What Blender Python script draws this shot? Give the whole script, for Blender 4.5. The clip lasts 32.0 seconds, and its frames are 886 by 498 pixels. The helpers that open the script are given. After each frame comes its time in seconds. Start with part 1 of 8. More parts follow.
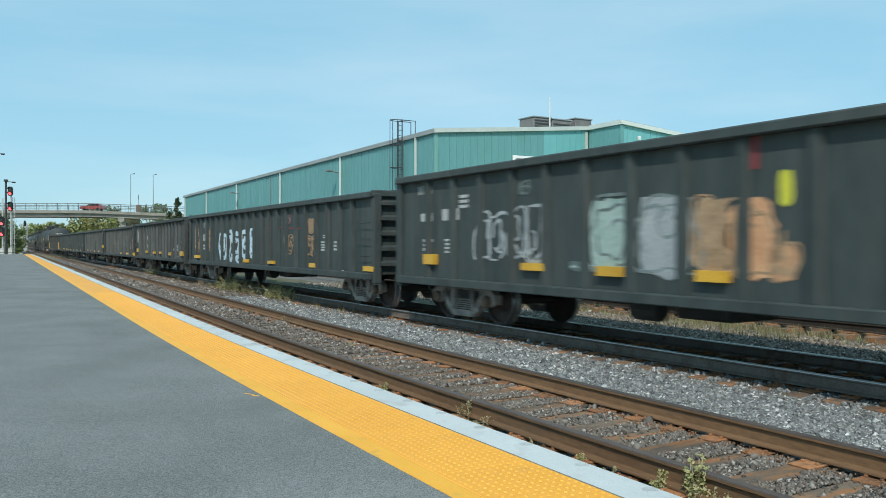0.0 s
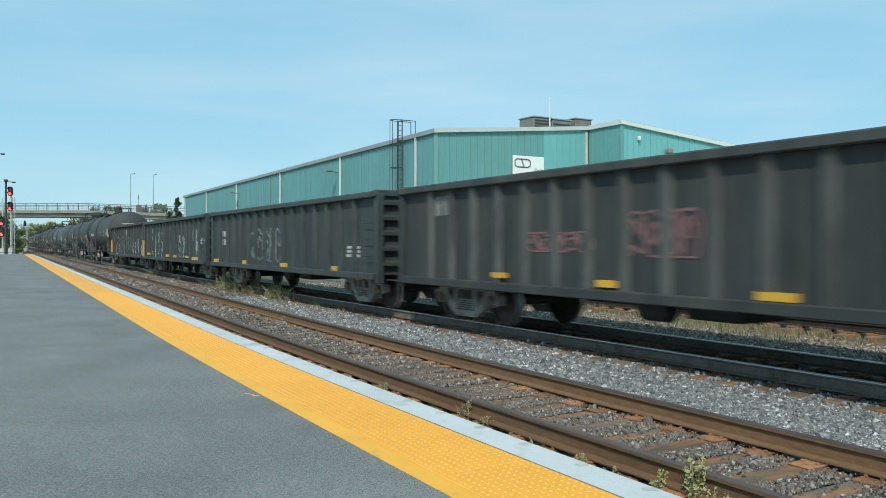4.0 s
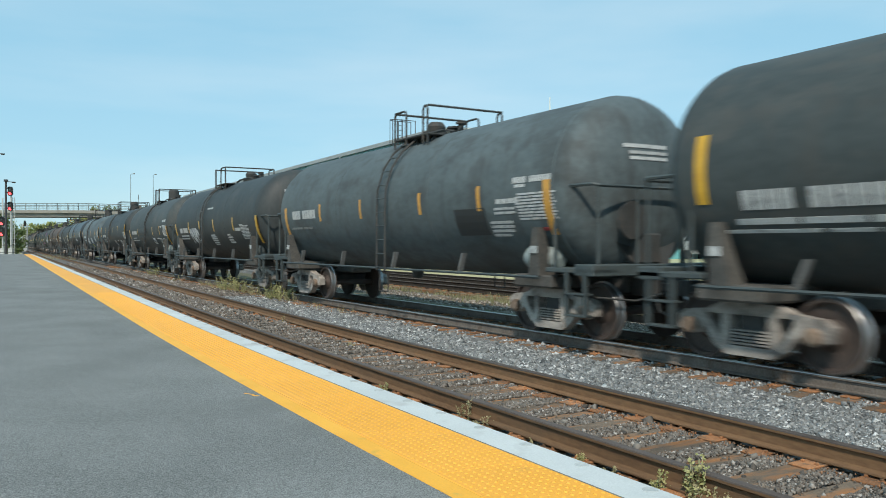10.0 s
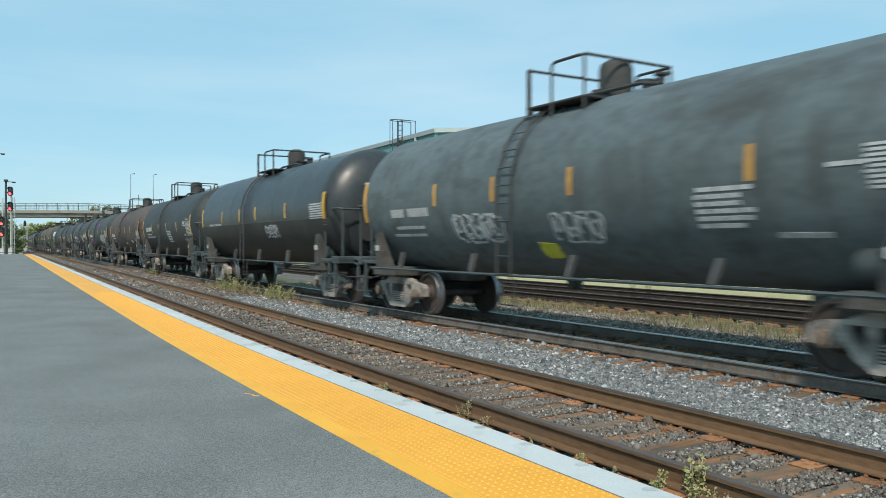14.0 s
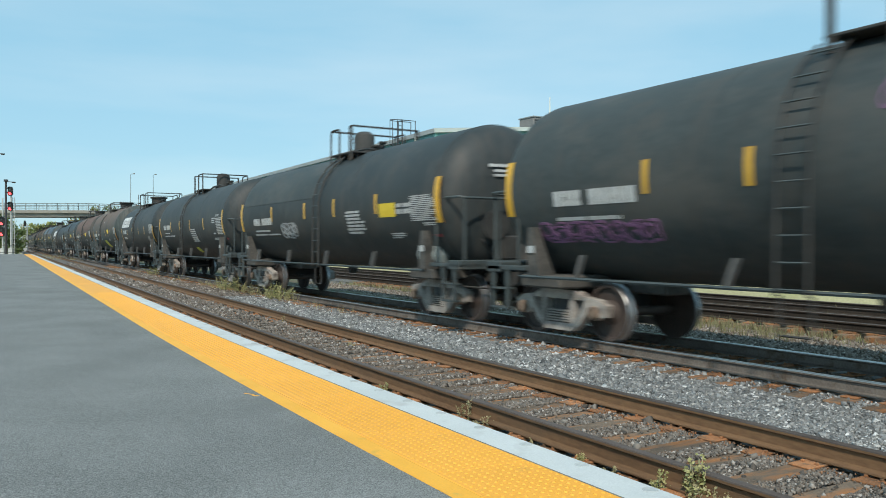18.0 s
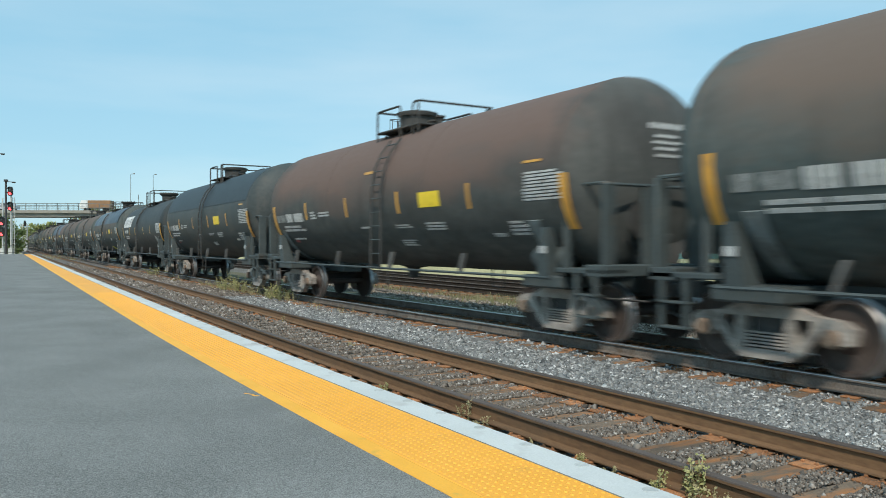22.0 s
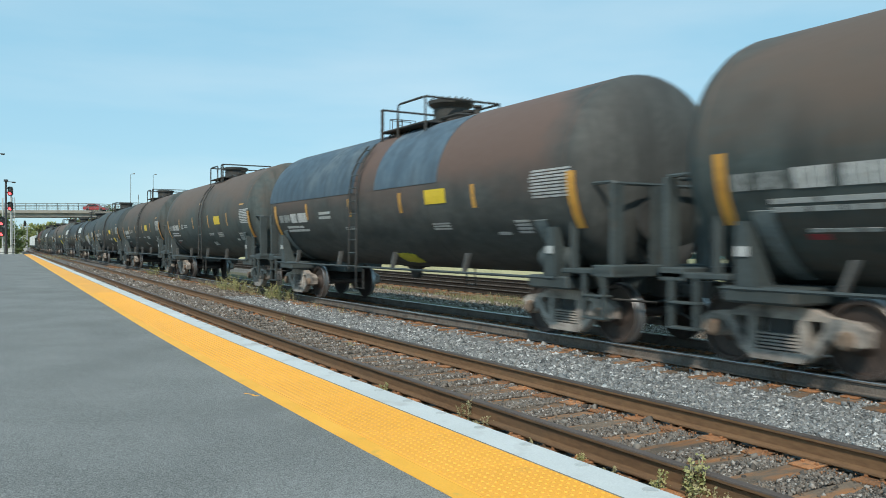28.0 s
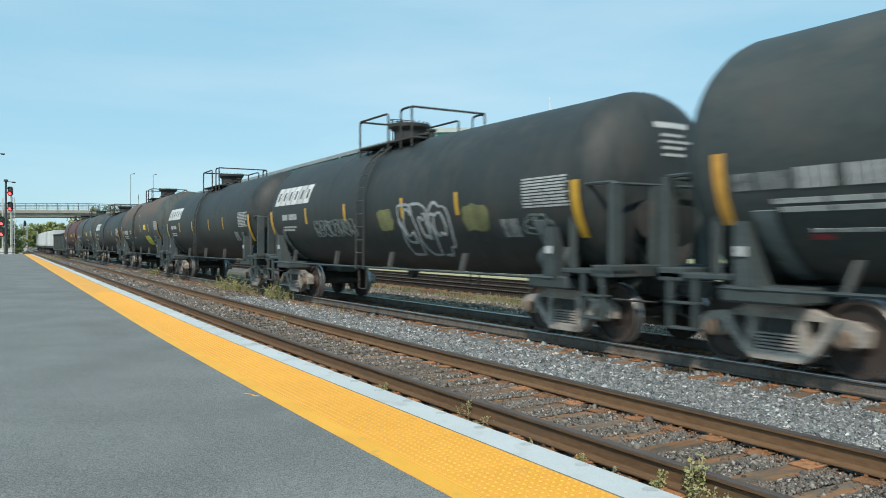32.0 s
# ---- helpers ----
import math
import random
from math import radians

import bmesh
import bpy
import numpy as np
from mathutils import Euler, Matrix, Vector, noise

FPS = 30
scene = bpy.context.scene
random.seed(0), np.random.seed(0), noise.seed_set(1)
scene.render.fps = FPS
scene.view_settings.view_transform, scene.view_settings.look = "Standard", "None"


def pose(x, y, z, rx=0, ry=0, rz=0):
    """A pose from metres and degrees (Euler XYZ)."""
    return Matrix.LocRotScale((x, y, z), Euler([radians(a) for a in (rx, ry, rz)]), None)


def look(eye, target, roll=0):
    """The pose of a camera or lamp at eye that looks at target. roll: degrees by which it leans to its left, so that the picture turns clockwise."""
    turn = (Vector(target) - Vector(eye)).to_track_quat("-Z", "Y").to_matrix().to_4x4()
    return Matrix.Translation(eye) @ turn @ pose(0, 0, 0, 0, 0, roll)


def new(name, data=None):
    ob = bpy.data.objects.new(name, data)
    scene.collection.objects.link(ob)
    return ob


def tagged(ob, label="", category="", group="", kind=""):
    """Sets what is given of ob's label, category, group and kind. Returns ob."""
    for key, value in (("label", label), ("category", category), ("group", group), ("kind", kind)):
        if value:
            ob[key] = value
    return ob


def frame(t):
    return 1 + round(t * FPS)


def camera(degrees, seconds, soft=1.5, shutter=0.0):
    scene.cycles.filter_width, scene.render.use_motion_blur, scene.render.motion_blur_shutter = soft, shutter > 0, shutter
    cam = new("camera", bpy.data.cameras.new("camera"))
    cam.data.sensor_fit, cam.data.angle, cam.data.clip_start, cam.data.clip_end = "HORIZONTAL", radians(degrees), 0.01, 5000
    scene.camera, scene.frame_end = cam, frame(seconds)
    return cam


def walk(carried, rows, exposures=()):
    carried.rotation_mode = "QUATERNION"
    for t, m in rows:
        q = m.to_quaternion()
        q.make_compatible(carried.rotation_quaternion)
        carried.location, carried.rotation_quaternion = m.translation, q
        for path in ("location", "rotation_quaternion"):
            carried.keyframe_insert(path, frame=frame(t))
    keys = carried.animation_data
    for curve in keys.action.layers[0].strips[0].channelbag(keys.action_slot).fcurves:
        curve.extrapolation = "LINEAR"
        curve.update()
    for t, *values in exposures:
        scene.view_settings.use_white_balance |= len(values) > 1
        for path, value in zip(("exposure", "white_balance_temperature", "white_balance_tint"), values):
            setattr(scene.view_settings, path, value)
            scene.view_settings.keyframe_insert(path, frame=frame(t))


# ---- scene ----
cam = camera(58.766, 32.0, soft=0.9, shutter=0.3)
EYE = Vector((0.0, 0.0, 1.5122))
YAW, PITCH = 0.54342, -0.00526
FORWARD = Vector((-math.cos(PITCH) * math.cos(YAW), math.cos(PITCH) * math.sin(YAW), math.sin(PITCH)))
RIGHT = Vector((math.sin(YAW), math.cos(YAW), 0.0))
STAND = look(EYE, EYE + FORWARD, 0.093)
walk(cam, [(0.0, STAND), (32.0, STAND)], exposures=[(0.0, 0.42, 6780, 8.0), (7.3, 0.42, 6780, 8.0), (8.6, 0.48, 7000, 11.0), (32.0, 0.48, 7000, 11.0)])

# ---- world and sun ----
SUN_ELEVATION = radians(46)   # the sun stands to the right of and behind the camera
world = bpy.data.worlds.new("sky")
scene.world = world
world.use_nodes = True
wn = world.node_tree
sky = wn.nodes.new("ShaderNodeTexSky")
sky.sky_type = "NISHITA"
sky.sun_disc = False
sky.sun_elevation = SUN_ELEVATION
sun_from = Vector((0.62, -0.55, 0.0)).normalized() * math.cos(SUN_ELEVATION) + Vector((0, 0, math.sin(SUN_ELEVATION)))
sky.sun_rotation = math.atan2(sun_from.x, sun_from.y)
sky.air_density, sky.dust_density, sky.ozone_density = 1.0, 0.3, 1.0
wn.links.new(sky.outputs["Color"], wn.nodes["Background"].inputs["Color"])
wn.nodes["Background"].inputs["Strength"].default_value = 0.12
# thin even haze over the whole sky, with faint high cloud
haze = wn.nodes.new("ShaderNodeBackground")
haze.inputs["Strength"].default_value = 1.0
cirrus, cirrus_ramp, spread = wn.nodes.new("ShaderNodeTexNoise"), wn.nodes.new("ShaderNodeValToRGB"), wn.nodes.new("ShaderNodeMapping")
where = wn.nodes.new("ShaderNodeTexCoord")
spread.inputs["Scale"].default_value, spread.inputs["Rotation"].default_value = (2.2, 1.4, 9.0), (0.25, 0.1, 0.4)
cirrus.inputs["Scale"].default_value, cirrus.inputs["Detail"].default_value = 1.3, 7
cirrus_ramp.color_ramp.elements[0].position, cirrus_ramp.color_ramp.elements[1].position = 0.42, 0.80
cirrus_ramp.color_ramp.elements[0].color, cirrus_ramp.color_ramp.elements[1].color = (0.215, 0.465, 0.635, 1), (0.345, 0.545, 0.675, 1)
wn.links.new(where.outputs["Generated"], spread.inputs["Vector"])
wn.links.new(spread.outputs["Vector"], cirrus.inputs["Vector"])
wn.links.new(cirrus.outputs["Fac"], cirrus_ramp.inputs["Fac"])
wn.links.new(cirrus_ramp.outputs["Color"], haze.inputs["Color"])
veil = wn.nodes.new("ShaderNodeMixShader")
veil.inputs["Fac"].default_value = 0.80
wn.links.new(wn.nodes["Background"].outputs["Background"], veil.inputs[1])
wn.links.new(haze.outputs["Background"], veil.inputs[2])
wn.links.new(veil.outputs["Shader"], wn.nodes["World Output"].inputs["Surface"])
sun_data = bpy.data.lights.new("sun", "SUN")
sun_data.energy, sun_data.angle, sun_data.color = 2.4, radians(2.0), (1.0, 0.95, 0.87)
sun = new("sun", sun_data)
sun.matrix_basis = look(sun_from * 60, (0, 0, 0))


# ---- the line of the tracks: straight beside the camera, a bend, then straight again ----
BEND, BEND_END = 0.00236, 16.03459
Y_A, Y_B, Z_PLATFORM = 4.96084, 9.35695, 0.05424
GAUGE = 1.435


def dev(s):
    if s <= 0:
        return 0.0
    if s < BEND_END:
        return BEND * s * s / 2
    return BEND * BEND_END * (s - BEND_END / 2)


def on_line(s, y, z=0.0):
    """A place s metres up the line, y metres from the camera's side."""
    return Vector((-s, y + dev(s), z))


def main_line(s, y=None, z=0.0):
    """The busy track: straight past the camera, then a long bend, drawing in towards the platform track."""
    y = Y_B if y is None else y
    turn, begin, end = 0.00207, 17.98, 48.36
    if s > end:
        y += turn * (end - begin) * (s - (begin + end) / 2)
    elif s > begin:
        y += turn * (s - begin) ** 2 / 2
    for start, pull in ((34.53, 0.01636), (50.0, 0.0215), (105.0, 0.017), (140.0, -0.032)):
        y -= pull * max(0.0, s - start)
    return Vector((-s, y, z))


def from_eye(u, v, depth):
    """A far place by its bearing: u, v as shares of the half width, at that depth before the eye."""
    up = RIGHT.cross(FORWARD)
    half = math.tan(radians(58.766) / 2)
    return EYE + depth * (FORWARD + u * half * RIGHT + v * half * up)


# ---- materials ----
def surface(name, dark, light, rough=0.7, scale=4.0, fine=60.0, bump=0.15, metal=0.0, stain=None, stain_scale=1.2, stain_at=0.6,
            stretch=(1, 1, 1), vary=0.12, spec=0.5, coat=0.0, fine_mix=0.5, dust=None, dust_low=2.3, dust_high=3.3, dust_end=7.2, sharp=0.16, streak=None, streak_at=0.58):
    m = bpy.data.materials.new(name)
    m.use_nodes = True
    n, l = m.node_tree.nodes, m.node_tree.links
    b = n["Principled BSDF"]
    co = n.new("ShaderNodeTexCoord")
    mp = n.new("ShaderNodeMapping")
    mp.inputs["Scale"].default_value = stretch
    l.new(co.outputs["Object"], mp.inputs["Vector"])
    big, small = n.new("ShaderNodeTexNoise"), n.new("ShaderNodeTexNoise")
    big.inputs["Scale"].default_value, big.inputs["Detail"].default_value = scale, 6
    small.inputs["Scale"].default_value, small.inputs["Detail"].default_value = fine, 4
    info = n.new("ShaderNodeObjectInfo")
    shift = n.new("ShaderNodeVectorMath")
    shift.operation = "ADD"
    mul = n.new("ShaderNodeMath")
    mul.operation = "MULTIPLY"
    mul.inputs[1].default_value = 37.0
    l.new(info.outputs["Random"], mul.inputs[0])
    l.new(mp.outputs["Vector"], shift.inputs[0])
    l.new(mul.outputs[0], shift.inputs[1])
    l.new(shift.outputs[0], big.inputs["Vector"])
    l.new(shift.outputs[0], small.inputs["Vector"])
    both = n.new("ShaderNodeMix")
    both.data_type = "FLOAT"
    both.inputs["Factor"].default_value = fine_mix
    l.new(big.outputs["Fac"], both.inputs["A"])
    l.new(small.outputs["Fac"], both.inputs["B"])
    ramp = n.new("ShaderNodeValToRGB")
    ramp.color_ramp.elements[0].position, ramp.color_ramp.elements[1].position = 0.5 - sharp, 0.5 + sharp
    ramp.color_ramp.elements[0].color, ramp.color_ramp.elements[1].color = (*dark, 1), (*light, 1)
    l.new(both.outputs["Result"], ramp.inputs["Fac"])
    color = ramp.outputs["Color"]
    if stain:
        st = n.new("ShaderNodeTexNoise")
        st.inputs["Scale"].default_value, st.inputs["Detail"].default_value, st.inputs["Roughness"].default_value = stain_scale, 8, 0.65
        l.new(shift.outputs[0], st.inputs["Vector"])
        sr = n.new("ShaderNodeValToRGB")
        sr.color_ramp.elements[0].position, sr.color_ramp.elements[1].position = stain_at - 0.09, stain_at + 0.09
        l.new(st.outputs["Fac"], sr.inputs["Fac"])
        mx = n.new("ShaderNodeMix")
        mx.data_type = "RGBA"
        l.new(sr.outputs["Color"], mx.inputs["Factor"])
        l.new(color, mx.inputs["A"])
        mx.inputs["B"].default_value = (*stain, 1)
        color = mx.outputs["Result"]
    if streak:
        # thin runs of grime washed down the side
        thin = n.new("ShaderNodeMapping")
        thin.inputs["Scale"].default_value = (3.2, 3.2, 0.16)
        l.new(shift.outputs[0], thin.inputs["Vector"])
        runs, run_ramp, run_mix = n.new("ShaderNodeTexNoise"), n.new("ShaderNodeValToRGB"), n.new("ShaderNodeMix")
        runs.inputs["Scale"].default_value, runs.inputs["Detail"].default_value = 1.6, 6
        l.new(thin.outputs["Vector"], runs.inputs["Vector"])
        run_ramp.color_ramp.elements[0].position, run_ramp.color_ramp.elements[1].position = streak_at - 0.08, streak_at + 0.14
        run_ramp.color_ramp.elements[1].color = (0.7, 0.7, 0.7, 1)
        l.new(runs.outputs["Fac"], run_ramp.inputs["Fac"])
        run_mix.data_type = "RGBA"
        l.new(run_ramp.outputs["Color"], run_mix.inputs["Factor"])
        l.new(color, run_mix.inputs["A"])
        run_mix.inputs["B"].default_value = (*streak, 1)
        color = run_mix.outputs["Result"]
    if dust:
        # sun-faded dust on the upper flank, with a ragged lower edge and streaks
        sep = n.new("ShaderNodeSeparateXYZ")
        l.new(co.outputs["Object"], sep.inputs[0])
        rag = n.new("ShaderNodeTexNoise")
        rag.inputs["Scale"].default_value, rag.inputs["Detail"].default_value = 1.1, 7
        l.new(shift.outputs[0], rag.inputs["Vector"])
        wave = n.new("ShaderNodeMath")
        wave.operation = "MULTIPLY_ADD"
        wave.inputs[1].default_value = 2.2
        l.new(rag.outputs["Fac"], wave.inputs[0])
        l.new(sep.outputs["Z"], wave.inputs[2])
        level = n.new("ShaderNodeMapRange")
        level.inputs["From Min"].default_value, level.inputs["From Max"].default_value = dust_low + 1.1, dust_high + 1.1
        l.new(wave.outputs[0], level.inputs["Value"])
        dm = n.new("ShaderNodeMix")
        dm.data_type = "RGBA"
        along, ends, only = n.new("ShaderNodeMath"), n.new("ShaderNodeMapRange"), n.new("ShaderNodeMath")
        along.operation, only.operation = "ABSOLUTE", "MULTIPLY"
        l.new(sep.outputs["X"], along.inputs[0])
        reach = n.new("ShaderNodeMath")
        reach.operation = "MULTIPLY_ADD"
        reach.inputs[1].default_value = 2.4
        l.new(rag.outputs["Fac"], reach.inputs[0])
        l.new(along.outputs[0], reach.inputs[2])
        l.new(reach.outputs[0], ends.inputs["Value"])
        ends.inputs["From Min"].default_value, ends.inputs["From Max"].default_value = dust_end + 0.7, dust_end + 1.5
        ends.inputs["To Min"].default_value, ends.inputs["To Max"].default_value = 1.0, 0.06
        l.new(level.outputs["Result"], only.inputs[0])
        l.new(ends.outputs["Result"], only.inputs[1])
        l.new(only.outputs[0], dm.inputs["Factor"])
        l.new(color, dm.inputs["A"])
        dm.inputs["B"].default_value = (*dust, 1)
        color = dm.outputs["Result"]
    if vary:
        hv = n.new("ShaderNodeHueSaturation")
        mr = n.new("ShaderNodeMapRange")
        mr.inputs["To Min"].default_value, mr.inputs["To Max"].default_value = 1 - vary, 1 + vary
        l.new(info.outputs["Random"], mr.inputs["Value"])
        l.new(mr.outputs["Result"], hv.inputs["Value"])
        l.new(color, hv.inputs["Color"])
        color = hv.outputs["Color"]
    l.new(color, b.inputs["Base Color"])
    rr = n.new("ShaderNodeMapRange")
    rr.inputs["To Min"].default_value, rr.inputs["To Max"].default_value = max(0.02, rough - 0.1), min(1, rough + 0.1)
    l.new(small.outputs["Fac"], rr.inputs["Value"])
    l.new(rr.outputs["Result"], b.inputs["Roughness"])
    b.inputs["Metallic"].default_value = metal
    b.inputs["Specular IOR Level"].default_value = spec
    b.inputs["Coat Weight"].default_value = coat
    if bump:
        bp = n.new("ShaderNodeBump")
        bp.inputs["Strength"].default_value, bp.inputs["Distance"].default_value = bump, 0.02
        l.new(small.outputs["Fac"], bp.inputs["Height"])
        l.new(bp.outputs["Normal"], b.inputs["Normal"])
    return m


def island_surface(name, colors, rough=0.85, spread=0.25, fine=40.0):
    """For joined stones and leaves: each island takes its own shade."""
    m = bpy.data.materials.new(name)
    m.use_nodes = True
    n, l = m.node_tree.nodes, m.node_tree.links
    b = n["Principled BSDF"]
    geo = n.new("ShaderNodeNewGeometry")
    ramp = n.new("ShaderNodeValToRGB")
    ramp.color_ramp.interpolation = "LINEAR"
    els = ramp.color_ramp.elements
    while len(els) < len(colors):
        els.new(0.5)
    for i, c in enumerate(colors):
        els[i].position, els[i].color = i / (len(colors) - 1), (*c, 1)
    l.new(geo.outputs["Random Per Island"], ramp.inputs["Fac"])
    tex = n.new("ShaderNodeTexNoise")
    tex.inputs["Scale"].default_value = fine
    co = n.new("ShaderNodeTexCoord")
    l.new(co.outputs["Object"], tex.inputs["Vector"])
    mr = n.new("ShaderNodeMapRange")
    mr.inputs["To Min"].default_value, mr.inputs["To Max"].default_value = 1 - spread, 1 + spread
    l.new(tex.outputs["Fac"], mr.inputs["Value"])
    hv = n.new("ShaderNodeHueSaturation")
    l.new(mr.outputs["Result"], hv.inputs["Value"])
    l.new(ramp.outputs["Color"], hv.inputs["Color"])
    l.new(hv.outputs["Color"], b.inputs["Base Color"])
    b.inputs["Roughness"].default_value = rough
    return m


def glow(name, color, strength):
    m = bpy.data.materials.new(name)
    m.use_nodes = True
    b = m.node_tree.nodes["Principled BSDF"]
    b.inputs["Base Color"].default_value = (*color, 1)
    b.inputs["Emission Color"].default_value = (*color, 1)
    b.inputs["Emission Strength"].default_value = strength
    return m


ASPHALT = surface("asphalt", (0.088, 0.094, 0.091), (0.285, 0.297, 0.290), 0.92, 0.8, 110, 0.5, stain=(0.140, 0.146, 0.142), stain_scale=0.35, stain_at=0.62, fine_mix=0.82, sharp=0.13)
TACTILE = surface("tactile_yellow", (0.79, 0.35, 0.038), (0.91, 0.42, 0.052), 0.6, 2.0, 60, 0.1, stain=(0.58, 0.32, 0.07), stain_scale=3, stain_at=0.70, vary=0.03)
YELLOW_PAINT = surface("yellow_paint", (0.78, 0.37, 0.035), (0.90, 0.45, 0.055), 0.65, 2.0, 70, 0.15, stain=(0.5, 0.33, 0.08), stain_scale=5, stain_at=0.7)
CONCRETE = surface("edge_concrete", (0.52, 0.56, 0.56), (0.67, 0.71, 0.71), 0.8, 1.2, 80, 0.15, stain=(0.45, 0.45, 0.44), stain_scale=2.5, stain_at=0.64)
OLD_CONCRETE = surface("old_concrete", (0.25, 0.24, 0.215), (0.35, 0.34, 0.305), 0.85, 0.4, 12, 0.2, stain=(0.2, 0.19, 0.17), stain_scale=0.6)
GRAVEL_BED = surface("gravel_bed", (0.06, 0.058, 0.055), (0.24, 0.235, 0.228), 0.95, 1.5, 34, 1.0, stain=(0.13, 0.105, 0.08), stain_scale=0.8, stain_at=0.58, fine_mix=0.8)
DIRT = surface("weedy_dirt", (0.085, 0.068, 0.045), (0.19, 0.155, 0.11), 0.95, 1.0, 20, 0.8, stain=(0.07, 0.09, 0.03), stain_scale=1.6, stain_at=0.52)
DRY_GRASS = surface("dry_grass", (0.30, 0.295, 0.165), (0.46, 0.44, 0.265), 0.95, 0.5, 14, 0.8, stain=(0.28, 0.29, 0.13), stain_scale=0.3, stain_at=0.64)
STONES = island_surface("ballast_stone", [(0.055, 0.06, 0.062), (0.155, 0.168, 0.172), (0.25, 0.265, 0.268), (0.09, 0.098, 0.10), (0.33, 0.345, 0.345), (0.13, 0.14, 0.143), (0.21, 0.218, 0.21), (0.62, 0.64, 0.64)])
DIRTY_STONES = island_surface("dirty_ballast_stone", [(0.05, 0.045, 0.04), (0.13, 0.115, 0.10), (0.19, 0.172, 0.152), (0.09, 0.072, 0.058), (0.24, 0.22, 0.195), (0.15, 0.118, 0.09), (0.45, 0.43, 0.40)])
RUSTY_STONES = island_surface("rust_stained_stone", [(0.20, 0.09, 0.04), (0.34, 0.16, 0.075), (0.26, 0.12, 0.055), (0.14, 0.085, 0.055), (0.30, 0.17, 0.10)])
BROWN_STONES = island_surface("brown_ballast_stone", [(0.07, 0.055, 0.042), (0.17, 0.14, 0.11), (0.24, 0.20, 0.165), (0.11, 0.085, 0.065), (0.32, 0.28, 0.235), (0.19, 0.15, 0.115), (0.5, 0.46, 0.41)])
RAIL_RUST = surface("rusty_rail", (0.115, 0.062, 0.030), (0.20, 0.115, 0.058), 0.9, 3, 40, 0.2, stain=(0.105, 0.066, 0.038), stain_scale=3, stretch=(0.25, 1, 1))
RAIL_DARK = surface("oily_rail", (0.125, 0.106, 0.092), (0.215, 0.188, 0.164), 0.9, 3, 40, 0.2, stain=(0.10, 0.065, 0.04), stain_scale=4, stain_at=0.62, spec=0.12)
RAIL_HEAD = surface("worn_rail_head", (0.068, 0.053, 0.046), (0.12, 0.097, 0.085), 0.65, 2, 50, 0.05, metal=0.1)
RAIL_SHINE = surface("polished_rail_head", (0.36, 0.35, 0.34), (0.50, 0.49, 0.48), 0.4, 2, 50, 0.02, metal=0.9)
TIE_WOOD = surface("tie_wood", (0.105, 0.080, 0.058), (0.21, 0.162, 0.120), 0.9, 3, 30, 0.6, stain=(0.33, 0.145, 0.055), stain_scale=1.5, stain_at=0.55, stretch=(6, 1, 6), vary=0.22)
PLATE_RUST = surface("rusty_plate", (0.28, 0.12, 0.048), (0.44, 0.20, 0.09), 0.95, 6, 60, 0.4, stain=(0.14, 0.085, 0.05), stain_scale=9, stain_at=0.55, vary=0.3)
BLACK_GAP = surface("shaded_gap", (0.012, 0.011, 0.010), (0.03, 0.027, 0.024), 0.95, 8, 60, 0.4)


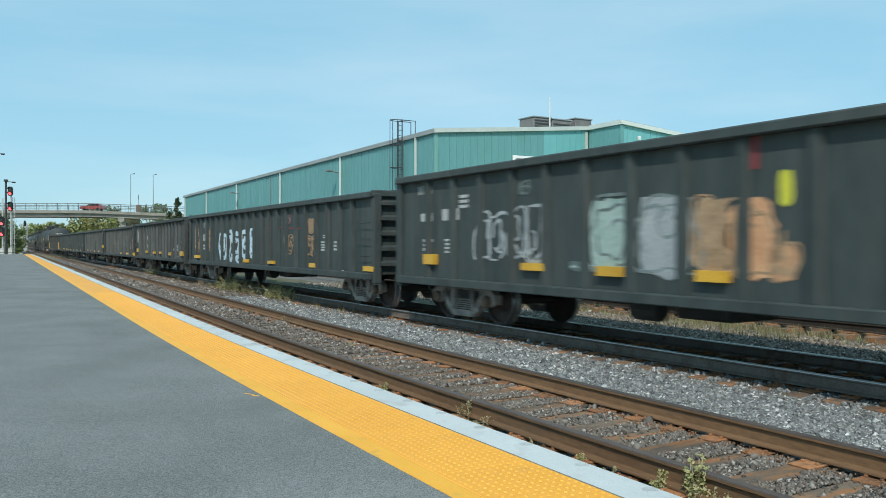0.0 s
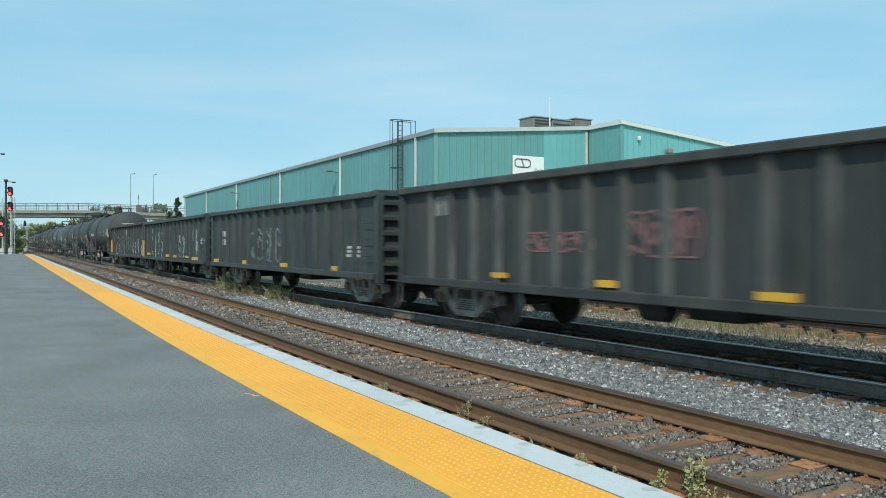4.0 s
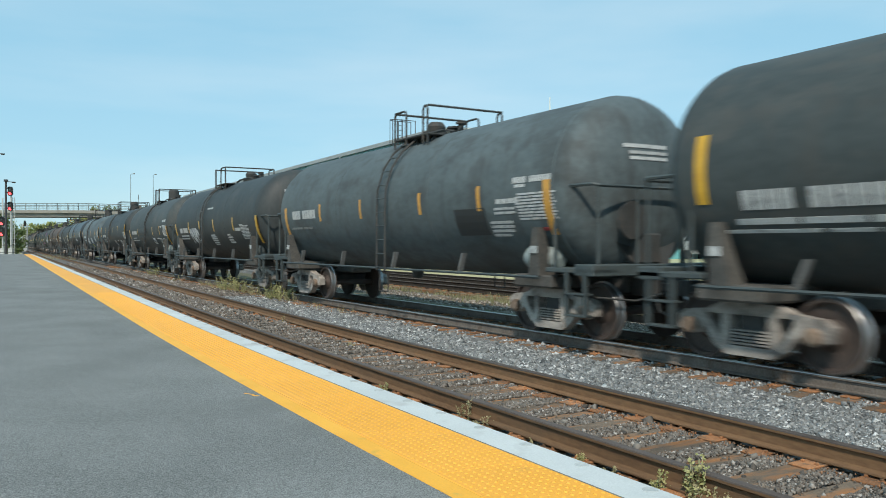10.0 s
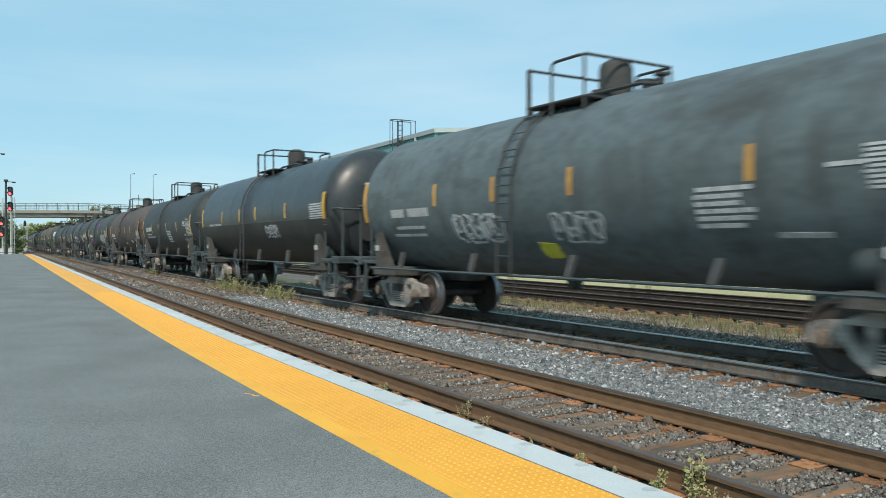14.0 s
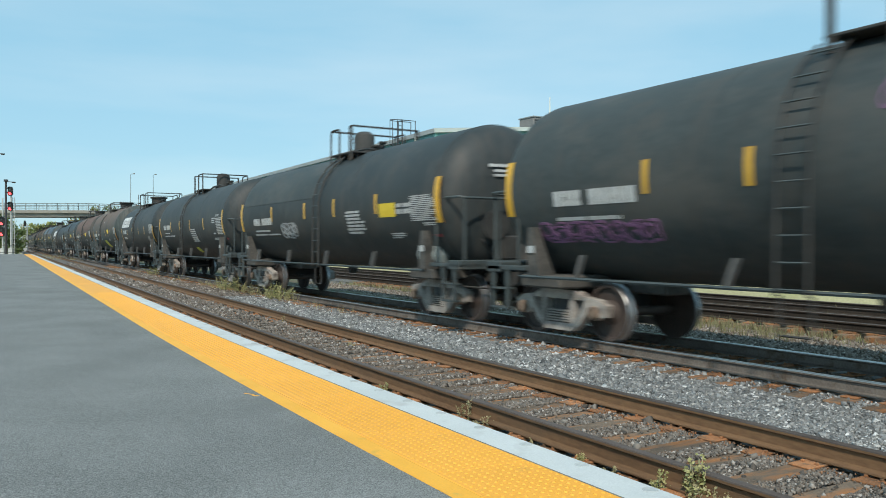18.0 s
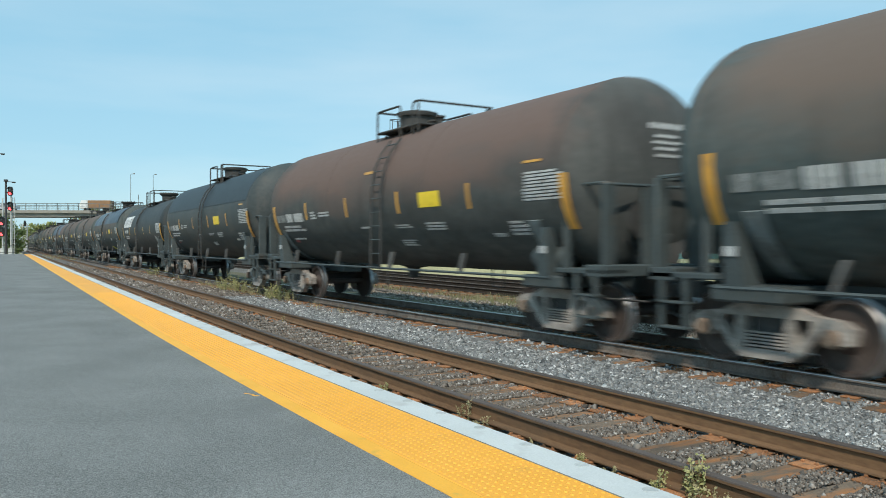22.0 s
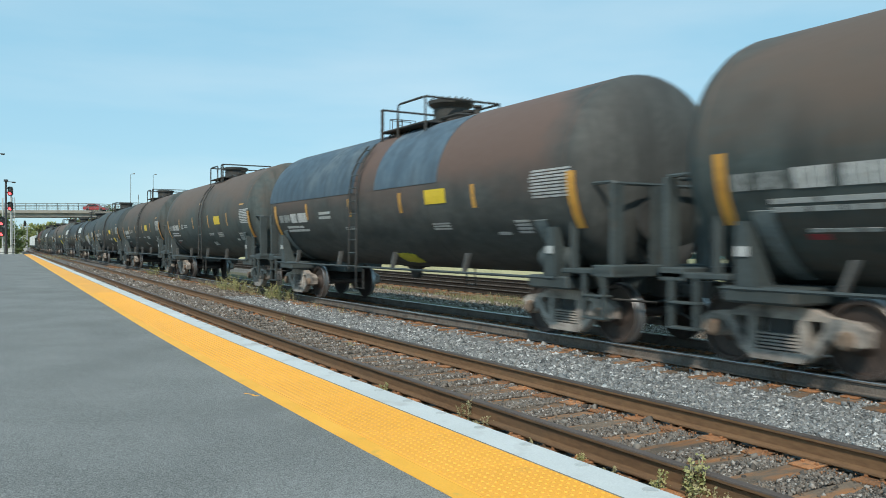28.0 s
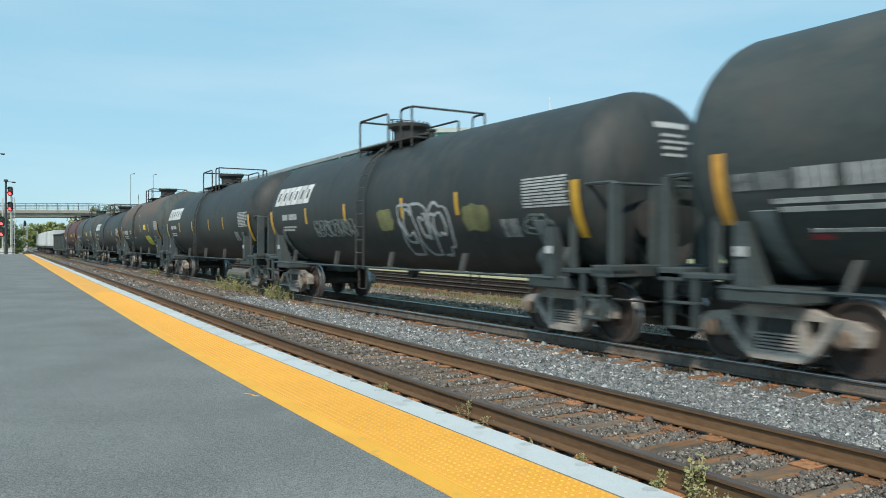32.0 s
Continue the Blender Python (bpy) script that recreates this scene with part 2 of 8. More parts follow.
# ---- mesh building ----
class Form:
    """Gathers faces for one mesh."""

    def __init__(self):
        self.v, self.f = [], []

    def add(self, verts, faces):
        k = len(self.v)
        self.v += [tuple(p) for p in verts]
        self.f += [tuple(i + k for i in q) for q in faces]
        return self

    def loft(self, rings, closed=True, caps=True):
        n = len(rings[0])
        faces = []
        for r in range(len(rings) - 1):
            for i in range(n if closed else n - 1):
                j = (i + 1) % n
                faces.append((r * n + i, r * n + j, (r + 1) * n + j, (r + 1) * n + i))
        if caps and closed:
            faces.append(tuple(reversed(range(n))))
            faces.append(tuple((len(rings) - 1) * n + i for i in range(n)))
        return self.add([p for ring in rings for p in ring], faces)

    def box(self, x0, x1, y0, y1, z0, z1, bev=0.0):
        if bev <= 0:
            v = [(x, y, z) for x in (x0, x1) for y in (y0, y1) for z in (z0, z1)]
            return self.add(v, [(0, 1, 3, 2), (4, 6, 7, 5), (0, 4, 5, 1), (2, 3, 7, 6), (0, 2, 6, 4), (1, 5, 7, 3)])
        b = min(bev, 0.45 * min(x1 - x0, y1 - y0, z1 - z0))

        def ring(x, d):
            return [(x, y0 + d, z0 + b), (x, y0 + b, z0 + d), (x, y1 - b, z0 + d), (x, y1 - d, z0 + b),
                    (x, y1 - d, z1 - b), (x, y1 - b, z1 - d), (x, y0 + b, z1 - d), (x, y0 + d, z1 - b)]
        return self.loft([ring(x0, b), ring(x0 + b, 0), ring(x1 - b, 0), ring(x1, b)])

    def rod(self, a, b, r, sides=6, r2=None):
        a, b = Vector(a), Vector(b)
        d = (b - a).normalized()
        side = d.cross(Vector((0, 0, 1)) if abs(d.z) < 0.9 else Vector((1, 0, 0))).normalized()
        up = side.cross(d)
        rings = []
        for p, q in ((a, r), (b, r if r2 is None else r2)):
            rings.append([p + q * (math.cos(t) * side + math.sin(t) * up) for t in [2 * math.pi * i / sides for i in range(sides)]])
        return self.loft(rings)

    def pipe(self, points, r, sides=6):
        """One bent tube through the points."""
        pts = [Vector(p) for p in points]
        dirs = [(b - a).normalized() for a, b in zip(pts, pts[1:])]
        side = dirs[0].cross(Vector((0, 0, 1)) if abs(dirs[0].z) < 0.9 else Vector((1, 0, 0))).normalized()
        rings = []
        for i, p in enumerate(pts):
            d = dirs[0] if i == 0 else dirs[-1] if i == len(dirs) else (dirs[i - 1] + dirs[i]).normalized()
            side = (side - d * side.dot(d)).normalized()
            up = side.cross(d)
            rings.append([p + r * (math.cos(t) * side + math.sin(t) * up) for t in [2 * math.pi * k / sides for k in range(sides)]])
        return self.loft(rings)

    def lathe(self, profile, axis="y", sides=24, at=(0, 0, 0)):
        """profile: rows of (along, radius)."""
        rings = []
        for h, r in profile:
            ring = []
            for i in range(sides):
                t = 2 * math.pi * i / sides
                c, s = r * math.cos(t), r * math.sin(t)
                p = {"x": (h, c, s), "y": (s, h, c), "z": (c, s, h)}[axis]
                ring.append((p[0] + at[0], p[1] + at[1], p[2] + at[2]))
            rings.append(ring)
        return self.loft(rings)

    def plate(self, outline, y0, y1, at=(0, 0, 0)):
        """A plate whose outline lies in x and z, between y0 and y1."""
        a = [(x + at[0], y0 + at[1], z + at[2]) for x, z in outline]
        b = [(x + at[0], y1 + at[1], z + at[2]) for x, z in outline]
        return self.loft([a, b])

    def mesh(self, name, smooth=False):
        me = bpy.data.meshes.new(name)
        me.from_pydata(self.v, [], self.f)
        if smooth:
            me.polygons.foreach_set("use_smooth", [True] * len(me.polygons))
            me.set_sharp_from_angle(angle=radians(38))
        me.update()
        return me


CACHE = {}


def part(name, form, material, parent=None, label="", smooth=False, key=None, at=None):
    """One mesh object under a thing or a part. Parts with the same key share one mesh."""
    if key and key in CACHE:
        me = CACHE[key]
    else:
        me = (form() if callable(form) else form).mesh(name, smooth)
        me.materials.append(material)
        if key:
            CACHE[key] = me
    ob = new(name, me)
    if key and me.materials[0] is not material:
        ob.material_slots[0].link = "OBJECT"
        ob.material_slots[0].material = material
    if parent:
        ob.parent = parent
    if at is not None:
        ob.matrix_basis = at
    if label:
        tagged(ob, label)
    return ob


def fixed(ob, label, category="", group="", kind=""):
    return tagged(ob, label, category, group, kind)


STATIONS = [-60, -9, -4, 0] + [i * 1.0 for i in range(1, 21)] + [22, 24, 26, 28, 30, 32, 34, 36, 38, 40, 42, 45, 48, 52, 60, 80, 105, 130, 170, 220, 300, 420, 600, 760]


def sweep(profile, s0, s1, path=on_line):
    """A closed profile of (y, z) carried along the line from s0 to s1."""
    st = [s0] + [s for s in STATIONS if s0 < s < s1] + [s1]
    f = Form()
    f.loft([[path(s, y, z) for y, z in profile] for s in st])
    return f


# ---- ground, platform ----
ground = Form()
ground.add([(-2600, -2600, -0.62), (2600, -2600, -0.62), (2600, 2600, -0.62), (-2600, 2600, -0.62)], [(0, 1, 2, 3)])
fixed(part("ground", ground, DRY_GRASS), "dry pale grass field beside the railway", "ground", kind="structure")

bed = sweep([(3.2, -0.62), (21.2, -0.62), (20.6, -0.34), (13.2, -0.34), (12.2, -0.30), (11.2, -0.245), (10.6, -0.225), (8.2, -0.225), (7.4, -0.262), (6.9, -0.262),
             (6.2, -0.225), (3.9, -0.225), (3.45, -0.25), (3.2, -0.3)], -9, 700)
fixed(part("ballast_bed", bed, GRAVEL_BED), "grey crushed stone ballast bed under the tracks", "ballast", kind="structure")
strip = sweep([(10.9, -0.30), (13.6, -0.335), (13.6, -0.318), (12.4, -0.295), (11.4, -0.232), (10.9, -0.224)], -9, 300)
fixed(part("weedy_strip", strip, DIRT), "weedy dirt strip between two tracks", "ground", kind="structure")

far_bed = sweep([(7.0, -0.6), (11.6, -0.6), (10.7, -0.235), (8.0, -0.235)], 150, 740, main_line)
fixed(part("far_ballast_bed", far_bed, GRAVEL_BED), "grey ballast bed of the busy track far up the line", "ballast", kind="structure")
rise = sweep([(20.4, -0.62), (140.0, -0.62), (140.0, 0.62), (23.0, 0.62), (21.5, 0.48), (20.9, -0.14), (20.4, -0.45)], -120, 300)
fixed(part("yard", rise, DRY_GRASS), "dry grass yard rising beyond the sidings", "ground", kind="structure")

W_IN, Y_OUT, Y_FLAT, Y_IN = 3.222, 3.217, 2.525, 2.3727
slab = sweep([(-9.0, -0.55), (Y_IN, -0.55), (Y_IN, Z_PLATFORM), (-9.0, Z_PLATFORM)], -9, 131)
fixed(part("platform", slab, ASPHALT), "grey asphalt station platform, lightly stained", "platform", kind="structure")
edge = sweep([(2.4, -0.55), (3.5, -0.55), (3.534, -0.5), (3.534, Z_PLATFORM - 0.012), (3.522, Z_PLATFORM), (W_IN, Z_PLATFORM), (W_IN, Z_PLATFORM - 0.02), (2.4, Z_PLATFORM - 0.02)], -9, 131)
platform_edge = fixed(part("platform_edge", edge, CONCRETE), "pale concrete platform edge with round bolt caps", "platform edge", kind="structure")
line = sweep([(Y_IN, -0.1), (Y_FLAT, -0.1), (Y_FLAT, Z_PLATFORM + 0.004), (Y_IN, Z_PLATFORM + 0.004)], -9, 131)
fixed(part("yellow_line", line, YELLOW_PAINT), "flat yellow painted line along the platform", "platform line", kind="structure")
warn = tagged(new("tactile_strip"), "yellow tactile warning strip of domed panels along the platform edge", "tactile strip", kind="structure")

# ---- railway tracks ----
RAIL = [(-0.07, -0.17), (0.07, -0.17), (0.07, -0.158), (0.014, -0.138), (0.010, -0.045), (0.036, -0.032), (0.036, -0.012)]


def rail_forms(y, s0, s1, path):
    body = [(y + a, b) for a, b in RAIL] + [(y - a, b) for a, b in reversed(RAIL[2:])]
    head = [(y + 0.0365, -0.014), (y + 0.034, -0.003), (y + 0.026, 0.0), (y - 0.026, 0.0), (y - 0.034, -0.003), (y - 0.0365, -0.014)]
    return sweep(body, s0, s1, path), sweep(head, s0, s1, path)


def track(name, y, s0, s1, body_mat, head_mat, label, ties, spacing=0.47, path=on_line):
    t = tagged(new(name), label, "railway track", kind="structure")
    for side in (-1, 1):
        b, h = rail_forms(y + side * (GAUGE / 2 + 0.036), s0, s1, path)
        r = part("rail", b, body_mat, t)
        part("rail_head", h, head_mat, r, "worn steel running surface")
    tie = Form().box(-0.115, 0.115, -1.28, 1.28, -0.16, 0.0, 0.014).mesh("tie")
    tie.materials.append(TIE_WOOD)
    plate = Form()
    for side in (-1, 1):
        c = side * (GAUGE / 2 + 0.036)
        plate.box(-0.095, 0.095, c - 0.23, c + 0.23, 0.001, 0.018, 0.005)
        for dx in (-0.06, 0.06):
            for dy in (-0.095, 0.095):
                plate.box(dx - 0.014, dx + 0.014, c + dy - 0.014, c + dy + 0.014, 0.015, 0.036, 0.005)
    plate_me = plate.mesh("tie_plate")
    plate_me.materials.append(PLATE_RUST)
    rnd = random.Random(len(name) + int(y * 10))
    for i in range(ties):
        s = s0 + 9 + (i - 4) * spacing
        a = math.atan2(dev(s + 0.1) - dev(s - 0.1), 0.2)
        ob = new("tie", tie)
        ob.parent = t
        ob.matrix_basis = Matrix.Translation(path(s + rnd.uniform(-0.02, 0.02), y + rnd.uniform(-0.05, 0.05), -0.192 + rnd.uniform(-0.022, 0.0))) @ pose(0, 0, 0, 0, 0, -math.degrees(a) + rnd.uniform(-1.2, 1.2))
        pl = new("tie_plate", plate_me)
        pl.parent = ob
        pl.matrix_basis = pose(0, 0, 0)
    return t


track("track_1", Y_A, -9, 215, RAIL_RUST, RAIL_HEAD, "rusty railway track on weathered wooden ties beside the platform", 150)
track("track_2", Y_B, -9, 740, RAIL_DARK, RAIL_SHINE, "busy railway track with polished rail heads and dark oily rails", 150, path=main_line)
SIDING_RAIL = surface("dark_siding_rail", (0.026, 0.022, 0.019), (0.055, 0.046, 0.038), 0.85, 3, 40, 0.2, spec=0.2)
track("track_3", 15.55, -9, 260, SIDING_RAIL, RAIL_HEAD, "siding track with dark rails in weeds", 60, 0.6)
track("track_4", 18.9, -9, 260, SIDING_RAIL, RAIL_HEAD, "second siding track with dark rails before the grass", 60, 0.6)


# ---- the train ----
TANK_BLACK = surface("black_tank_paint", (0.021, 0.028, 0.030), (0.040, 0.049, 0.051), 0.60, 0.8, 9, 0.03, stain=(0.052, 0.056, 0.055), stain_scale=1.3, stain_at=0.60, stretch=(0.7, 1, 0.6), vary=0.1, spec=0.4, streak=(0.055, 0.052, 0.047))
TANK_GLOSS = surface("glossy_black_tank_paint", (0.020, 0.025, 0.028), (0.036, 0.042, 0.045), 0.40, 0.8, 9, 0.02, stain=(0.055, 0.055, 0.052), stain_scale=1.3, stain_at=0.62, stretch=(0.7, 1, 0.6), vary=0.1)
TANK_GREY = surface("slate_grey_tank_paint", (0.072, 0.096, 0.104), (0.118, 0.150, 0.160), 0.68, 0.7, 9, 0.03, stain=(0.055, 0.062, 0.063), stain_scale=1.0, stain_at=0.60, stretch=(0.5, 1, 1), spec=0.35, streak=(0.06, 0.066, 0.066))
TANK_DARK = surface("dark_grey_tank_paint", (0.034, 0.045, 0.047), (0.061, 0.076, 0.078), 0.64, 0.7, 9, 0.03, stain=(0.080, 0.084, 0.080), stain_scale=1.3, stain_at=0.58, stretch=(0.5, 1, 1), spec=0.35, streak=(0.072, 0.071, 0.066))
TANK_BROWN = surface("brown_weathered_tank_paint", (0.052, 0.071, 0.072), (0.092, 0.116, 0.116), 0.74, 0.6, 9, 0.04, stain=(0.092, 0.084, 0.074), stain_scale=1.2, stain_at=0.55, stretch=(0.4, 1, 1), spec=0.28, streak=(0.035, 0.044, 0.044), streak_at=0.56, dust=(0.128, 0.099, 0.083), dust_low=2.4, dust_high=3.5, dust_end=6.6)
TANK_EARTH = surface("earth_brown_tank_paint", (0.074, 0.059, 0.051), (0.128, 0.100, 0.086), 0.70, 0.6, 9, 0.04, stain=(0.05, 0.05, 0.047), stain_scale=0.8, stain_at=0.60, stretch=(0.4, 1, 1), spec=0.3, streak=(0.045, 0.042, 0.038))
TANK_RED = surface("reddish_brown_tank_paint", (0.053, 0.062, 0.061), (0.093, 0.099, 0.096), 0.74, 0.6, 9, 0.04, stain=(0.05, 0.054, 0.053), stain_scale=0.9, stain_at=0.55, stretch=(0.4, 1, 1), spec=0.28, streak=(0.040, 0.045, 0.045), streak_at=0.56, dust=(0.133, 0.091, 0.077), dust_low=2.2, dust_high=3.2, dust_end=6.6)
TANK_BLUE = surface("faded_blue_panel", (0.055, 0.095, 0.135), (0.115, 0.165, 0.205), 0.65, 0.9, 9, 0.04, stain=(0.15, 0.19, 0.21), stain_scale=0.9, stain_at=0.60, stretch=(0.8, 1, 0.5), spec=0.3, streak=(0.05, 0.075, 0.10), streak_at=0.5)
DARK_BAND = surface("dark_band_paint", (0.017, 0.020, 0.020), (0.034, 0.038, 0.037), 0.6, 0.8, 9, 0.04, stain=(0.05, 0.047, 0.042), stain_scale=1.6, stain_at=0.62)
PAD_GREY = surface("saddle_pad_grey", (0.11, 0.14, 0.15), (0.20, 0.235, 0.24), 0.75, 3, 25, 0.1, stain=(0.07, 0.07, 0.065), stain_scale=3, stain_at=0.6)
PALE_TEAL = surface("pale_teal_reservoir", (0.20, 0.25, 0.25), (0.30, 0.35, 0.34), 0.6, 3, 25, 0.05, stain=(0.12, 0.12, 0.11), stain_scale=3, stain_at=0.62)
GON_RIB = surface("dusty_gondola_rib", (0.052, 0.061, 0.061), (0.10, 0.110, 0.107), 0.75, 2.2, 14, 0.1, stain=(0.035, 0.036, 0.035), stain_scale=1.4, stain_at=0.58, stretch=(1.6, 1, 0.3))
BEARING = surface("rusty_bearing_cap", (0.14, 0.10, 0.072), (0.26, 0.19, 0.14), 0.85, 6, 40, 0.2, stain=(0.07, 0.05, 0.04), stain_scale=8, stain_at=0.6)
PATCH_BLACK = surface("fresh_black_patch", (0.018, 0.024, 0.027), (0.030, 0.037, 0.041), 0.5, 1.2, 12, 0.03, spec=0.4)
GON_GREEN = surface("dark_green_gondola_paint", (0.028, 0.039, 0.040), (0.061, 0.077, 0.077), 0.6, 1.4, 9, 0.1, stain=(0.066, 0.070, 0.066), stain_scale=1.3, stain_at=0.62, stretch=(1.6, 1, 0.3), spec=0.3, streak=(0.082, 0.086, 0.082), streak_at=0.62)
GON_GREY = surface("dark_grey_gondola_paint", (0.027, 0.033, 0.034), (0.060, 0.068, 0.069), 0.65, 1.4, 9, 0.1, stain=(0.075, 0.072, 0.066), stain_scale=1.3, stain_at=0.6, stretch=(1.6, 1, 0.3), spec=0.3, streak=(0.085, 0.080, 0.072), streak_at=0.62)
GON_RUST = surface("rusty_brown_gondola_paint", (0.045, 0.030, 0.026), (0.085, 0.05, 0.04), 0.7, 0.8, 12, 0.12, stain=(0.035, 0.03, 0.028), stain_scale=1.2, stain_at=0.56, stretch=(1, 1, 0.5))
UNDER = surface("sooty_underframe", (0.026, 0.028, 0.028), (0.058, 0.059, 0.057), 0.75, 3, 30, 0.2, stain=(0.075, 0.065, 0.055), stain_scale=2.0, stain_at=0.62)
TRUCK_DUST = surface("dusty_cast_steel", (0.23, 0.21, 0.19), (0.46, 0.42, 0.375), 0.85, 4, 30, 0.3, stain=(0.11, 0.098, 0.09), stain_scale=3, stain_at=0.58)
SPRING_MAT = surface("pale_dusty_spring", (0.22, 0.205, 0.185), (0.36, 0.335, 0.305), 0.8, 6, 40, 0.2)
WHEEL_MAT = surface("brown_wheel_steel", (0.035, 0.028, 0.025), (0.085, 0.062, 0.052), 0.7, 5, 30, 0.2)
TREAD = surface("worn_wheel_tread", (0.28, 0.285, 0.29), (0.42, 0.425, 0.43), 0.4, 5, 40, 0.03, metal=0.9)
FRAME_GREY = surface("grey_green_end_frame", (0.036, 0.049, 0.052), (0.070, 0.088, 0.090), 0.6, 2, 25, 0.1, stain=(0.085, 0.075, 0.062), stain_scale=2.2, stain_at=0.66)
STAY_GREY = surface("dusty_stay_plate", (0.11, 0.115, 0.115), (0.20, 0.205, 0.20), 0.8, 3, 25, 0.1)
SADDLE_DUST = surface("dusty_saddle_plate", (0.045, 0.047, 0.045), (0.12, 0.112, 0.10), 0.8, 2.5, 25, 0.15, stain=(0.035, 0.037, 0.036), stain_scale=1.8, stain_at=0.58)
REFLECT = surface("yellow_reflector", (0.54, 0.30, 0.028), (0.72, 0.42, 0.05), 0.4, 6, 60, 0.02, stain=(0.45, 0.25, 0.05), stain_scale=4, stain_at=0.66)
REFLECT_OLD = surface("orange_reflector", (0.5, 0.24, 0.04), (0.66, 0.35, 0.07), 0.45, 6, 60, 0.02, stain=(0.35, 0.18, 0.05), stain_scale=4, stain_at=0.62)
WHITE_MARK = surface("white_lettering_paint", (0.34, 0.36, 0.36), (0.58, 0.60, 0.60), 0.6, 9, 70, 0.03, stain=(0.16, 0.17, 0.17), stain_scale=9, stain_at=0.6)
BRIGHT_MARK = surface("bright_white_logo_paint", (0.54, 0.56, 0.56), (0.70, 0.71, 0.71), 0.5, 5, 50, 0.02)
DIM_MARK = surface("faded_grey_lettering", (0.16, 0.18, 0.18), (0.30, 0.32, 0.32), 0.7, 9, 70, 0.03, stain=(0.07, 0.08, 0.08), stain_scale=8, stain_at=0.58)
PLACARD = surface("yellow_placard", (0.68, 0.48, 0.02), (0.82, 0.6, 0.04), 0.5, 8, 60, 0.02, stain=(0.3, 0.22, 0.03), stain_scale=9, stain_at=0.68)
OLIVE = surface("faded_olive_spray", (0.10, 0.11, 0.055), (0.27, 0.27, 0.12), 0.7, 2.5, 25, 0.02)
LIME = surface("lime_spray", (0.42, 0.42, 0.03), (0.60, 0.58, 0.06), 0.6, 5, 40, 0.02)
RED_MARK = surface("red_mark", (0.20, 0.03, 0.038), (0.30, 0.05, 0.055), 0.6, 6, 50, 0.02)
SPRAY = {
    "mint": surface("mint_spray", (0.22, 0.33, 0.31), (0.40, 0.51, 0.48), 0.6, 2.5, 20, 0.02),
    "pale": surface("pale_spray", (0.25, 0.29, 0.31), (0.47, 0.50, 0.52), 0.6, 3.0, 20, 0.02),
    "tan": surface("tan_spray", (0.22, 0.14, 0.08), (0.46, 0.31, 0.19), 0.6, 3.0, 20, 0.02),
    "orange": surface("orange_spray", (0.42, 0.20, 0.10), (0.62, 0.36, 0.20), 0.6, 3.0, 20, 0.02),
    "blue": surface("pale_blue_spray", (0.30, 0.48, 0.62), (0.66, 0.76, 0.82), 0.6, 2.2, 20, 0.02),
    "ghost": surface("faded_spray", (0.09, 0.12, 0.12), (0.22, 0.27, 0.27), 0.6, 3.0, 25, 0.02),
    "pink": surface("dull_pink_spray", (0.16, 0.08, 0.09), (0.30, 0.16, 0.16), 0.6, 3.0, 25, 0.02),
    "purple": surface("purple_spray", (0.13, 0.06, 0.13), (0.24, 0.12, 0.24), 0.6, 3.0, 25, 0.02),
}

TANK_R, TANK_Z = 1.53, 2.46
TANK_LOW = 0.93
WHEEL_R = 0.457


def tank_low(r):
    """The height of a tank's belly: the widest tanks ride a little higher."""
    return 1.0 if r > 1.6 else TANK_LOW


def tank_patch(x0, x1, z0, z1, side=-1, lift=0.008, lean=0.0, TANK_R=TANK_R):
    """A thin curved sheet on the tank's flank."""
    TANK_Z = tank_low(TANK_R) + TANK_R
    f = Form()
    rings = []
    n = max(2, int(abs(z1 - z0) / 0.08) + 1)
    for rad in (TANK_R + lift, TANK_R - 0.01):
        for i in range(n + 1):
            z = z0 + (z1 - z0) * i / n
            h = max(-0.98, min(0.98, (z - TANK_Z) / TANK_R))
            a = math.asin(h)
            dx = lean * i / n
            rings.append([(x0 + dx, side * rad * math.cos(a), TANK_Z + rad * math.sin(a)), (x1 + dx, side * rad * math.cos(a), TANK_Z + rad * math.sin(a))])
    outer, inner = rings[:n + 1], rings[n + 1:]
    loop = outer + inner[::-1]
    v = [p for r in loop for p in r]
    k = len(loop)
    faces = [(2 * i, 2 * i + 1, 2 * ((i + 1) % k) + 1, 2 * ((i + 1) % k)) for i in range(k)]
    return f.add(v, faces)


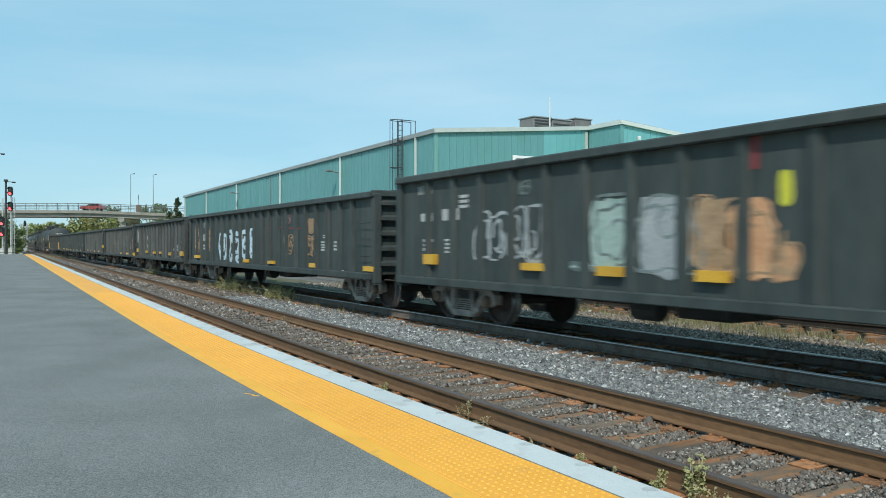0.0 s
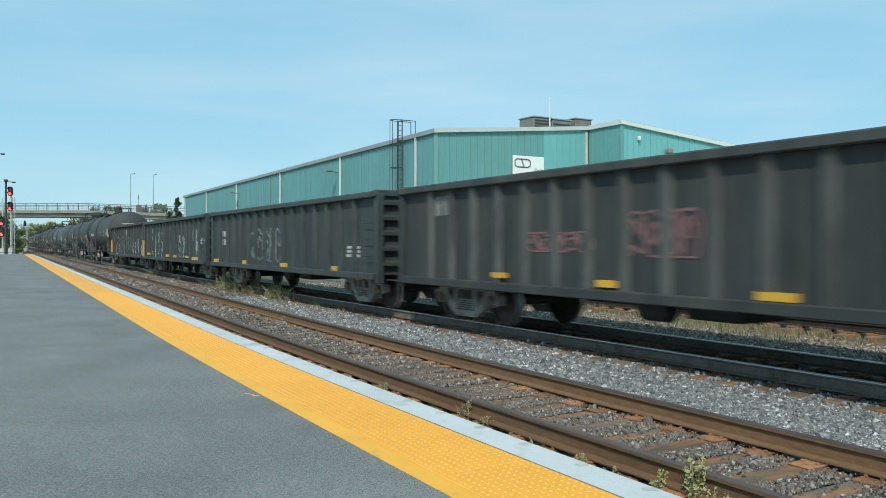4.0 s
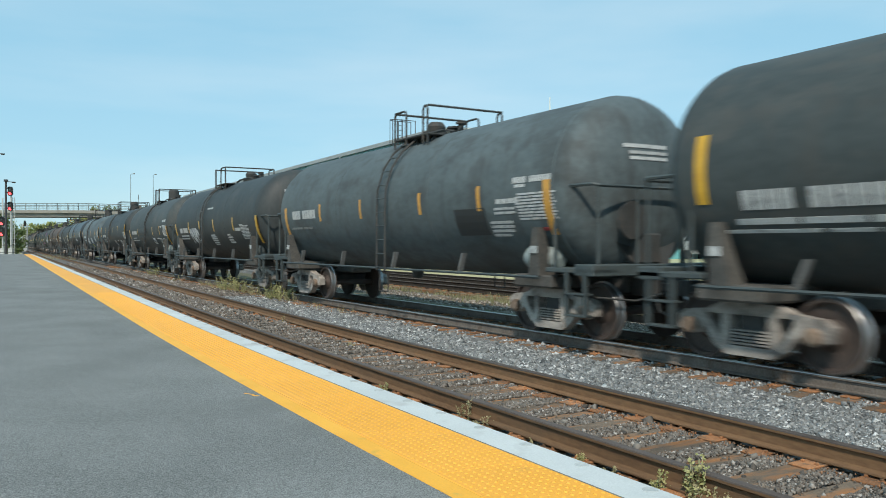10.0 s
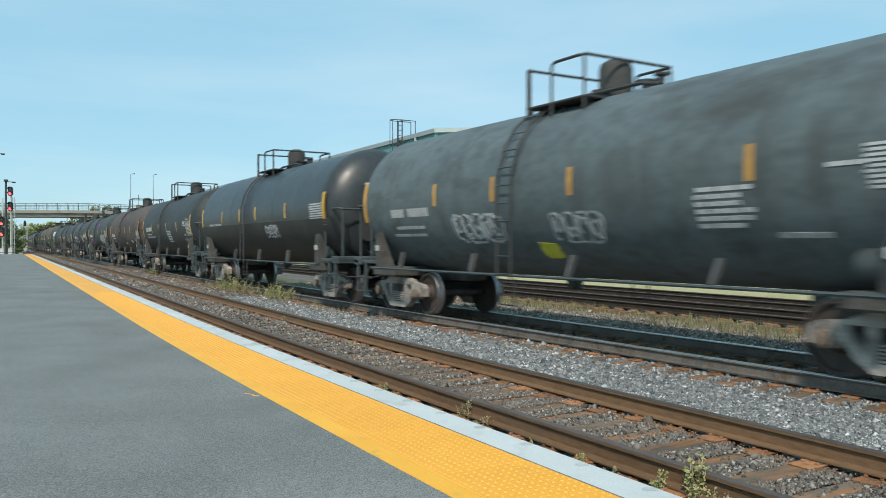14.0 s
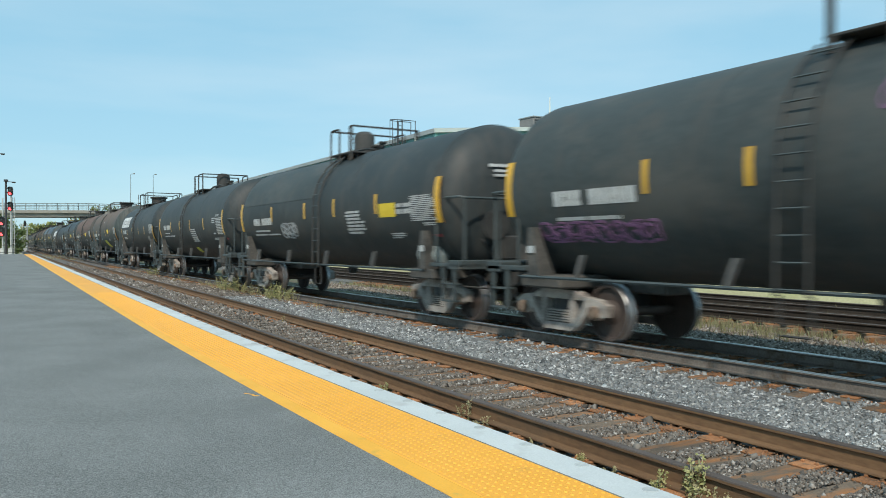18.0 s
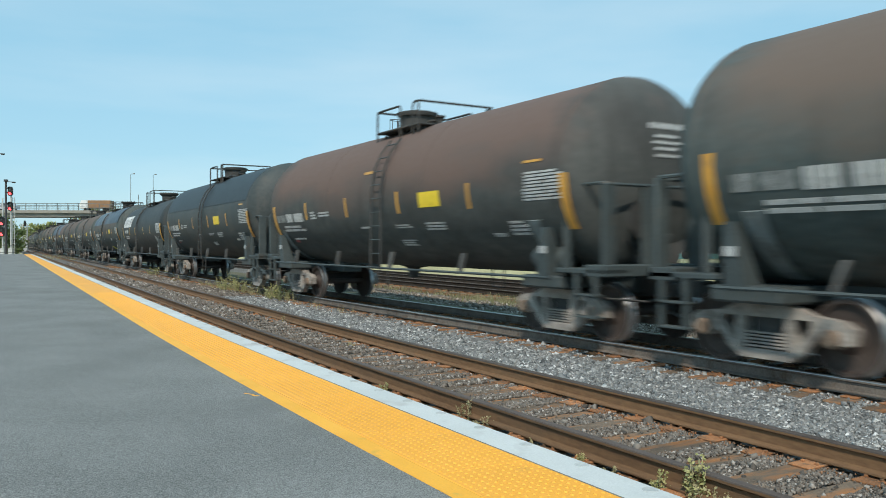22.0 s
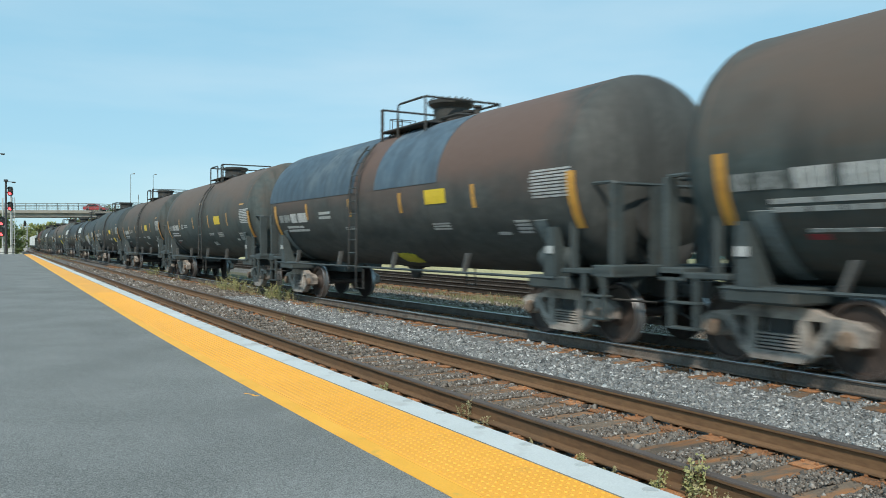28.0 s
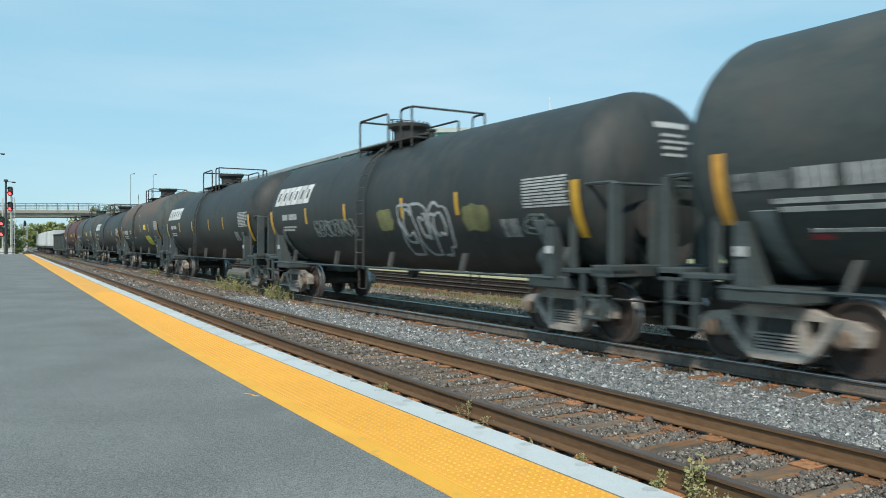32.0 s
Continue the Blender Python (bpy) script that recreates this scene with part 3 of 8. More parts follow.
def truck_parts(car, x, tag):
    """A three-piece freight truck with two wheelsets, at x along the car."""
    bolster = part("truck", lambda: Form().box(-0.2, 0.2, -1.0, 1.0, 0.42, 0.68, 0.03).box(-0.35, 0.35, -0.35, 0.35, 0.66, 0.80, 0.03), UNDER, car, key="bolster", at=pose(x, 0, 0))

    def frame_form():
        f = Form()
        # pieces round the window for the springs and the two side openings
        for sgn in (1, -1):
            f.plate([(sgn * a, b) for a, b in ([(1.10, 0.40), (1.12, 0.58), (0.98, 0.66), (0.62, 0.70), (0.62, 0.56), (0.70, 0.46), (0.78, 0.36)])], -0.08, 0.08)
            f.plate([(sgn * a, b) for a, b in ([(0.70, 0.46), (0.62, 0.56), (0.44, 0.34), (0.30, 0.24), (0.34, 0.13), (0.52, 0.24)])], -0.08, 0.08)
            f.plate([(sgn * a, b) for a, b in ([(0.30, 0.24), (0.40, 0.32), (0.40, 0.66), (0.28, 0.66)])], -0.09, 0.09)
            f.lathe([(-0.12, 0.0), (-0.12, 0.085), (-0.09, 0.115), (0.03, 0.115)], "y", 12, (sgn * 0.889, 0, WHEEL_R))
        f.plate([(-0.64, 0.64), (-0.62, 0.70), (-0.40, 0.79), (0.40, 0.79), (0.62, 0.70), (0.64, 0.64)], -0.085, 0.085)
        f.plate([(-0.34, 0.13), (-0.40, 0.25), (0.40, 0.25), (0.34, 0.13)], -0.10, 0.10)
        return f

    def spring_form():
        f = Form()
        for j in range(5):
            z = 0.27 + j * 0.042
            f.lathe([(z, 0.03), (z, 0.085), (z + 0.024, 0.085), (z + 0.024, 0.03)], "z", 8)
        return f

    for side in (-1, 1):
        part("side_frame", frame_form, TRUCK_DUST, bolster, key="side_frame", at=pose(0, side * 0.98, 0, 0, 0, 0 if side < 0 else 180))
        for dx in (-0.889, 0.889):
            part("bearing_cap", lambda: Form().lathe([(-0.175, 0.0), (-0.175, 0.07), (-0.165, 0.10), (-0.12, 0.112), (0.02, 0.112)], "y", 12), BEARING, bolster, "rusty roller bearing cap", key="bearing_cap", at=pose(dx, side * 0.98, WHEEL_R, 0, 0, 0 if side < 0 else 180))
        for i in range(3):
            part("spring", spring_form, SPRING_MAT, bolster, key="spring", at=pose(-0.18 + i * 0.18, side * 1.01, 0))

    def wheel_form():
        f = Form()
        f.rod((0, -0.98, 0), (0, 0.98, 0), 0.075, 10)
        for side in (-1, 1):
            prof = [(0.635, 0.16), (0.66, 0.36), (0.655, WHEEL_R + 0.028), (0.685, WHEEL_R + 0.028), (0.70, WHEEL_R), (0.79, WHEEL_R - 0.003),
                    (0.80, WHEEL_R - 0.012), (0.80, WHEEL_R - 0.06), (0.75, WHEEL_R - 0.075), (0.735, 0.2), (0.82, 0.13)]
            f.lathe([(side * a, r) for a, r in prof], "y", 28)
        return f

    for dx in (-0.889, 0.889):
        w = part("wheelset", wheel_form, WHEEL_MAT, bolster, smooth=True, key="wheelset", at=pose(dx, 0, WHEEL_R))
        me = w.data
        if len(me.materials) == 1:
            me.materials.append(TREAD)
            for poly in me.polygons:
                c = poly.center
                if 0.69 < abs(c.y) < 0.797 and math.hypot(c.x, c.z) > WHEEL_R - 0.03:
                    poly.material_index = 1
        WHEELS.append((car, w, pose(dx, 0, WHEEL_R)))
    return bolster


WHEELS = []
CARS = []


def coupler(car, half, sgn):
    def form():
        f = Form()
        f.box(0, 0.75, -0.18, 0.18, 0.70, 1.02, 0.02)
        f.box(0.70, 1.02, -0.07, 0.07, 0.78, 0.92, 0.015)
        f.plate([(0.98, 0.74), (1.17, 0.74), (1.17, 0.98), (0.98, 0.98)], -0.14, 0.12)
        f.pipe([(0.8, -0.25, 0.78), (0.95, -0.3, 0.5), (1.1, -0.2, 0.42), (1.17, -0.1, 0.55)], 0.025, 5)
        f.pipe([(0.55, -1.25, 0.72), (0.75, -0.6, 0.66), (0.98, -0.1, 0.8)], 0.018, 5)
        return f
    x = sgn * (half - 1.17)
    part("coupler", form, UNDER, car, key="coupler", at=pose(x, 0, 0, 0, 0, 0 if sgn > 0 else 180))


def tank_car(q0, q1, paint, label, fit, kind="short", strips=REFLECT, TANK_R=1.53, board=False, pale_tank=False):
    """A tank car between the coupling planes q0 < q1; +x is its leading end."""
    L = q1 - q0
    half = L / 2
    car = tagged(new("tank_car"), label, "tank car", group="train of freight cars")
    TANK_Z = tank_low(TANK_R) + TANK_R
    rkey = "%.2f" % TANK_R
    key = "%s%.1f%s" % (kind, L, rkey)
    tank_half = half - 0.64
    head = 0.68
    rail_a, rail_b, rail_c, rail_d = fit["rail"]
    rail_top, (dome, man_x) = fit["top"], fit["man"]

    def shell():
        f = Form()
        prof = []
        for i in range(9):
            a = math.pi / 2 * (1 - i / 8)
            prof.append((tank_half - head + head * math.sin(a), TANK_R * math.cos(a) ** 0.76 + 0.001))
        xs = [tank_half - head - 0.25] + [tank_half * 0.45, 0.0]
        right = [(x, TANK_R) for x in xs]
        prof = prof + right
        full = prof + [(-x, r) for x, r in reversed(prof[:-1])]
        f.lathe(full, "x", 48, (0, 0, TANK_Z))
        return f
    body = part("tank_shell", shell, paint, car, smooth=True, key="shell" + key)

    def seams():
        return Form().lathe([(-0.02, TANK_R - 0.01), (-0.012, TANK_R + 0.004), (0.012, TANK_R + 0.004), (0.02, TANK_R - 0.01)], "x", 48, (0, 0, TANK_Z))
    for x in (-tank_half + head, -tank_half * 0.33, tank_half * 0.33, tank_half - head):
        part("weld_seam", seams, paint, body, smooth=True, key="seam" + rkey, at=pose(x, 0, 0))

    # manway, platform and its railing on top
    crest = TANK_Z + TANK_R

    def manway():
        f = Form()
        zt = crest - 0.03
        if dome == "cyl":
            f.lathe([(zt, 0.34), (zt + 0.08, 0.34), (zt + 0.08, 0.285), (zt + 0.50, 0.285), (zt + 0.60, 0.25), (zt + 0.66, 0.15), (zt + 0.67, 0.0)], "z", 20)
        elif dome == "cap":
            f.lathe([(zt, 0.52), (zt + 0.30, 0.52), (zt + 0.30, 0.60), (zt + 0.40, 0.61), (zt + 0.56, 0.50), (zt + 0.66, 0.28), (zt + 0.68, 0.0)], "z", 24)
        elif dome == "low":
            f.lathe([(zt, 0.30), (zt + 0.16, 0.30), (zt + 0.16, 0.19), (zt + 0.30, 0.22), (zt + 0.40, 0.15), (zt + 0.42, 0.0)], "z", 18)
        elif dome == "box":
            f.lathe([(zt, 0.42), (zt + 0.38, 0.42), (zt + 0.38, 0.50), (zt + 0.46, 0.52), (zt + 0.49, 0.44), (zt + 0.50, 0.0)], "z", 10)
        else:
            f.lathe([(zt, 0.38), (zt + 0.34, 0.40), (zt + 0.43, 0.52), (zt + 0.50, 0.53), (zt + 0.52, 0.48), (zt + 0.53, 0.0)], "z", 20)
            for i in range(20):
                a = 2 * math.pi * i / 20
                f.rod((0.47 * math.cos(a), 0.47 * math.sin(a), zt + 0.50), (0.47 * math.cos(a), 0.47 * math.sin(a), zt + 0.56), 0.018, 5)
        return f
    part("manway", manway, paint if dome == "cap" else UNDER, car, smooth=True, key="manway" + dome + rkey, at=pose(man_x, 0, 0))

    zt = crest - 0.03
    for x, r, h in ((man_x - 0.55, 0.07, 0.20), (man_x + 0.62, 0.10, 0.17), (man_x + 0.92, 0.07, 0.24)):
        part("valve", lambda: Form().lathe([(0, r), (h, r), (h + 0.02, r * 1.7), (h + 0.06, r * 1.7), (h + 0.07, 0.0)], "z", 10), UNDER, car, key="valve%.2f" % h, at=pose(x, 0.1, zt))
    part("vent_pipe", lambda: Form().pipe([(-0.8, -0.34, zt + 0.02), (-0.4, -0.34, zt + 0.09), (0.9, -0.34, zt + 0.09), (1.3, -0.30, zt + 0.02)], 0.035, 6), UNDER, car, key="vent" + rkey, at=pose(man_x, 0, 0))

    def deck(side):
        f = Form()
        f.box(rail_a - 0.05, rail_d + 0.05, side * 0.78 - 0.2, side * 0.78 + 0.2, crest - 0.12, crest - 0.08, 0.01)
        for x in (rail_a + 0.08, (rail_a + rail_d) / 2, rail_d - 0.08):
            f.rod((x, side * 0.74, crest - 0.10), (x, side * 0.88, crest - 0.36), 0.025, 5)
        return f
    for side in (-1, 1):
        part("walkway", deck(side), UNDER, car)
    if board:
        def ridge():
            f = Form()
            for y in (-0.2, 0.2):
                f.rod((-half * 0.42, y, crest + 0.10), (rail_a + 0.2, y, crest + 0.10), 0.02, 5)
            for k in range(5):
                x = -half * 0.42 + (rail_a + 0.2 + half * 0.42) * k / 4
                f.box(x - 0.02, x + 0.02, -0.22, 0.22, crest - 0.03, crest + 0.11)
            return f
        part("roof_pipe", ridge(), UNDER, car)

    def loop(x0, x1):
        """One bent railing hoop: two posts and the top bar between them."""
        low, e = crest - 0.30, min(0.09, (x1 - x0) / 2)
        return Form().pipe([(x0, 0, low), (x0, 0, rail_top - e), (x0 + e * 0.3, 0, rail_top - e * 0.3), (x0 + e, 0, rail_top), (x1 - e, 0, rail_top), (x1 - e * 0.3, 0, rail_top - e * 0.3), (x1, 0, rail_top - e), (x1, 0, low)], 0.026)
    for y in (-0.97, 0.97):
        part("top_railing", loop(rail_a, max(rail_b, rail_a + 0.06)), UNDER, car, at=pose(0, y, 0))
        part("top_railing", loop(min(rail_c, rail_d - 0.06), rail_d), UNDER, car, at=pose(0, y, 0))
    for x in (rail_a, rail_d):
        part("cross_rail", lambda: Form().rod((0, -0.97, rail_top), (0, 0.97, rail_top), 0.026), UNDER, car, key="crossrail%.2f" % rail_top, at=pose(x, 0, 0))

    wide = 0.24 if dome == "box" else 0.2

    def ladder():
        pts = []
        for z in [0.95, 1.6, 2.2, 2.7, 3.2, 3.55, 3.85]:
            y = -(TANK_R + 0.10) if z < TANK_Z else -(TANK_R + 0.10) * math.sqrt(max(0.02, 1 - ((z - TANK_Z) / (TANK_R + 0.1)) ** 2))
            pts.append((wide, y, z))
        return Form().pipe(pts, 0.024, 5)
    for side in (0, 180):
        steps = part("ladder", ladder, UNDER, car, key="ladder%.2f" % wide + rkey, at=pose(fit["lad"], 0, 0, 0, 0, side))
        part("stile", ladder, UNDER, steps, key="ladder%.2f" % wide + rkey, at=pose(-2 * wide, 0, 0))
        part("stirrup", lambda: Form().pipe([(-wide, -1.55, 0.95), (-wide, -1.55, 0.5), (wide, -1.55, 0.5), (wide, -1.55, 0.95)], 0.02, 5), UNDER, steps, key="stirrup%.2f" % wide)
        for i in range(10 if not side else 0):
            z = 1.02 + 0.30 * i
            y = -(TANK_R + 0.10) if z < TANK_Z else -(TANK_R + 0.10) * math.sqrt(max(0.02, 1 - ((z - TANK_Z) / (TANK_R + 0.1)) ** 2))
            part("rung", lambda: Form().rod((-wide, 0, 0), (wide, 0, 0), 0.014, 5), FRAME_GREY, steps, key="rung%.2f" % wide, at=pose(0, y, z))

    def side_pipe():
        return Form().rod((-half + 1.6, -1.57, 1.0), (half - 1.6, -1.57, 1.0), 0.027, 6)
    part("side_handrail", side_pipe, FRAME_GREY, car, key="pipe" + key)
    part("side_handrail", side_pipe, FRAME_GREY, car, key="pipe" + key, at=pose(0, 0, 0, 0, 0, 180))

    def stay():
        return Form().plate([(0, 0.99), (0.04, 0.99), (0.20, 1.36), (0.15, 1.36)], -1.555, -1.46)
    for i in range(4):
        x = (-0.62 + 0.36 * i) * half
        part("handrail_stay", stay, STAY_GREY, car, key="stay", at=pose(x, 0, 0))

    def outlet():
        f = Form()
        f.lathe([(1.22, 0.42), (1.05, 0.30), (0.92, 0.16), (0.72, 0.12), (0.70, 0.0)], "z", 14)
        f.box(-0.5, 0.5, -0.12, 0.12, 0.98, 1.16, 0.02)
        return f
    part("bottom_outlet", outlet, UNDER, car, key="outlet", at=pose(-0.8, 0, 0))

    for sgn in (-1, 1):
        turn = 0 if sgn > 0 else 180
        tx = half - 1.95

        def saddle():
            f = Form()
            # sloping cradle plates from the tank's flank down to the bolster
            for side in (-1, 1):
                f.loft([[(0.10, side * 1.50, 1.80), (0.24, side * 1.50, 1.80), (0.24, side * 1.38, 1.80), (0.10, side * 1.38, 1.80)],
                        [(0.05, side * 1.50, 1.50), (0.26, side * 1.50, 1.50), (0.26, side * 1.3, 1.50), (0.05, side * 1.3, 1.50)],
                        [(-0.03, side * 1.48, 1.02), (0.26, side * 1.48, 1.02), (0.26, side * 1.15, 1.02), (-0.03, side * 1.15, 1.02)]])
            f.box(-0.5, 0.5, -1.44, 1.44, 0.82, 1.03, 0.03)
            f.box(-1.6, 1.0, -0.28, 0.28, 0.74, 1.22, 0.03)
            return f
        part("bolster_saddle", saddle, FRAME_GREY if kind == "long" else SADDLE_DUST, car, key="saddle", at=pose(sgn * tx, 0, 0, 0, 0, turn))
        if kind == "long":
            part("saddle_pad", tank_patch(sgn * half * 0.742 - 0.15, sgn * half * 0.742 + 0.15, 1.12, 1.92, -1, 0.03, TANK_R=TANK_R), PAD_GREY, car, "dusty grey-blue saddle pad")
        part("data_plate", lambda: Form().box(-0.09, 0.09, -1.515, -1.505, 1.38, 1.50), WHITE_MARK, car, key="data_plate", at=pose(sgn * (tx + 0.15), 0, 0))

        def end_deck():
            f = Form()
            f.box(-0.15, 0.98, -1.45, -0.95, 1.08, 1.16, 0.015)
            f.box(-0.15, 0.98, 0.95, 1.45, 1.08, 1.16, 0.015)
            f.box(0.55, 0.98, -1.45, 1.45, 1.04, 1.22, 0.015)
            return f
        part("end_platform", end_deck, FRAME_GREY, car, key="end_deck", at=pose(sgn * (half - 1.42), 0, 0, 0, 0, turn))

        def end_rail():
            f = Form()
            w = 1.42
            return f.pipe([(0.06, -w, 1.16), (0.06, -w, 2.36), (0.16, -w + 0.02, 2.43), (0.87, -1.37, 2.43), (0.93, -1.31, 2.41), (0.93, 1.31, 2.41), (0.87, 1.37, 2.43), (0.16, w - 0.02, 2.43), (0.06, w, 2.36), (0.06, w, 1.16)], 0.03)
        here = pose(sgn * (half - 1.42), 0, 0, 0, 0, turn)
        part("end_rail", end_rail, FRAME_GREY, car, key="end_rail", at=here)
        for y in (-1.3, -0.5, 0.5, 1.3):
            if kind == "long":
                part("rail_post", lambda: Form().box(0.86, 0.95, -0.11, 0.11, 1.16, 2.42, 0.01), FRAME_GREY, car, key="post_flat", at=here @ pose(0, y, 0))
            else:
                part("rail_post", lambda: Form().rod((0.92, 0, 1.16), (0.92, 0, 2.42), 0.028, 6), FRAME_GREY, car, key="post_round", at=here @ pose(0, y, 0))
        if kind == "long":
            for y in (-1.38, 1.38):
                part("rail_post", lambda: Form().box(0.0, 0.14, -0.03, 0.03, 1.12, 2.42, 0.01), FRAME_GREY, car, key="post_side", at=here @ pose(0, y, 0))
        if sgn > 0:
            part("brake_box", lambda: Form().box(0.4, 0.85, -0.4, 0.1, 1.22, 1.7, 0.03).lathe([(0.85, 0.3), (0.88, 0.3), (0.88, 0.0)], "x", 14, (0, -0.55, 1.9)), UNDER, car, key="brake_box", at=here)

        def step():
            f = Form()
            for dx in (0, 0.42):
                f.box(dx, dx + 0.06, -1.46, -1.40, 0.42, 1.1)
            for z in (0.42, 0.75):
                f.box(0, 0.48, -1.48, -1.30, z, z + 0.03, 0.006)
            return f
        part("step", step, FRAME_GREY, car, key="step", at=pose(sgn * (half - 0.85) - 0.24, 0, 0))
        part("step", step, FRAME_GREY, car, key="step", at=pose(sgn * (half - 0.85) + 0.24, 0, 0, 0, 0, 180))
        coupler(car, half, sgn)
        truck_parts(car, sgn * tx, key)
        part("head_brace", lambda: Form().loft([[(x, -0.95, 1.95), (x + 0.05, -0.95, 1.95), (x + 0.05, 0.95, 1.95), (x, 0.95, 1.95)] if z > 1.5 else [(x, -0.3, z), (x + 0.05, -0.3, z), (x + 0.05, 0.3, z), (x, 0.3, z)] for x, z in ((-0.35, 1.95), (-0.05, 1.1))]), UNDER, car, key="head_brace", at=pose(sgn * tank_half, 0, 0, 0, 0, turn))

        def reservoir():
            return Form().lathe([(-0.42, 0.0), (-0.38, 0.16), (-0.3, 0.2), (0.3, 0.2), (0.38, 0.16), (0.42, 0.0)], "x", 14, (0, -1.12, 1.30))
        if sgn > 0:
            part("air_reservoir", reservoir, PALE_TEAL if pale_tank else FRAME_GREY, car, smooth=True, key="reservoir", at=pose(half - 2.0, 0, 0))

    # reflective strips on both flanks
    for side in (-1, 1):
        tail, nose = fit.get("tips", (1.57 if TANK_R > 1.6 else 1.22, 1.16))
        for x in (-half + tail, half - nose):
            part("reflective_strip", tank_patch(x - 0.09, x + 0.09, *fit["ends"], side, TANK_R=TANK_R), strips, car)
        for x in fit["strips"]:
            part("reflective_strip", tank_patch(half * x - 0.055, half * x + 0.055, *fit["band"], side, TANK_R=TANK_R), strips, car)
    CARS.append((car, q0, q1, half - 1.95))
    return car


def gondola(q0, q1, paint, label, top=2.76, low=0.74, ribs=12, trim=None, rib_paint=None):
    L = q1 - q0
    half = L / 2
    h = half - 0.58
    car = tagged(new("gondola_car"), label, "gondola car", group="train of freight cars")
    key = "%.1f%.2f%d" % (L, top, ribs)

    for turn in (0, 180):
        part("side_panel", lambda: Form().box(-h + 0.06, h - 0.06, -1.50, -1.46, low, top - 0.02), paint, car, key="gside" + key, at=pose(0, 0, 0, 0, 0, turn))
        part("end_panel", lambda: Form().box(h - 0.05, h, -1.50, 1.50, low + 0.1, top - 0.02), paint, car, key="gend" + key, at=pose(0, 0, 0, 0, 0, turn))
    part("floor_plate", lambda: Form().box(-h + 0.05, h - 0.05, -1.46, 1.46, low + 0.25, low + 0.32), paint, car, key="gfloor" + key)

    def chord():
        f = Form()
        for side in (-1, 1):
            f.box(-h - 0.02, h + 0.02, side * 1.54 - 0.10, side * 1.54 + 0.10, top - 0.14, top, 0.02)
        for side in (-1, 1):
            f.box(side * h - 0.07, side * h + 0.07, -1.60, 1.60, top - 0.12, top + 0.03, 0.02)
        return f
    part("top_chord", chord, trim or paint, car, key="gchord" + key)

    for turn in (0, 180):
        part("side_sill", lambda: Form().box(-h, h, -1.64, -1.47, low - 0.02, low + 0.13, 0.015), paint, car, key="gsill" + key, at=pose(0, 0, 0, 0, 0, turn))
    part("centre_sill", lambda: Form().box(-half + 0.6, half - 0.6, -0.25, 0.25, 0.72, 1.0), UNDER, car, key="gcentre" + key)

    def rib():
        return Form().loft([[(-0.09, -1.50, low + 0.12), (0.09, -1.50, low + 0.12), (0.055, -1.585, low + 0.12), (-0.055, -1.585, low + 0.12)],
                            [(-0.09, -1.50, top - 0.13), (0.09, -1.50, top - 0.13), (0.055, -1.58, top - 0.13), (-0.055, -1.58, top - 0.13)]])
    for i in range(ribs):
        x = -h + 1.2 + (2 * h - 2.4) * i / (ribs - 1)
        for turn in (0, 180):
            part("side_rib", rib, rib_paint or paint, car, key="rib%.2f%.2f" % (top, low), at=pose(x, 0, 0, 0, 0, turn))

    def end_rib():
        f = Form()
        for i in range(5):
            z = low + 0.25 + i * (top - low - 0.4) / 4.6
            f.loft([[(h, -1.45, z), (h + 0.11, -1.45, z + 0.05), (h + 0.11, -1.45, z + 0.12), (h, -1.45, z + 0.17)],
                    [(h, 1.45, z), (h + 0.11, 1.45, z + 0.05), (h + 0.11, 1.45, z + 0.12), (h, 1.45, z + 0.17)]])
        for y in (-1.48, 1.48):
            f.box(h - 0.12, h + 0.10, y - 0.09, y + 0.09, low - 0.1, top - 0.05, 0.015)
        return f
    for turn in (0, 180):
        part("end_ribs", end_rib, paint, car, key="erib" + key, at=pose(0, 0, 0, 0, 0, turn))

    def grab():
        f = Form()
        for i in range(5):
            z = low - 0.25 + i * 0.38
            f.pipe([(h - 0.55, -1.6, z), (h - 0.1, -1.6, z)], 0.013, 5)
        f.box(h - 0.57, h - 0.53, -1.62, -1.57, low - 0.3, low + 0.1)
        f.box(h - 0.12, h - 0.08, -1.62, -1.57, low - 0.3, low + 0.1)
        return f
    for turn in (0, 180):
        part("grab_irons", grab, UNDER, car, key="grab" + key, at=pose(0, 0, 0, 0, 0, turn))

    def brake():
        return Form().box(-0.6, 0.4, -0.5, 0.5, 0.45, 0.72, 0.03).lathe([(-1.3, 0.0), (-1.26, 0.17), (-0.75, 0.17), (-0.7, 0.0)], "x", 12, (0, -0.6, 0.55))
    part("brake_gear", brake, UNDER, car, key="brake")
    for sgn in (-1, 1):
        coupler(car, half, sgn)
        truck_parts(car, sgn * (half - 2.3), key)
        part("bolster", lambda: Form().box(-0.25, 0.25, -1.45, 1.45, 0.78, 0.98, 0.03), UNDER, car, key="gbolster", at=pose(sgn * (half - 2.3), 0, 0))
    CARS.append((car, q0, q1, half - 2.3))
    return car


def on_tank(car_r):
    def put(x, z, lift):
        zc = tank_low(car_r) + car_r
        a = math.asin(max(-0.97, min(0.97, (z - zc) / car_r)))
        return (x, -(car_r + lift) * math.cos(a), zc + (car_r + lift) * math.sin(a))
    return put


def on_side(x, z, lift):
    return (x, -1.5 - lift, z)


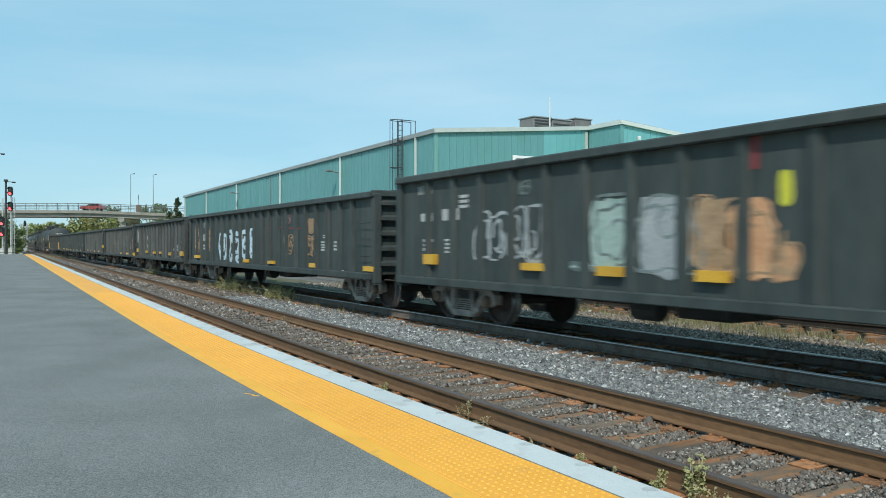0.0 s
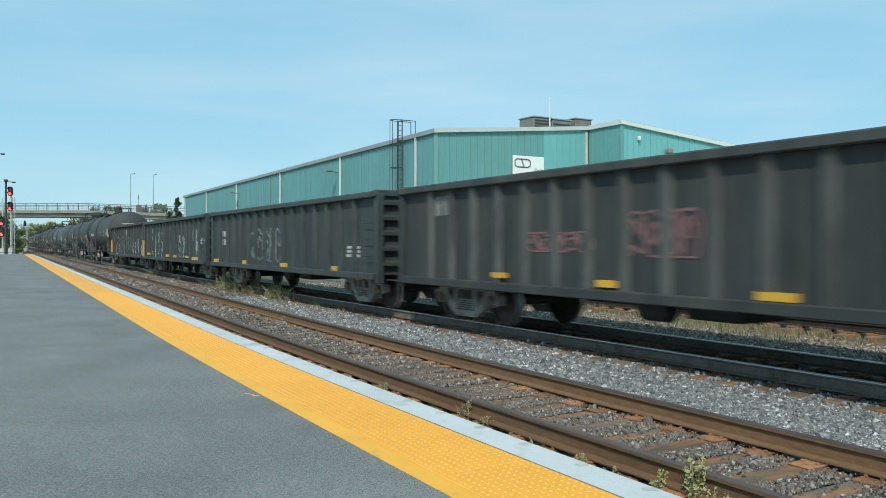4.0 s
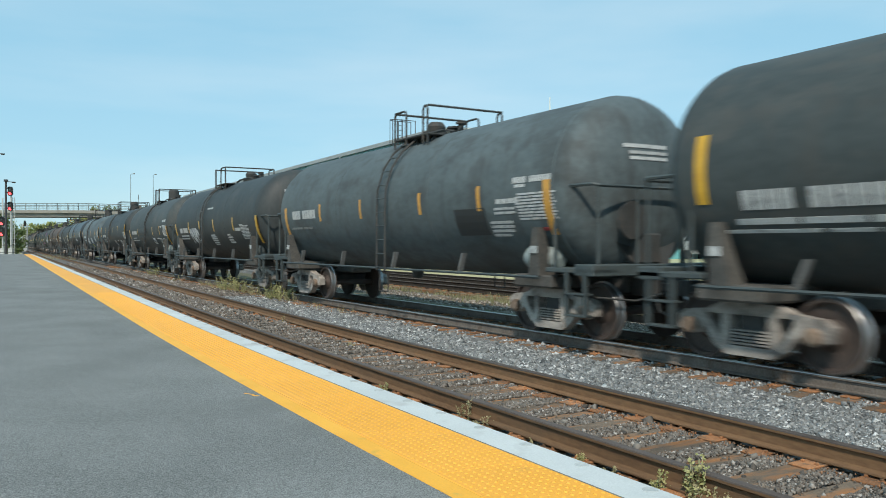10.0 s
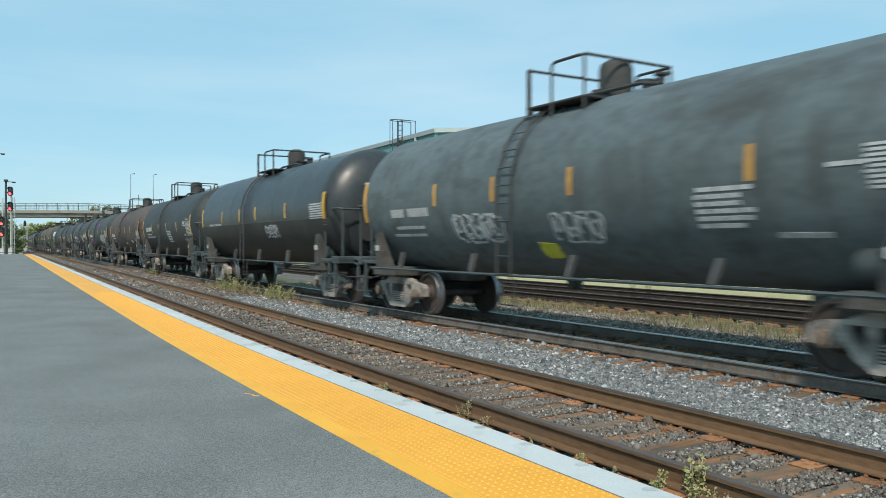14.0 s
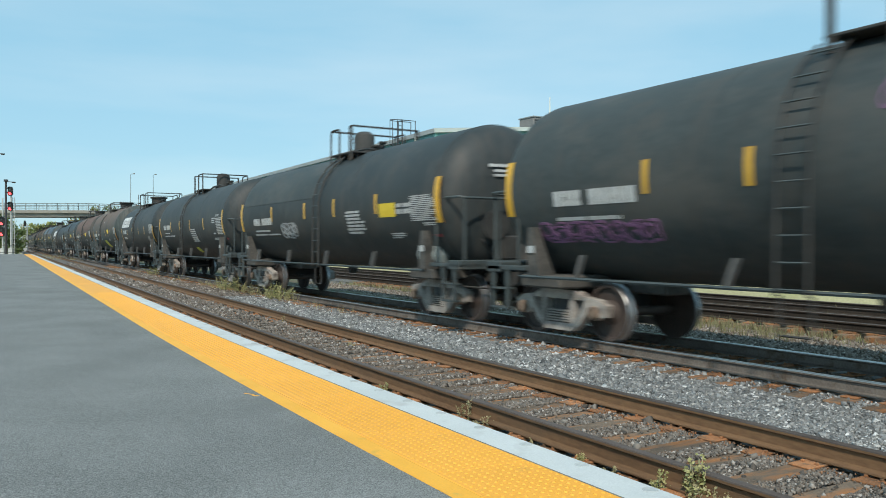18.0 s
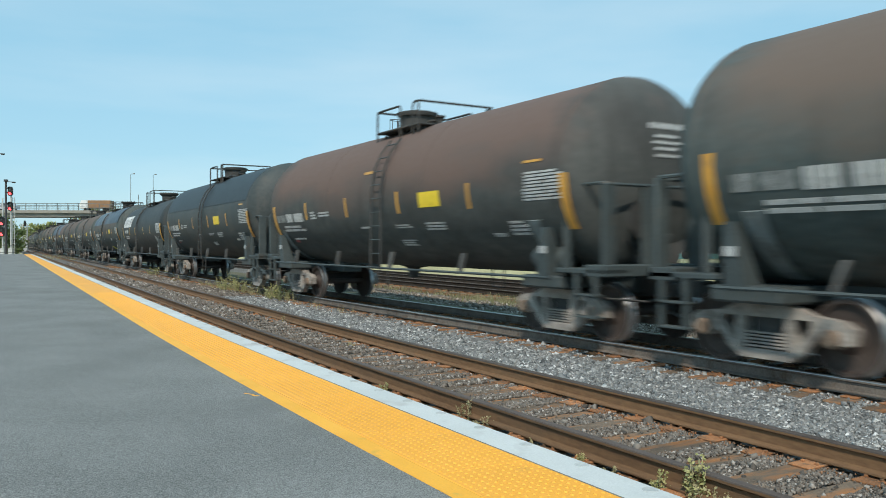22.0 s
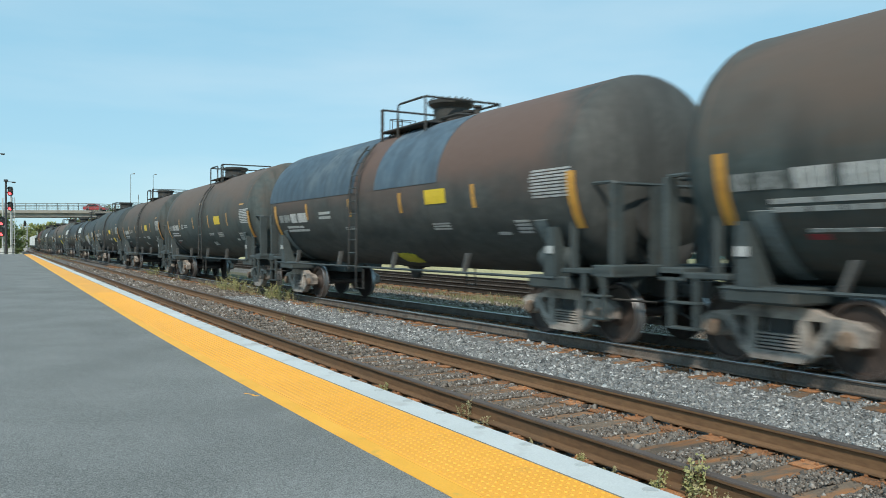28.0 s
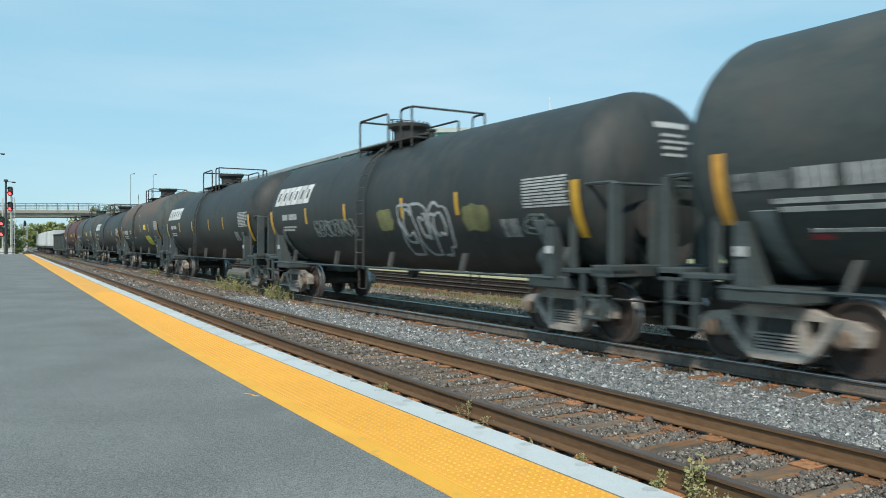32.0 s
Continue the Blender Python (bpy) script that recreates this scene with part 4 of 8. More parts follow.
def blob(put, x0, x1, z0, z1, seed):
    """A filled, uneven patch of spray."""
    rnd = random.Random(seed)
    n, rings = 22, 4
    cx, cz, rx, rz = (x0 + x1) / 2, (z0 + z1) / 2, (x1 - x0) / 2 * 1.06, (z1 - z0) / 2
    reach = [rnd.uniform(0.86, 1.06) for _ in range(n)]
    v = []
    for lift in (0.009, 0.001):
        for r in range(1, rings + 1):
            for i in range(n):
                a = 2 * math.pi * i / n
                c, s = math.cos(a), math.sin(a)
                k = r / rings * reach[i] / max(abs(c), abs(s)) ** 0.75
                v.append(put(cx + rx * c * k, cz + rz * s * k, lift))
    f = Form()
    top = rings * n
    faces = [tuple(range(n))]
    for r in range(rings - 1):
        for i in range(n):
            j = (i + 1) % n
            faces.append((r * n + i, (r + 1) * n + i, (r + 1) * n + j, r * n + j))
    o = (rings - 1) * n
    for i in range(n):
        j = (i + 1) % n
        faces.append((o + i, top + o + i, top + o + j, o + j))
    return f.add(v, faces)


def strokes(put, x0, x1, z0, z1, seed, thick=None):
    """Loose overlapping sprayed loops filling a patch, with no letters in them."""
    rnd = random.Random(seed)
    f = Form()
    w, h = x1 - x0, z1 - z0
    thick = thick or 0.022 + 0.034 * h
    count = max(1, round(w / max(0.3, h * 0.6)))
    for i in range(count):
        cx, rx = x0 + w * (i + 0.5) / count, w / count * 0.56
        lines = []
        for size, turns in ((1.0, rnd.uniform(0.85, 1.2)), (rnd.uniform(0.3, 0.55), rnd.uniform(0.6, 1.0)), (rnd.uniform(0.55, 0.8), rnd.uniform(0.3, 0.6))):
            p1, p2, p3, start = (rnd.uniform(0, 6.28) for _ in range(4))
            ox, oz = rnd.uniform(-0.3, 0.3) * (1 - size), rnd.uniform(-0.5, 0.5) * (1 - size)
            steps = int(26 * turns)
            line = []
            for k in range(steps + 1):
                a = start + 6.283 * turns * k / steps
                c, d = math.cos(a), math.sin(a)
                r = size * (1 + 0.16 * math.sin(2 * a + p1) + 0.13 * math.sin(3 * a + p2) + 0.07 * math.sin(5 * a + p3)) / max(abs(c), abs(d)) ** 0.45
                line.append((cx + rx * max(-1.2, min(1.2, ox + c * r)), z0 + h * (0.5 + 0.5 * max(-1, min(1, oz + d * r)))))
            lines.append(line)
        for n, line in enumerate(lines):
            top, low = [], []
            for k, (x, z) in enumerate(line):
                xa, za = line[max(0, k - 1)]
                xb, zb = line[min(len(line) - 1, k + 1)]
                d = math.hypot(xb - xa, zb - za) or 1
                nx, nz = -(zb - za) / d, (xb - xa) / d
                t = thick * (0.85 + 0.25 * math.sin(k * 0.7 + i)) * 0.5 * (0.5 if k in (0, len(line) - 1) else 1)
                for lift, keep in ((0.010 + 0.001 * (i % 4) + 0.002 * n, top), (0.001, low)):
                    keep += [put(x + nx * t, z + nz * t, lift), put(x - nx * t, z - nz * t, lift)]
            m = len(line)
            faces = []
            for k in range(m - 1):
                a, b = 2 * k, 2 * k + 2
                o = 2 * m
                faces += [(a, a + 1, b + 1, b), (a, b, o + b, o + a), (a + 1, o + a + 1, o + b + 1, b + 1)]
            f.add(top + low, faces)
    return f


def sheet(f, put, x0, x1, z0, z1, lift, lean=0.0):
    """A thin painted rectangle laid on a flank."""
    k = max(1, int((z1 - z0) / (0.045 if z1 - z0 > 0.5 else 0.1)))
    v = []
    for up in (lift, 0.0):
        for j in range(k + 1):
            z, dx = z0 + (z1 - z0) * j / k, lean * j / k
            v += [put(x0 + dx, z, up), put(x1 + dx, z, up)]
    o = 2 * (k + 1)
    faces = [(2 * j, 2 * j + 1, 2 * j + 3, 2 * j + 2) for j in range(k)] + [(2 * j, 2 * j + 2, o + 2 * j + 2, o + 2 * j) for j in range(k)] + [(2 * j + 1, o + 2 * j + 1, o + 2 * j + 3, 2 * j + 3) for j in range(k)]
    faces += [(0, o, o + 1, 1), (2 * k, 2 * k + 1, o + 2 * k + 1, o + 2 * k)]
    return f.add(v, faces)


def stencil_rows(put, x0, x1, z0, z1, rows, seed, blocks):
    """Rows of plain bars in place of stencilled writing; blocks gives one row of letter-wide bars."""
    rnd = random.Random(seed)
    f = Form()
    w, pitch = x1 - x0, (z1 - z0) / rows
    for j in range(rows):
        lo = z0 + pitch * (j + (0.2 if rows > 1 else 0.0))
        hi = lo + pitch * (0.6 if rows > 1 else 1.0)
        if blocks:
            for c in range(11):
                if c != 4:
                    sheet(f, put, x0 + w * c / 11, x0 + w * (c + 0.8) / 11, lo, hi, 0.006)
            continue
        x, end = x0 + w * rnd.choice((0, 0, 0.05)), x1 - w * rnd.choice((0, 0.05, 0.2, 0.0))
        while x < end - 0.03:
            b = min(end, x + w * rnd.uniform(0.18, 0.55))
            sheet(f, put, x, b, lo, hi, 0.006)
            x = b + max(0.02, 0.035 * w)
    return f


def slanted_blocks(put, x0, x1, z0, z1):
    """Six plain slanted blocks with a slot in each, a stand-in for a company mark."""
    blocks = []
    lean, h = (z1 - z0) * 0.3, z1 - z0
    pitch = (x1 - x0 - lean) / 6
    for i in range(6):
        f = Form()
        p, w = x0 + pitch * i, pitch * 0.86
        for a, b, lo, hi in ((0, 1, 0.0, 0.25), (0, 1, 0.75, 1.0), (0.0, 0.32, 0.25, 0.75), (0.72, 1.0, 0.25, 0.75)):
            sheet(f, put, p + w * a + lean * lo, p + w * b + lean * lo, z0 + h * lo, z0 + h * hi, 0.010, lean * (hi - lo))
        blocks.append(f)
    return blocks


FLAT = {"w": (WHITE_MARK, "marking", "white stencilled bars"), "d": (DIM_MARK, "marking", ""), "y": (REFLECT, "reflective_strip", ""), "Y": (REFLECT, "reflective_strip", "tall yellow strip"),
        "r": (RED_MARK, "marking", "red painted mark"), "l": (LIME, "spray_mark", "lime yellow spray mark"), "p": (PLACARD, "placard", "yellow warning placard"), "k": (PATCH_BLACK, "paint_patch", "fresh black paint patch"), "b": (TANK_BLUE, "paint_patch", "faded blue paint panel"), "g": (TANK_DARK, "paint_patch", "grey upper panel, a painted-in sky reflection"),
        "s": (DARK_BAND, "paint_patch", "darker lower band"), "O": (REFLECT_OLD, "marking", "small orange mark")}


def decorate(car, half, put, items, seed):
    for n, (kind, a, b, z0, z1) in enumerate(items):
        x0, x1 = a * half, b * half
        if kind == "L":
            for block in slanted_blocks(put, x0, x1, z0, z1):
                part("company_mark", block, BRIGHT_MARK, car, "bold slanted white block of a company mark")
        elif kind[1:].isdigit():
            dim = kind[0] in "dD"
            tagged(part("marking", stencil_rows(put, x0, x1, z0, z1, int(kind[1:]), seed + n, kind[0] in "ND"), DIM_MARK if dim else WHITE_MARK, car, "faded grey stencilled bars" if dim else "white stencilled bars"), kind="stuff")
        elif kind == "h":
            cx, cz, rx, rz = (x0 + x1) / 2, (z0 + z1) / 2, (x1 - x0) / 2, (z1 - z0) / 2
            edge = [(-0.35, -1), (0.35, -1), (1, 0), (0.35, 1), (-0.35, 1), (-1, 0)]
            v = [put(cx + a * rx, cz + b * rz, up) for up in (0.008, 0.0) for a, b in edge]
            part("placard", Form().add(v, [(0, 1, 2, 3, 4, 5)] + [(k, k + 6, (k + 1) % 6 + 6, (k + 1) % 6) for k in range(6)]), BRIGHT_MARK, car, "white six-sided hazard placard")
        elif kind in ("l", "o"):
            part("spray_mark", blob(put, x0, x1, z0, z1, seed + n), LIME if kind == "l" else OLIVE, car, "lime yellow spray mark" if kind == "l" else "faded olive spray patch")
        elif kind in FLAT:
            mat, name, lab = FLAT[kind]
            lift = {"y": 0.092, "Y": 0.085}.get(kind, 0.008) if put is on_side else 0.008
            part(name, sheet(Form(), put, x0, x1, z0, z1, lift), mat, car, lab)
        elif kind.isupper():
            part("graffiti", blob(put, x0, x1, z0, z1, seed + n), SPRAY[kind.lower()], car, "filled %s graffiti letter" % kind.lower())
            tagged(part("graffiti_outline", strokes(put, x0, x1, z0, z1, seed + n + 50, 0.045), SPRAY["ghost" if kind in ("PALE", "MINT") else "tan"], car), kind="stuff")
        else:
            tagged(part("graffiti", strokes(put, x0, x1, z0, z1, seed + n, 0.15 if kind == "blue" else None), SPRAY[kind], car), "loose sprayed tag", kind="stuff")


def head_bars(car, tank_half, head, r, rows):
    """White stencilled bars on the leading head of a tank."""
    zc = tank_low(r) + r
    for y0, y1, z, t in rows:
        v = []
        for lift in (0.010, 0.0):
            for zz in (z, z + t):
                for k in range(5):
                    y = y0 + (y1 - y0) * k / 4
                    x = tank_half - head + head * math.sqrt(max(0.02, 1 - (min(1.0, math.hypot(y, zz - zc) / r)) ** (2 / 0.76))) + lift
                    v.append((x, y, zz))
        faces = [(k, k + 1, k + 6, k + 5) for k in range(4)] + [(k, 10 + k, 11 + k, k + 1) for k in range(4)] + [(5 + k, 6 + k, 16 + k, 15 + k) for k in range(4)]
        part("head_marking", Form().add(v, faces), WHITE_MARK, car)


# spray and stencils by car: kind, start and end as shares of the half length, low and high
ART = {
    'G0': [('D1', -0.830, -0.757, 2.52, 2.69), ('N1', -0.815, -0.757, 1.98, 2.14), ('N1', -0.709, -0.631, 1.98, 2.20), ('t3', -0.805, -0.756, 1.38, 1.64), ('t4', -0.696, -0.643, 1.34, 1.64), ('t3', -0.631, -0.591, 2.18, 2.46), ('y', -0.785, -0.731, 1.13, 1.33), ('y', -0.371, -0.295, 1.10, 1.22), ('y', -0.139, -0.073, 1.07, 1.21), ('y', 0.093, 0.153, 1.06, 1.20), ('pale', -0.562, -0.439, 1.25, 2.10), ('pale', -0.428, -0.311, 1.22, 2.15), ('ghost', -0.388, -0.358, 2.34, 2.57), ('MINT', -0.169, -0.052, 1.14, 2.23), ('PALE', -0.044, 0.079, 1.06, 2.21), ('TAN', 0.081, 0.150, 1.13, 2.14), ('ORANGE', 0.145, 0.231, 1.11, 2.07), ('ORANGE', 0.226, 0.266, 1.10, 1.54), ('MINT', -0.222, -0.158, 1.14, 1.25), ('r', 0.180, 0.202, 2.40, 2.80), ('l', 0.237, 0.259, 1.95, 2.37)],
    'G1': [('blue', -0.455, -0.376, 0.90, 1.93), ('blue', -0.350, -0.288, 0.89, 1.98), ('blue', -0.260, -0.187, 0.91, 1.89), ('blue', -0.167, -0.085, 1.04, 1.94), ('blue', -0.053, -0.008, 1.12, 2.05), ('D1', -0.750, -0.667, 2.17, 2.41), ('N1', -0.730, -0.657, 1.65, 1.92), ('t2', -0.730, -0.671, 1.29, 1.53), ('tan', -0.855, -0.802, 1.14, 2.33), ('tan', -0.620, -0.574, 1.25, 2.27), ('y', -0.848, -0.773, 0.96, 1.08), ('y', -0.114, -0.072, 0.92, 1.03), ('y', 0.159, 0.209, 0.93, 1.02), ('y', 0.529, 0.576, 0.91, 1.02), ('y', 0.891, 0.945, 0.91, 1.02), ('r', 0.128, 0.174, 2.02, 2.06), ('r', 0.230, 0.276, 2.00, 2.04), ('r', 0.331, 0.374, 1.96, 2.00), ('r', 0.404, 0.442, 1.94, 1.98), ('r', 0.133, 0.137, 1.44, 2.01), ('r', 0.404, 0.408, 1.45, 1.94), ('tan', 0.298, 0.374, 1.25, 1.80), ('pink', 0.325, 0.350, 2.11, 2.36), ('tan', 0.488, 0.563, 1.19, 1.77), ('TAN', 0.503, 0.544, 1.82, 2.20), ('T4', 0.598, 0.654, 1.34, 1.61), ('t3', 0.688, 0.732, 1.35, 1.62), ('t2', 0.611, 0.638, 1.67, 1.77), ('t1', 0.731, 0.757, 0.83, 0.89), ('t1', 0.783, 0.799, 0.82, 0.86)],
    'G2': [('pale', -0.902, -0.795, 1.66, 2.54), ('N1', -0.493, -0.419, 1.75, 2.00), ('N1', -0.402, -0.352, 1.75, 1.99), ('N1', -0.493, -0.419, 1.33, 1.56), ('N1', -0.402, -0.352, 1.33, 1.56), ('y', -0.872, -0.814, 1.08, 1.27), ('y', -0.447, -0.407, 1.06, 1.17), ('y', -0.133, -0.077, 1.03, 1.14), ('y', 0.115, 0.177, 1.04, 1.15), ('y', 0.451, 0.523, 0.99, 1.13), ('y', 0.810, 0.885, 1.00, 1.21), ('t2', -0.380, -0.336, 0.95, 1.10), ('t2', -0.273, -0.223, 0.93, 1.09), ('t3', 0.537, 0.587, 1.20, 1.33), ('T4', 0.634, 0.722, 1.18, 1.48), ('t2', 0.436, 0.487, 0.89, 0.96), ('pink', -0.036, 0.008, 1.22, 1.76), ('ghost', -0.273, -0.150, 1.20, 1.63), ('t1', 0.665, 0.703, 0.95, 0.98), ('ghost', 0.780, 0.818, 1.60, 1.65)],
    'G3': [('N1', -0.748, -0.652, 2.06, 2.33), ('N1', -0.742, -0.663, 1.73, 1.97), ('PALE', -0.352, -0.290, 0.83, 1.78), ('TAN', -0.294, -0.203, 0.78, 1.91), ('ORANGE', -0.208, -0.069, 0.74, 1.83), ('MINT', -0.053, 0.031, 0.78, 1.82), ('MINT', 0.020, 0.093, 0.69, 0.98), ('o', 0.484, 0.546, 1.74, 2.08), ('ghost', 0.497, 0.547, 1.34, 1.66), ('ghost', 0.259, 0.320, 1.26, 1.61), ('ghost', 0.363, 0.432, 1.33, 1.61), ('pale', 0.617, 0.703, 1.16, 1.60), ('PINK', 0.763, 0.811, 1.18, 1.82), ('ghost', 0.873, 0.940, 1.20, 1.98), ('y', 0.188, 0.243, 0.86, 0.96), ('y', 0.541, 0.607, 0.87, 0.98), ('y', 0.885, 0.943, 0.80, 1.01), ('t2', 0.773, 0.838, 2.35, 2.50)],
    'G4': [('D1', -0.757, -0.679, 2.08, 2.45), ('pink', -0.386, -0.186, 1.41, 1.71), ('pink', -0.095, 0.072, 1.36, 1.97), ('y', -0.498, -0.452, 0.95, 1.04), ('y', -0.160, -0.118, 0.91, 1.01), ('y', 0.182, 0.243, 0.88, 0.98), ('y', 0.543, 0.609, 0.89, 1.00), ('y', 0.886, 0.951, 1.22, 1.44), ('T4', 0.627, 0.692, 1.19, 1.47), ('t1', -0.094, -0.051, 0.82, 0.87), ('t1', 0.669, 0.692, 0.80, 0.85), ('t1', 0.824, 0.864, 0.85, 0.90), ('ghost', 0.745, 0.760, 0.96, 1.35), ('t2', 0.792, 0.843, 2.34, 2.46)],
    'G6': [('N1', -0.703, -0.632, 2.11, 2.32), ('N1', -0.713, -0.632, 1.74, 1.91), ('t2', -0.703, -0.632, 0.98, 1.20), ('pale', -0.533, -0.377, 0.75, 2.03), ('pale', -0.377, -0.247, 0.79, 2.07), ('PALE', -0.469, -0.377, 1.91, 2.12), ('ghost', -0.857, -0.789, 1.49, 2.10), ('mint', 0.204, 0.370, 0.96, 1.90), ('PALE', 0.603, 0.700, 1.63, 2.12), ('pale', 0.657, 0.725, 1.23, 1.63), ('t4', 0.784, 0.830, 1.51, 1.77), ('ghost', 0.876, 0.915, 1.54, 1.72), ('y', -0.804, -0.722, 0.96, 1.07), ('y', -0.114, -0.058, 0.92, 1.03), ('y', 0.125, 0.188, 0.92, 1.03), ('y', 0.456, 0.523, 0.92, 1.02), ('y', 0.630, 0.771, 0.85, 0.99), ('t2', 0.339, 0.370, 0.92, 1.09), ('T3', 0.627, 0.693, 0.91, 1.18), ('t1', 0.533, 0.595, 0.91, 0.95)],
    'G7': [('N1', -0.732, -0.632, 2.17, 2.39), ('N1', -0.732, -0.632, 1.74, 1.96), ('t2', -0.712, -0.631, 1.27, 1.48), ('pale', -0.619, -0.378, 0.91, 1.97), ('ghost', -0.344, -0.014, 0.82, 2.00), ('pale', -0.001, 0.059, 2.04, 2.45), ('ghost', 0.008, 0.301, 1.16, 1.95), ('mint', 0.402, 0.496, 0.73, 1.79), ('mint', 0.502, 0.637, 0.77, 1.66), ('mint', 0.637, 0.738, 0.81, 1.87), ('MINT', 0.642, 0.701, 1.21, 1.50), ('MINT', 0.797, 0.895, 0.91, 1.45), ('Y', 0.942, 0.967, 0.84, 1.76), ('Y', -0.898, -0.860, 0.93, 1.80), ('y', -0.520, -0.442, 0.79, 0.92), ('y', -0.274, -0.211, 0.75, 0.87), ('y', -0.042, 0.024, 0.75, 0.88), ('y', 0.188, 0.263, 0.75, 0.87), ('y', 0.560, 0.619, 0.75, 0.86)],
    'G5': [('y', -0.88, -0.83, 0.86, 0.98), ('y', -0.4, -0.35, 0.86, 0.98), ('y', 0.1, 0.15, 0.86, 0.98), ('y', 0.6, 0.65, 0.86, 0.98), ('N1', -0.8, -0.66, 1.8, 2.0), ('N1', -0.8, -0.66, 1.5, 1.7), ('ghost', -0.3, 0.1, 1.0, 2.0), ('t3', 0.7, 0.8, 1.2, 1.5)],
    # two tanks with a darker band along the lower flank
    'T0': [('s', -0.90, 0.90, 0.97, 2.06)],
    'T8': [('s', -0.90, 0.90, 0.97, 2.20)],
    # sky reflection on the upper flank, laid on as a greyer panel
    'T12': [('g', -0.80, 0.06, 2.75, 3.80)],
    'T13': [('w', -0.845, -0.812, 1.40, 1.66)],
    'T17': [('k', -0.832, 0.832, 2.98, 4.12)],
    'T19': [('b', -0.88, -0.12, 3.02, 4.12), ('b', -0.05, 0.86, 3.02, 4.12), ('l', -0.009, 0.106, 1.08, 1.38)],
    'T22': [('b', -0.86, -0.12, 2.72, 4.12), ('b', 0.02, 0.36, 2.72, 4.12), ('l', -0.002, 0.103, 1.12, 1.33)],
    'T25': [('p', 0.498, 0.585, 1.68, 1.98)],
    'T28': [('l', 0.3, 0.5, 1.5, 2.0)],
}


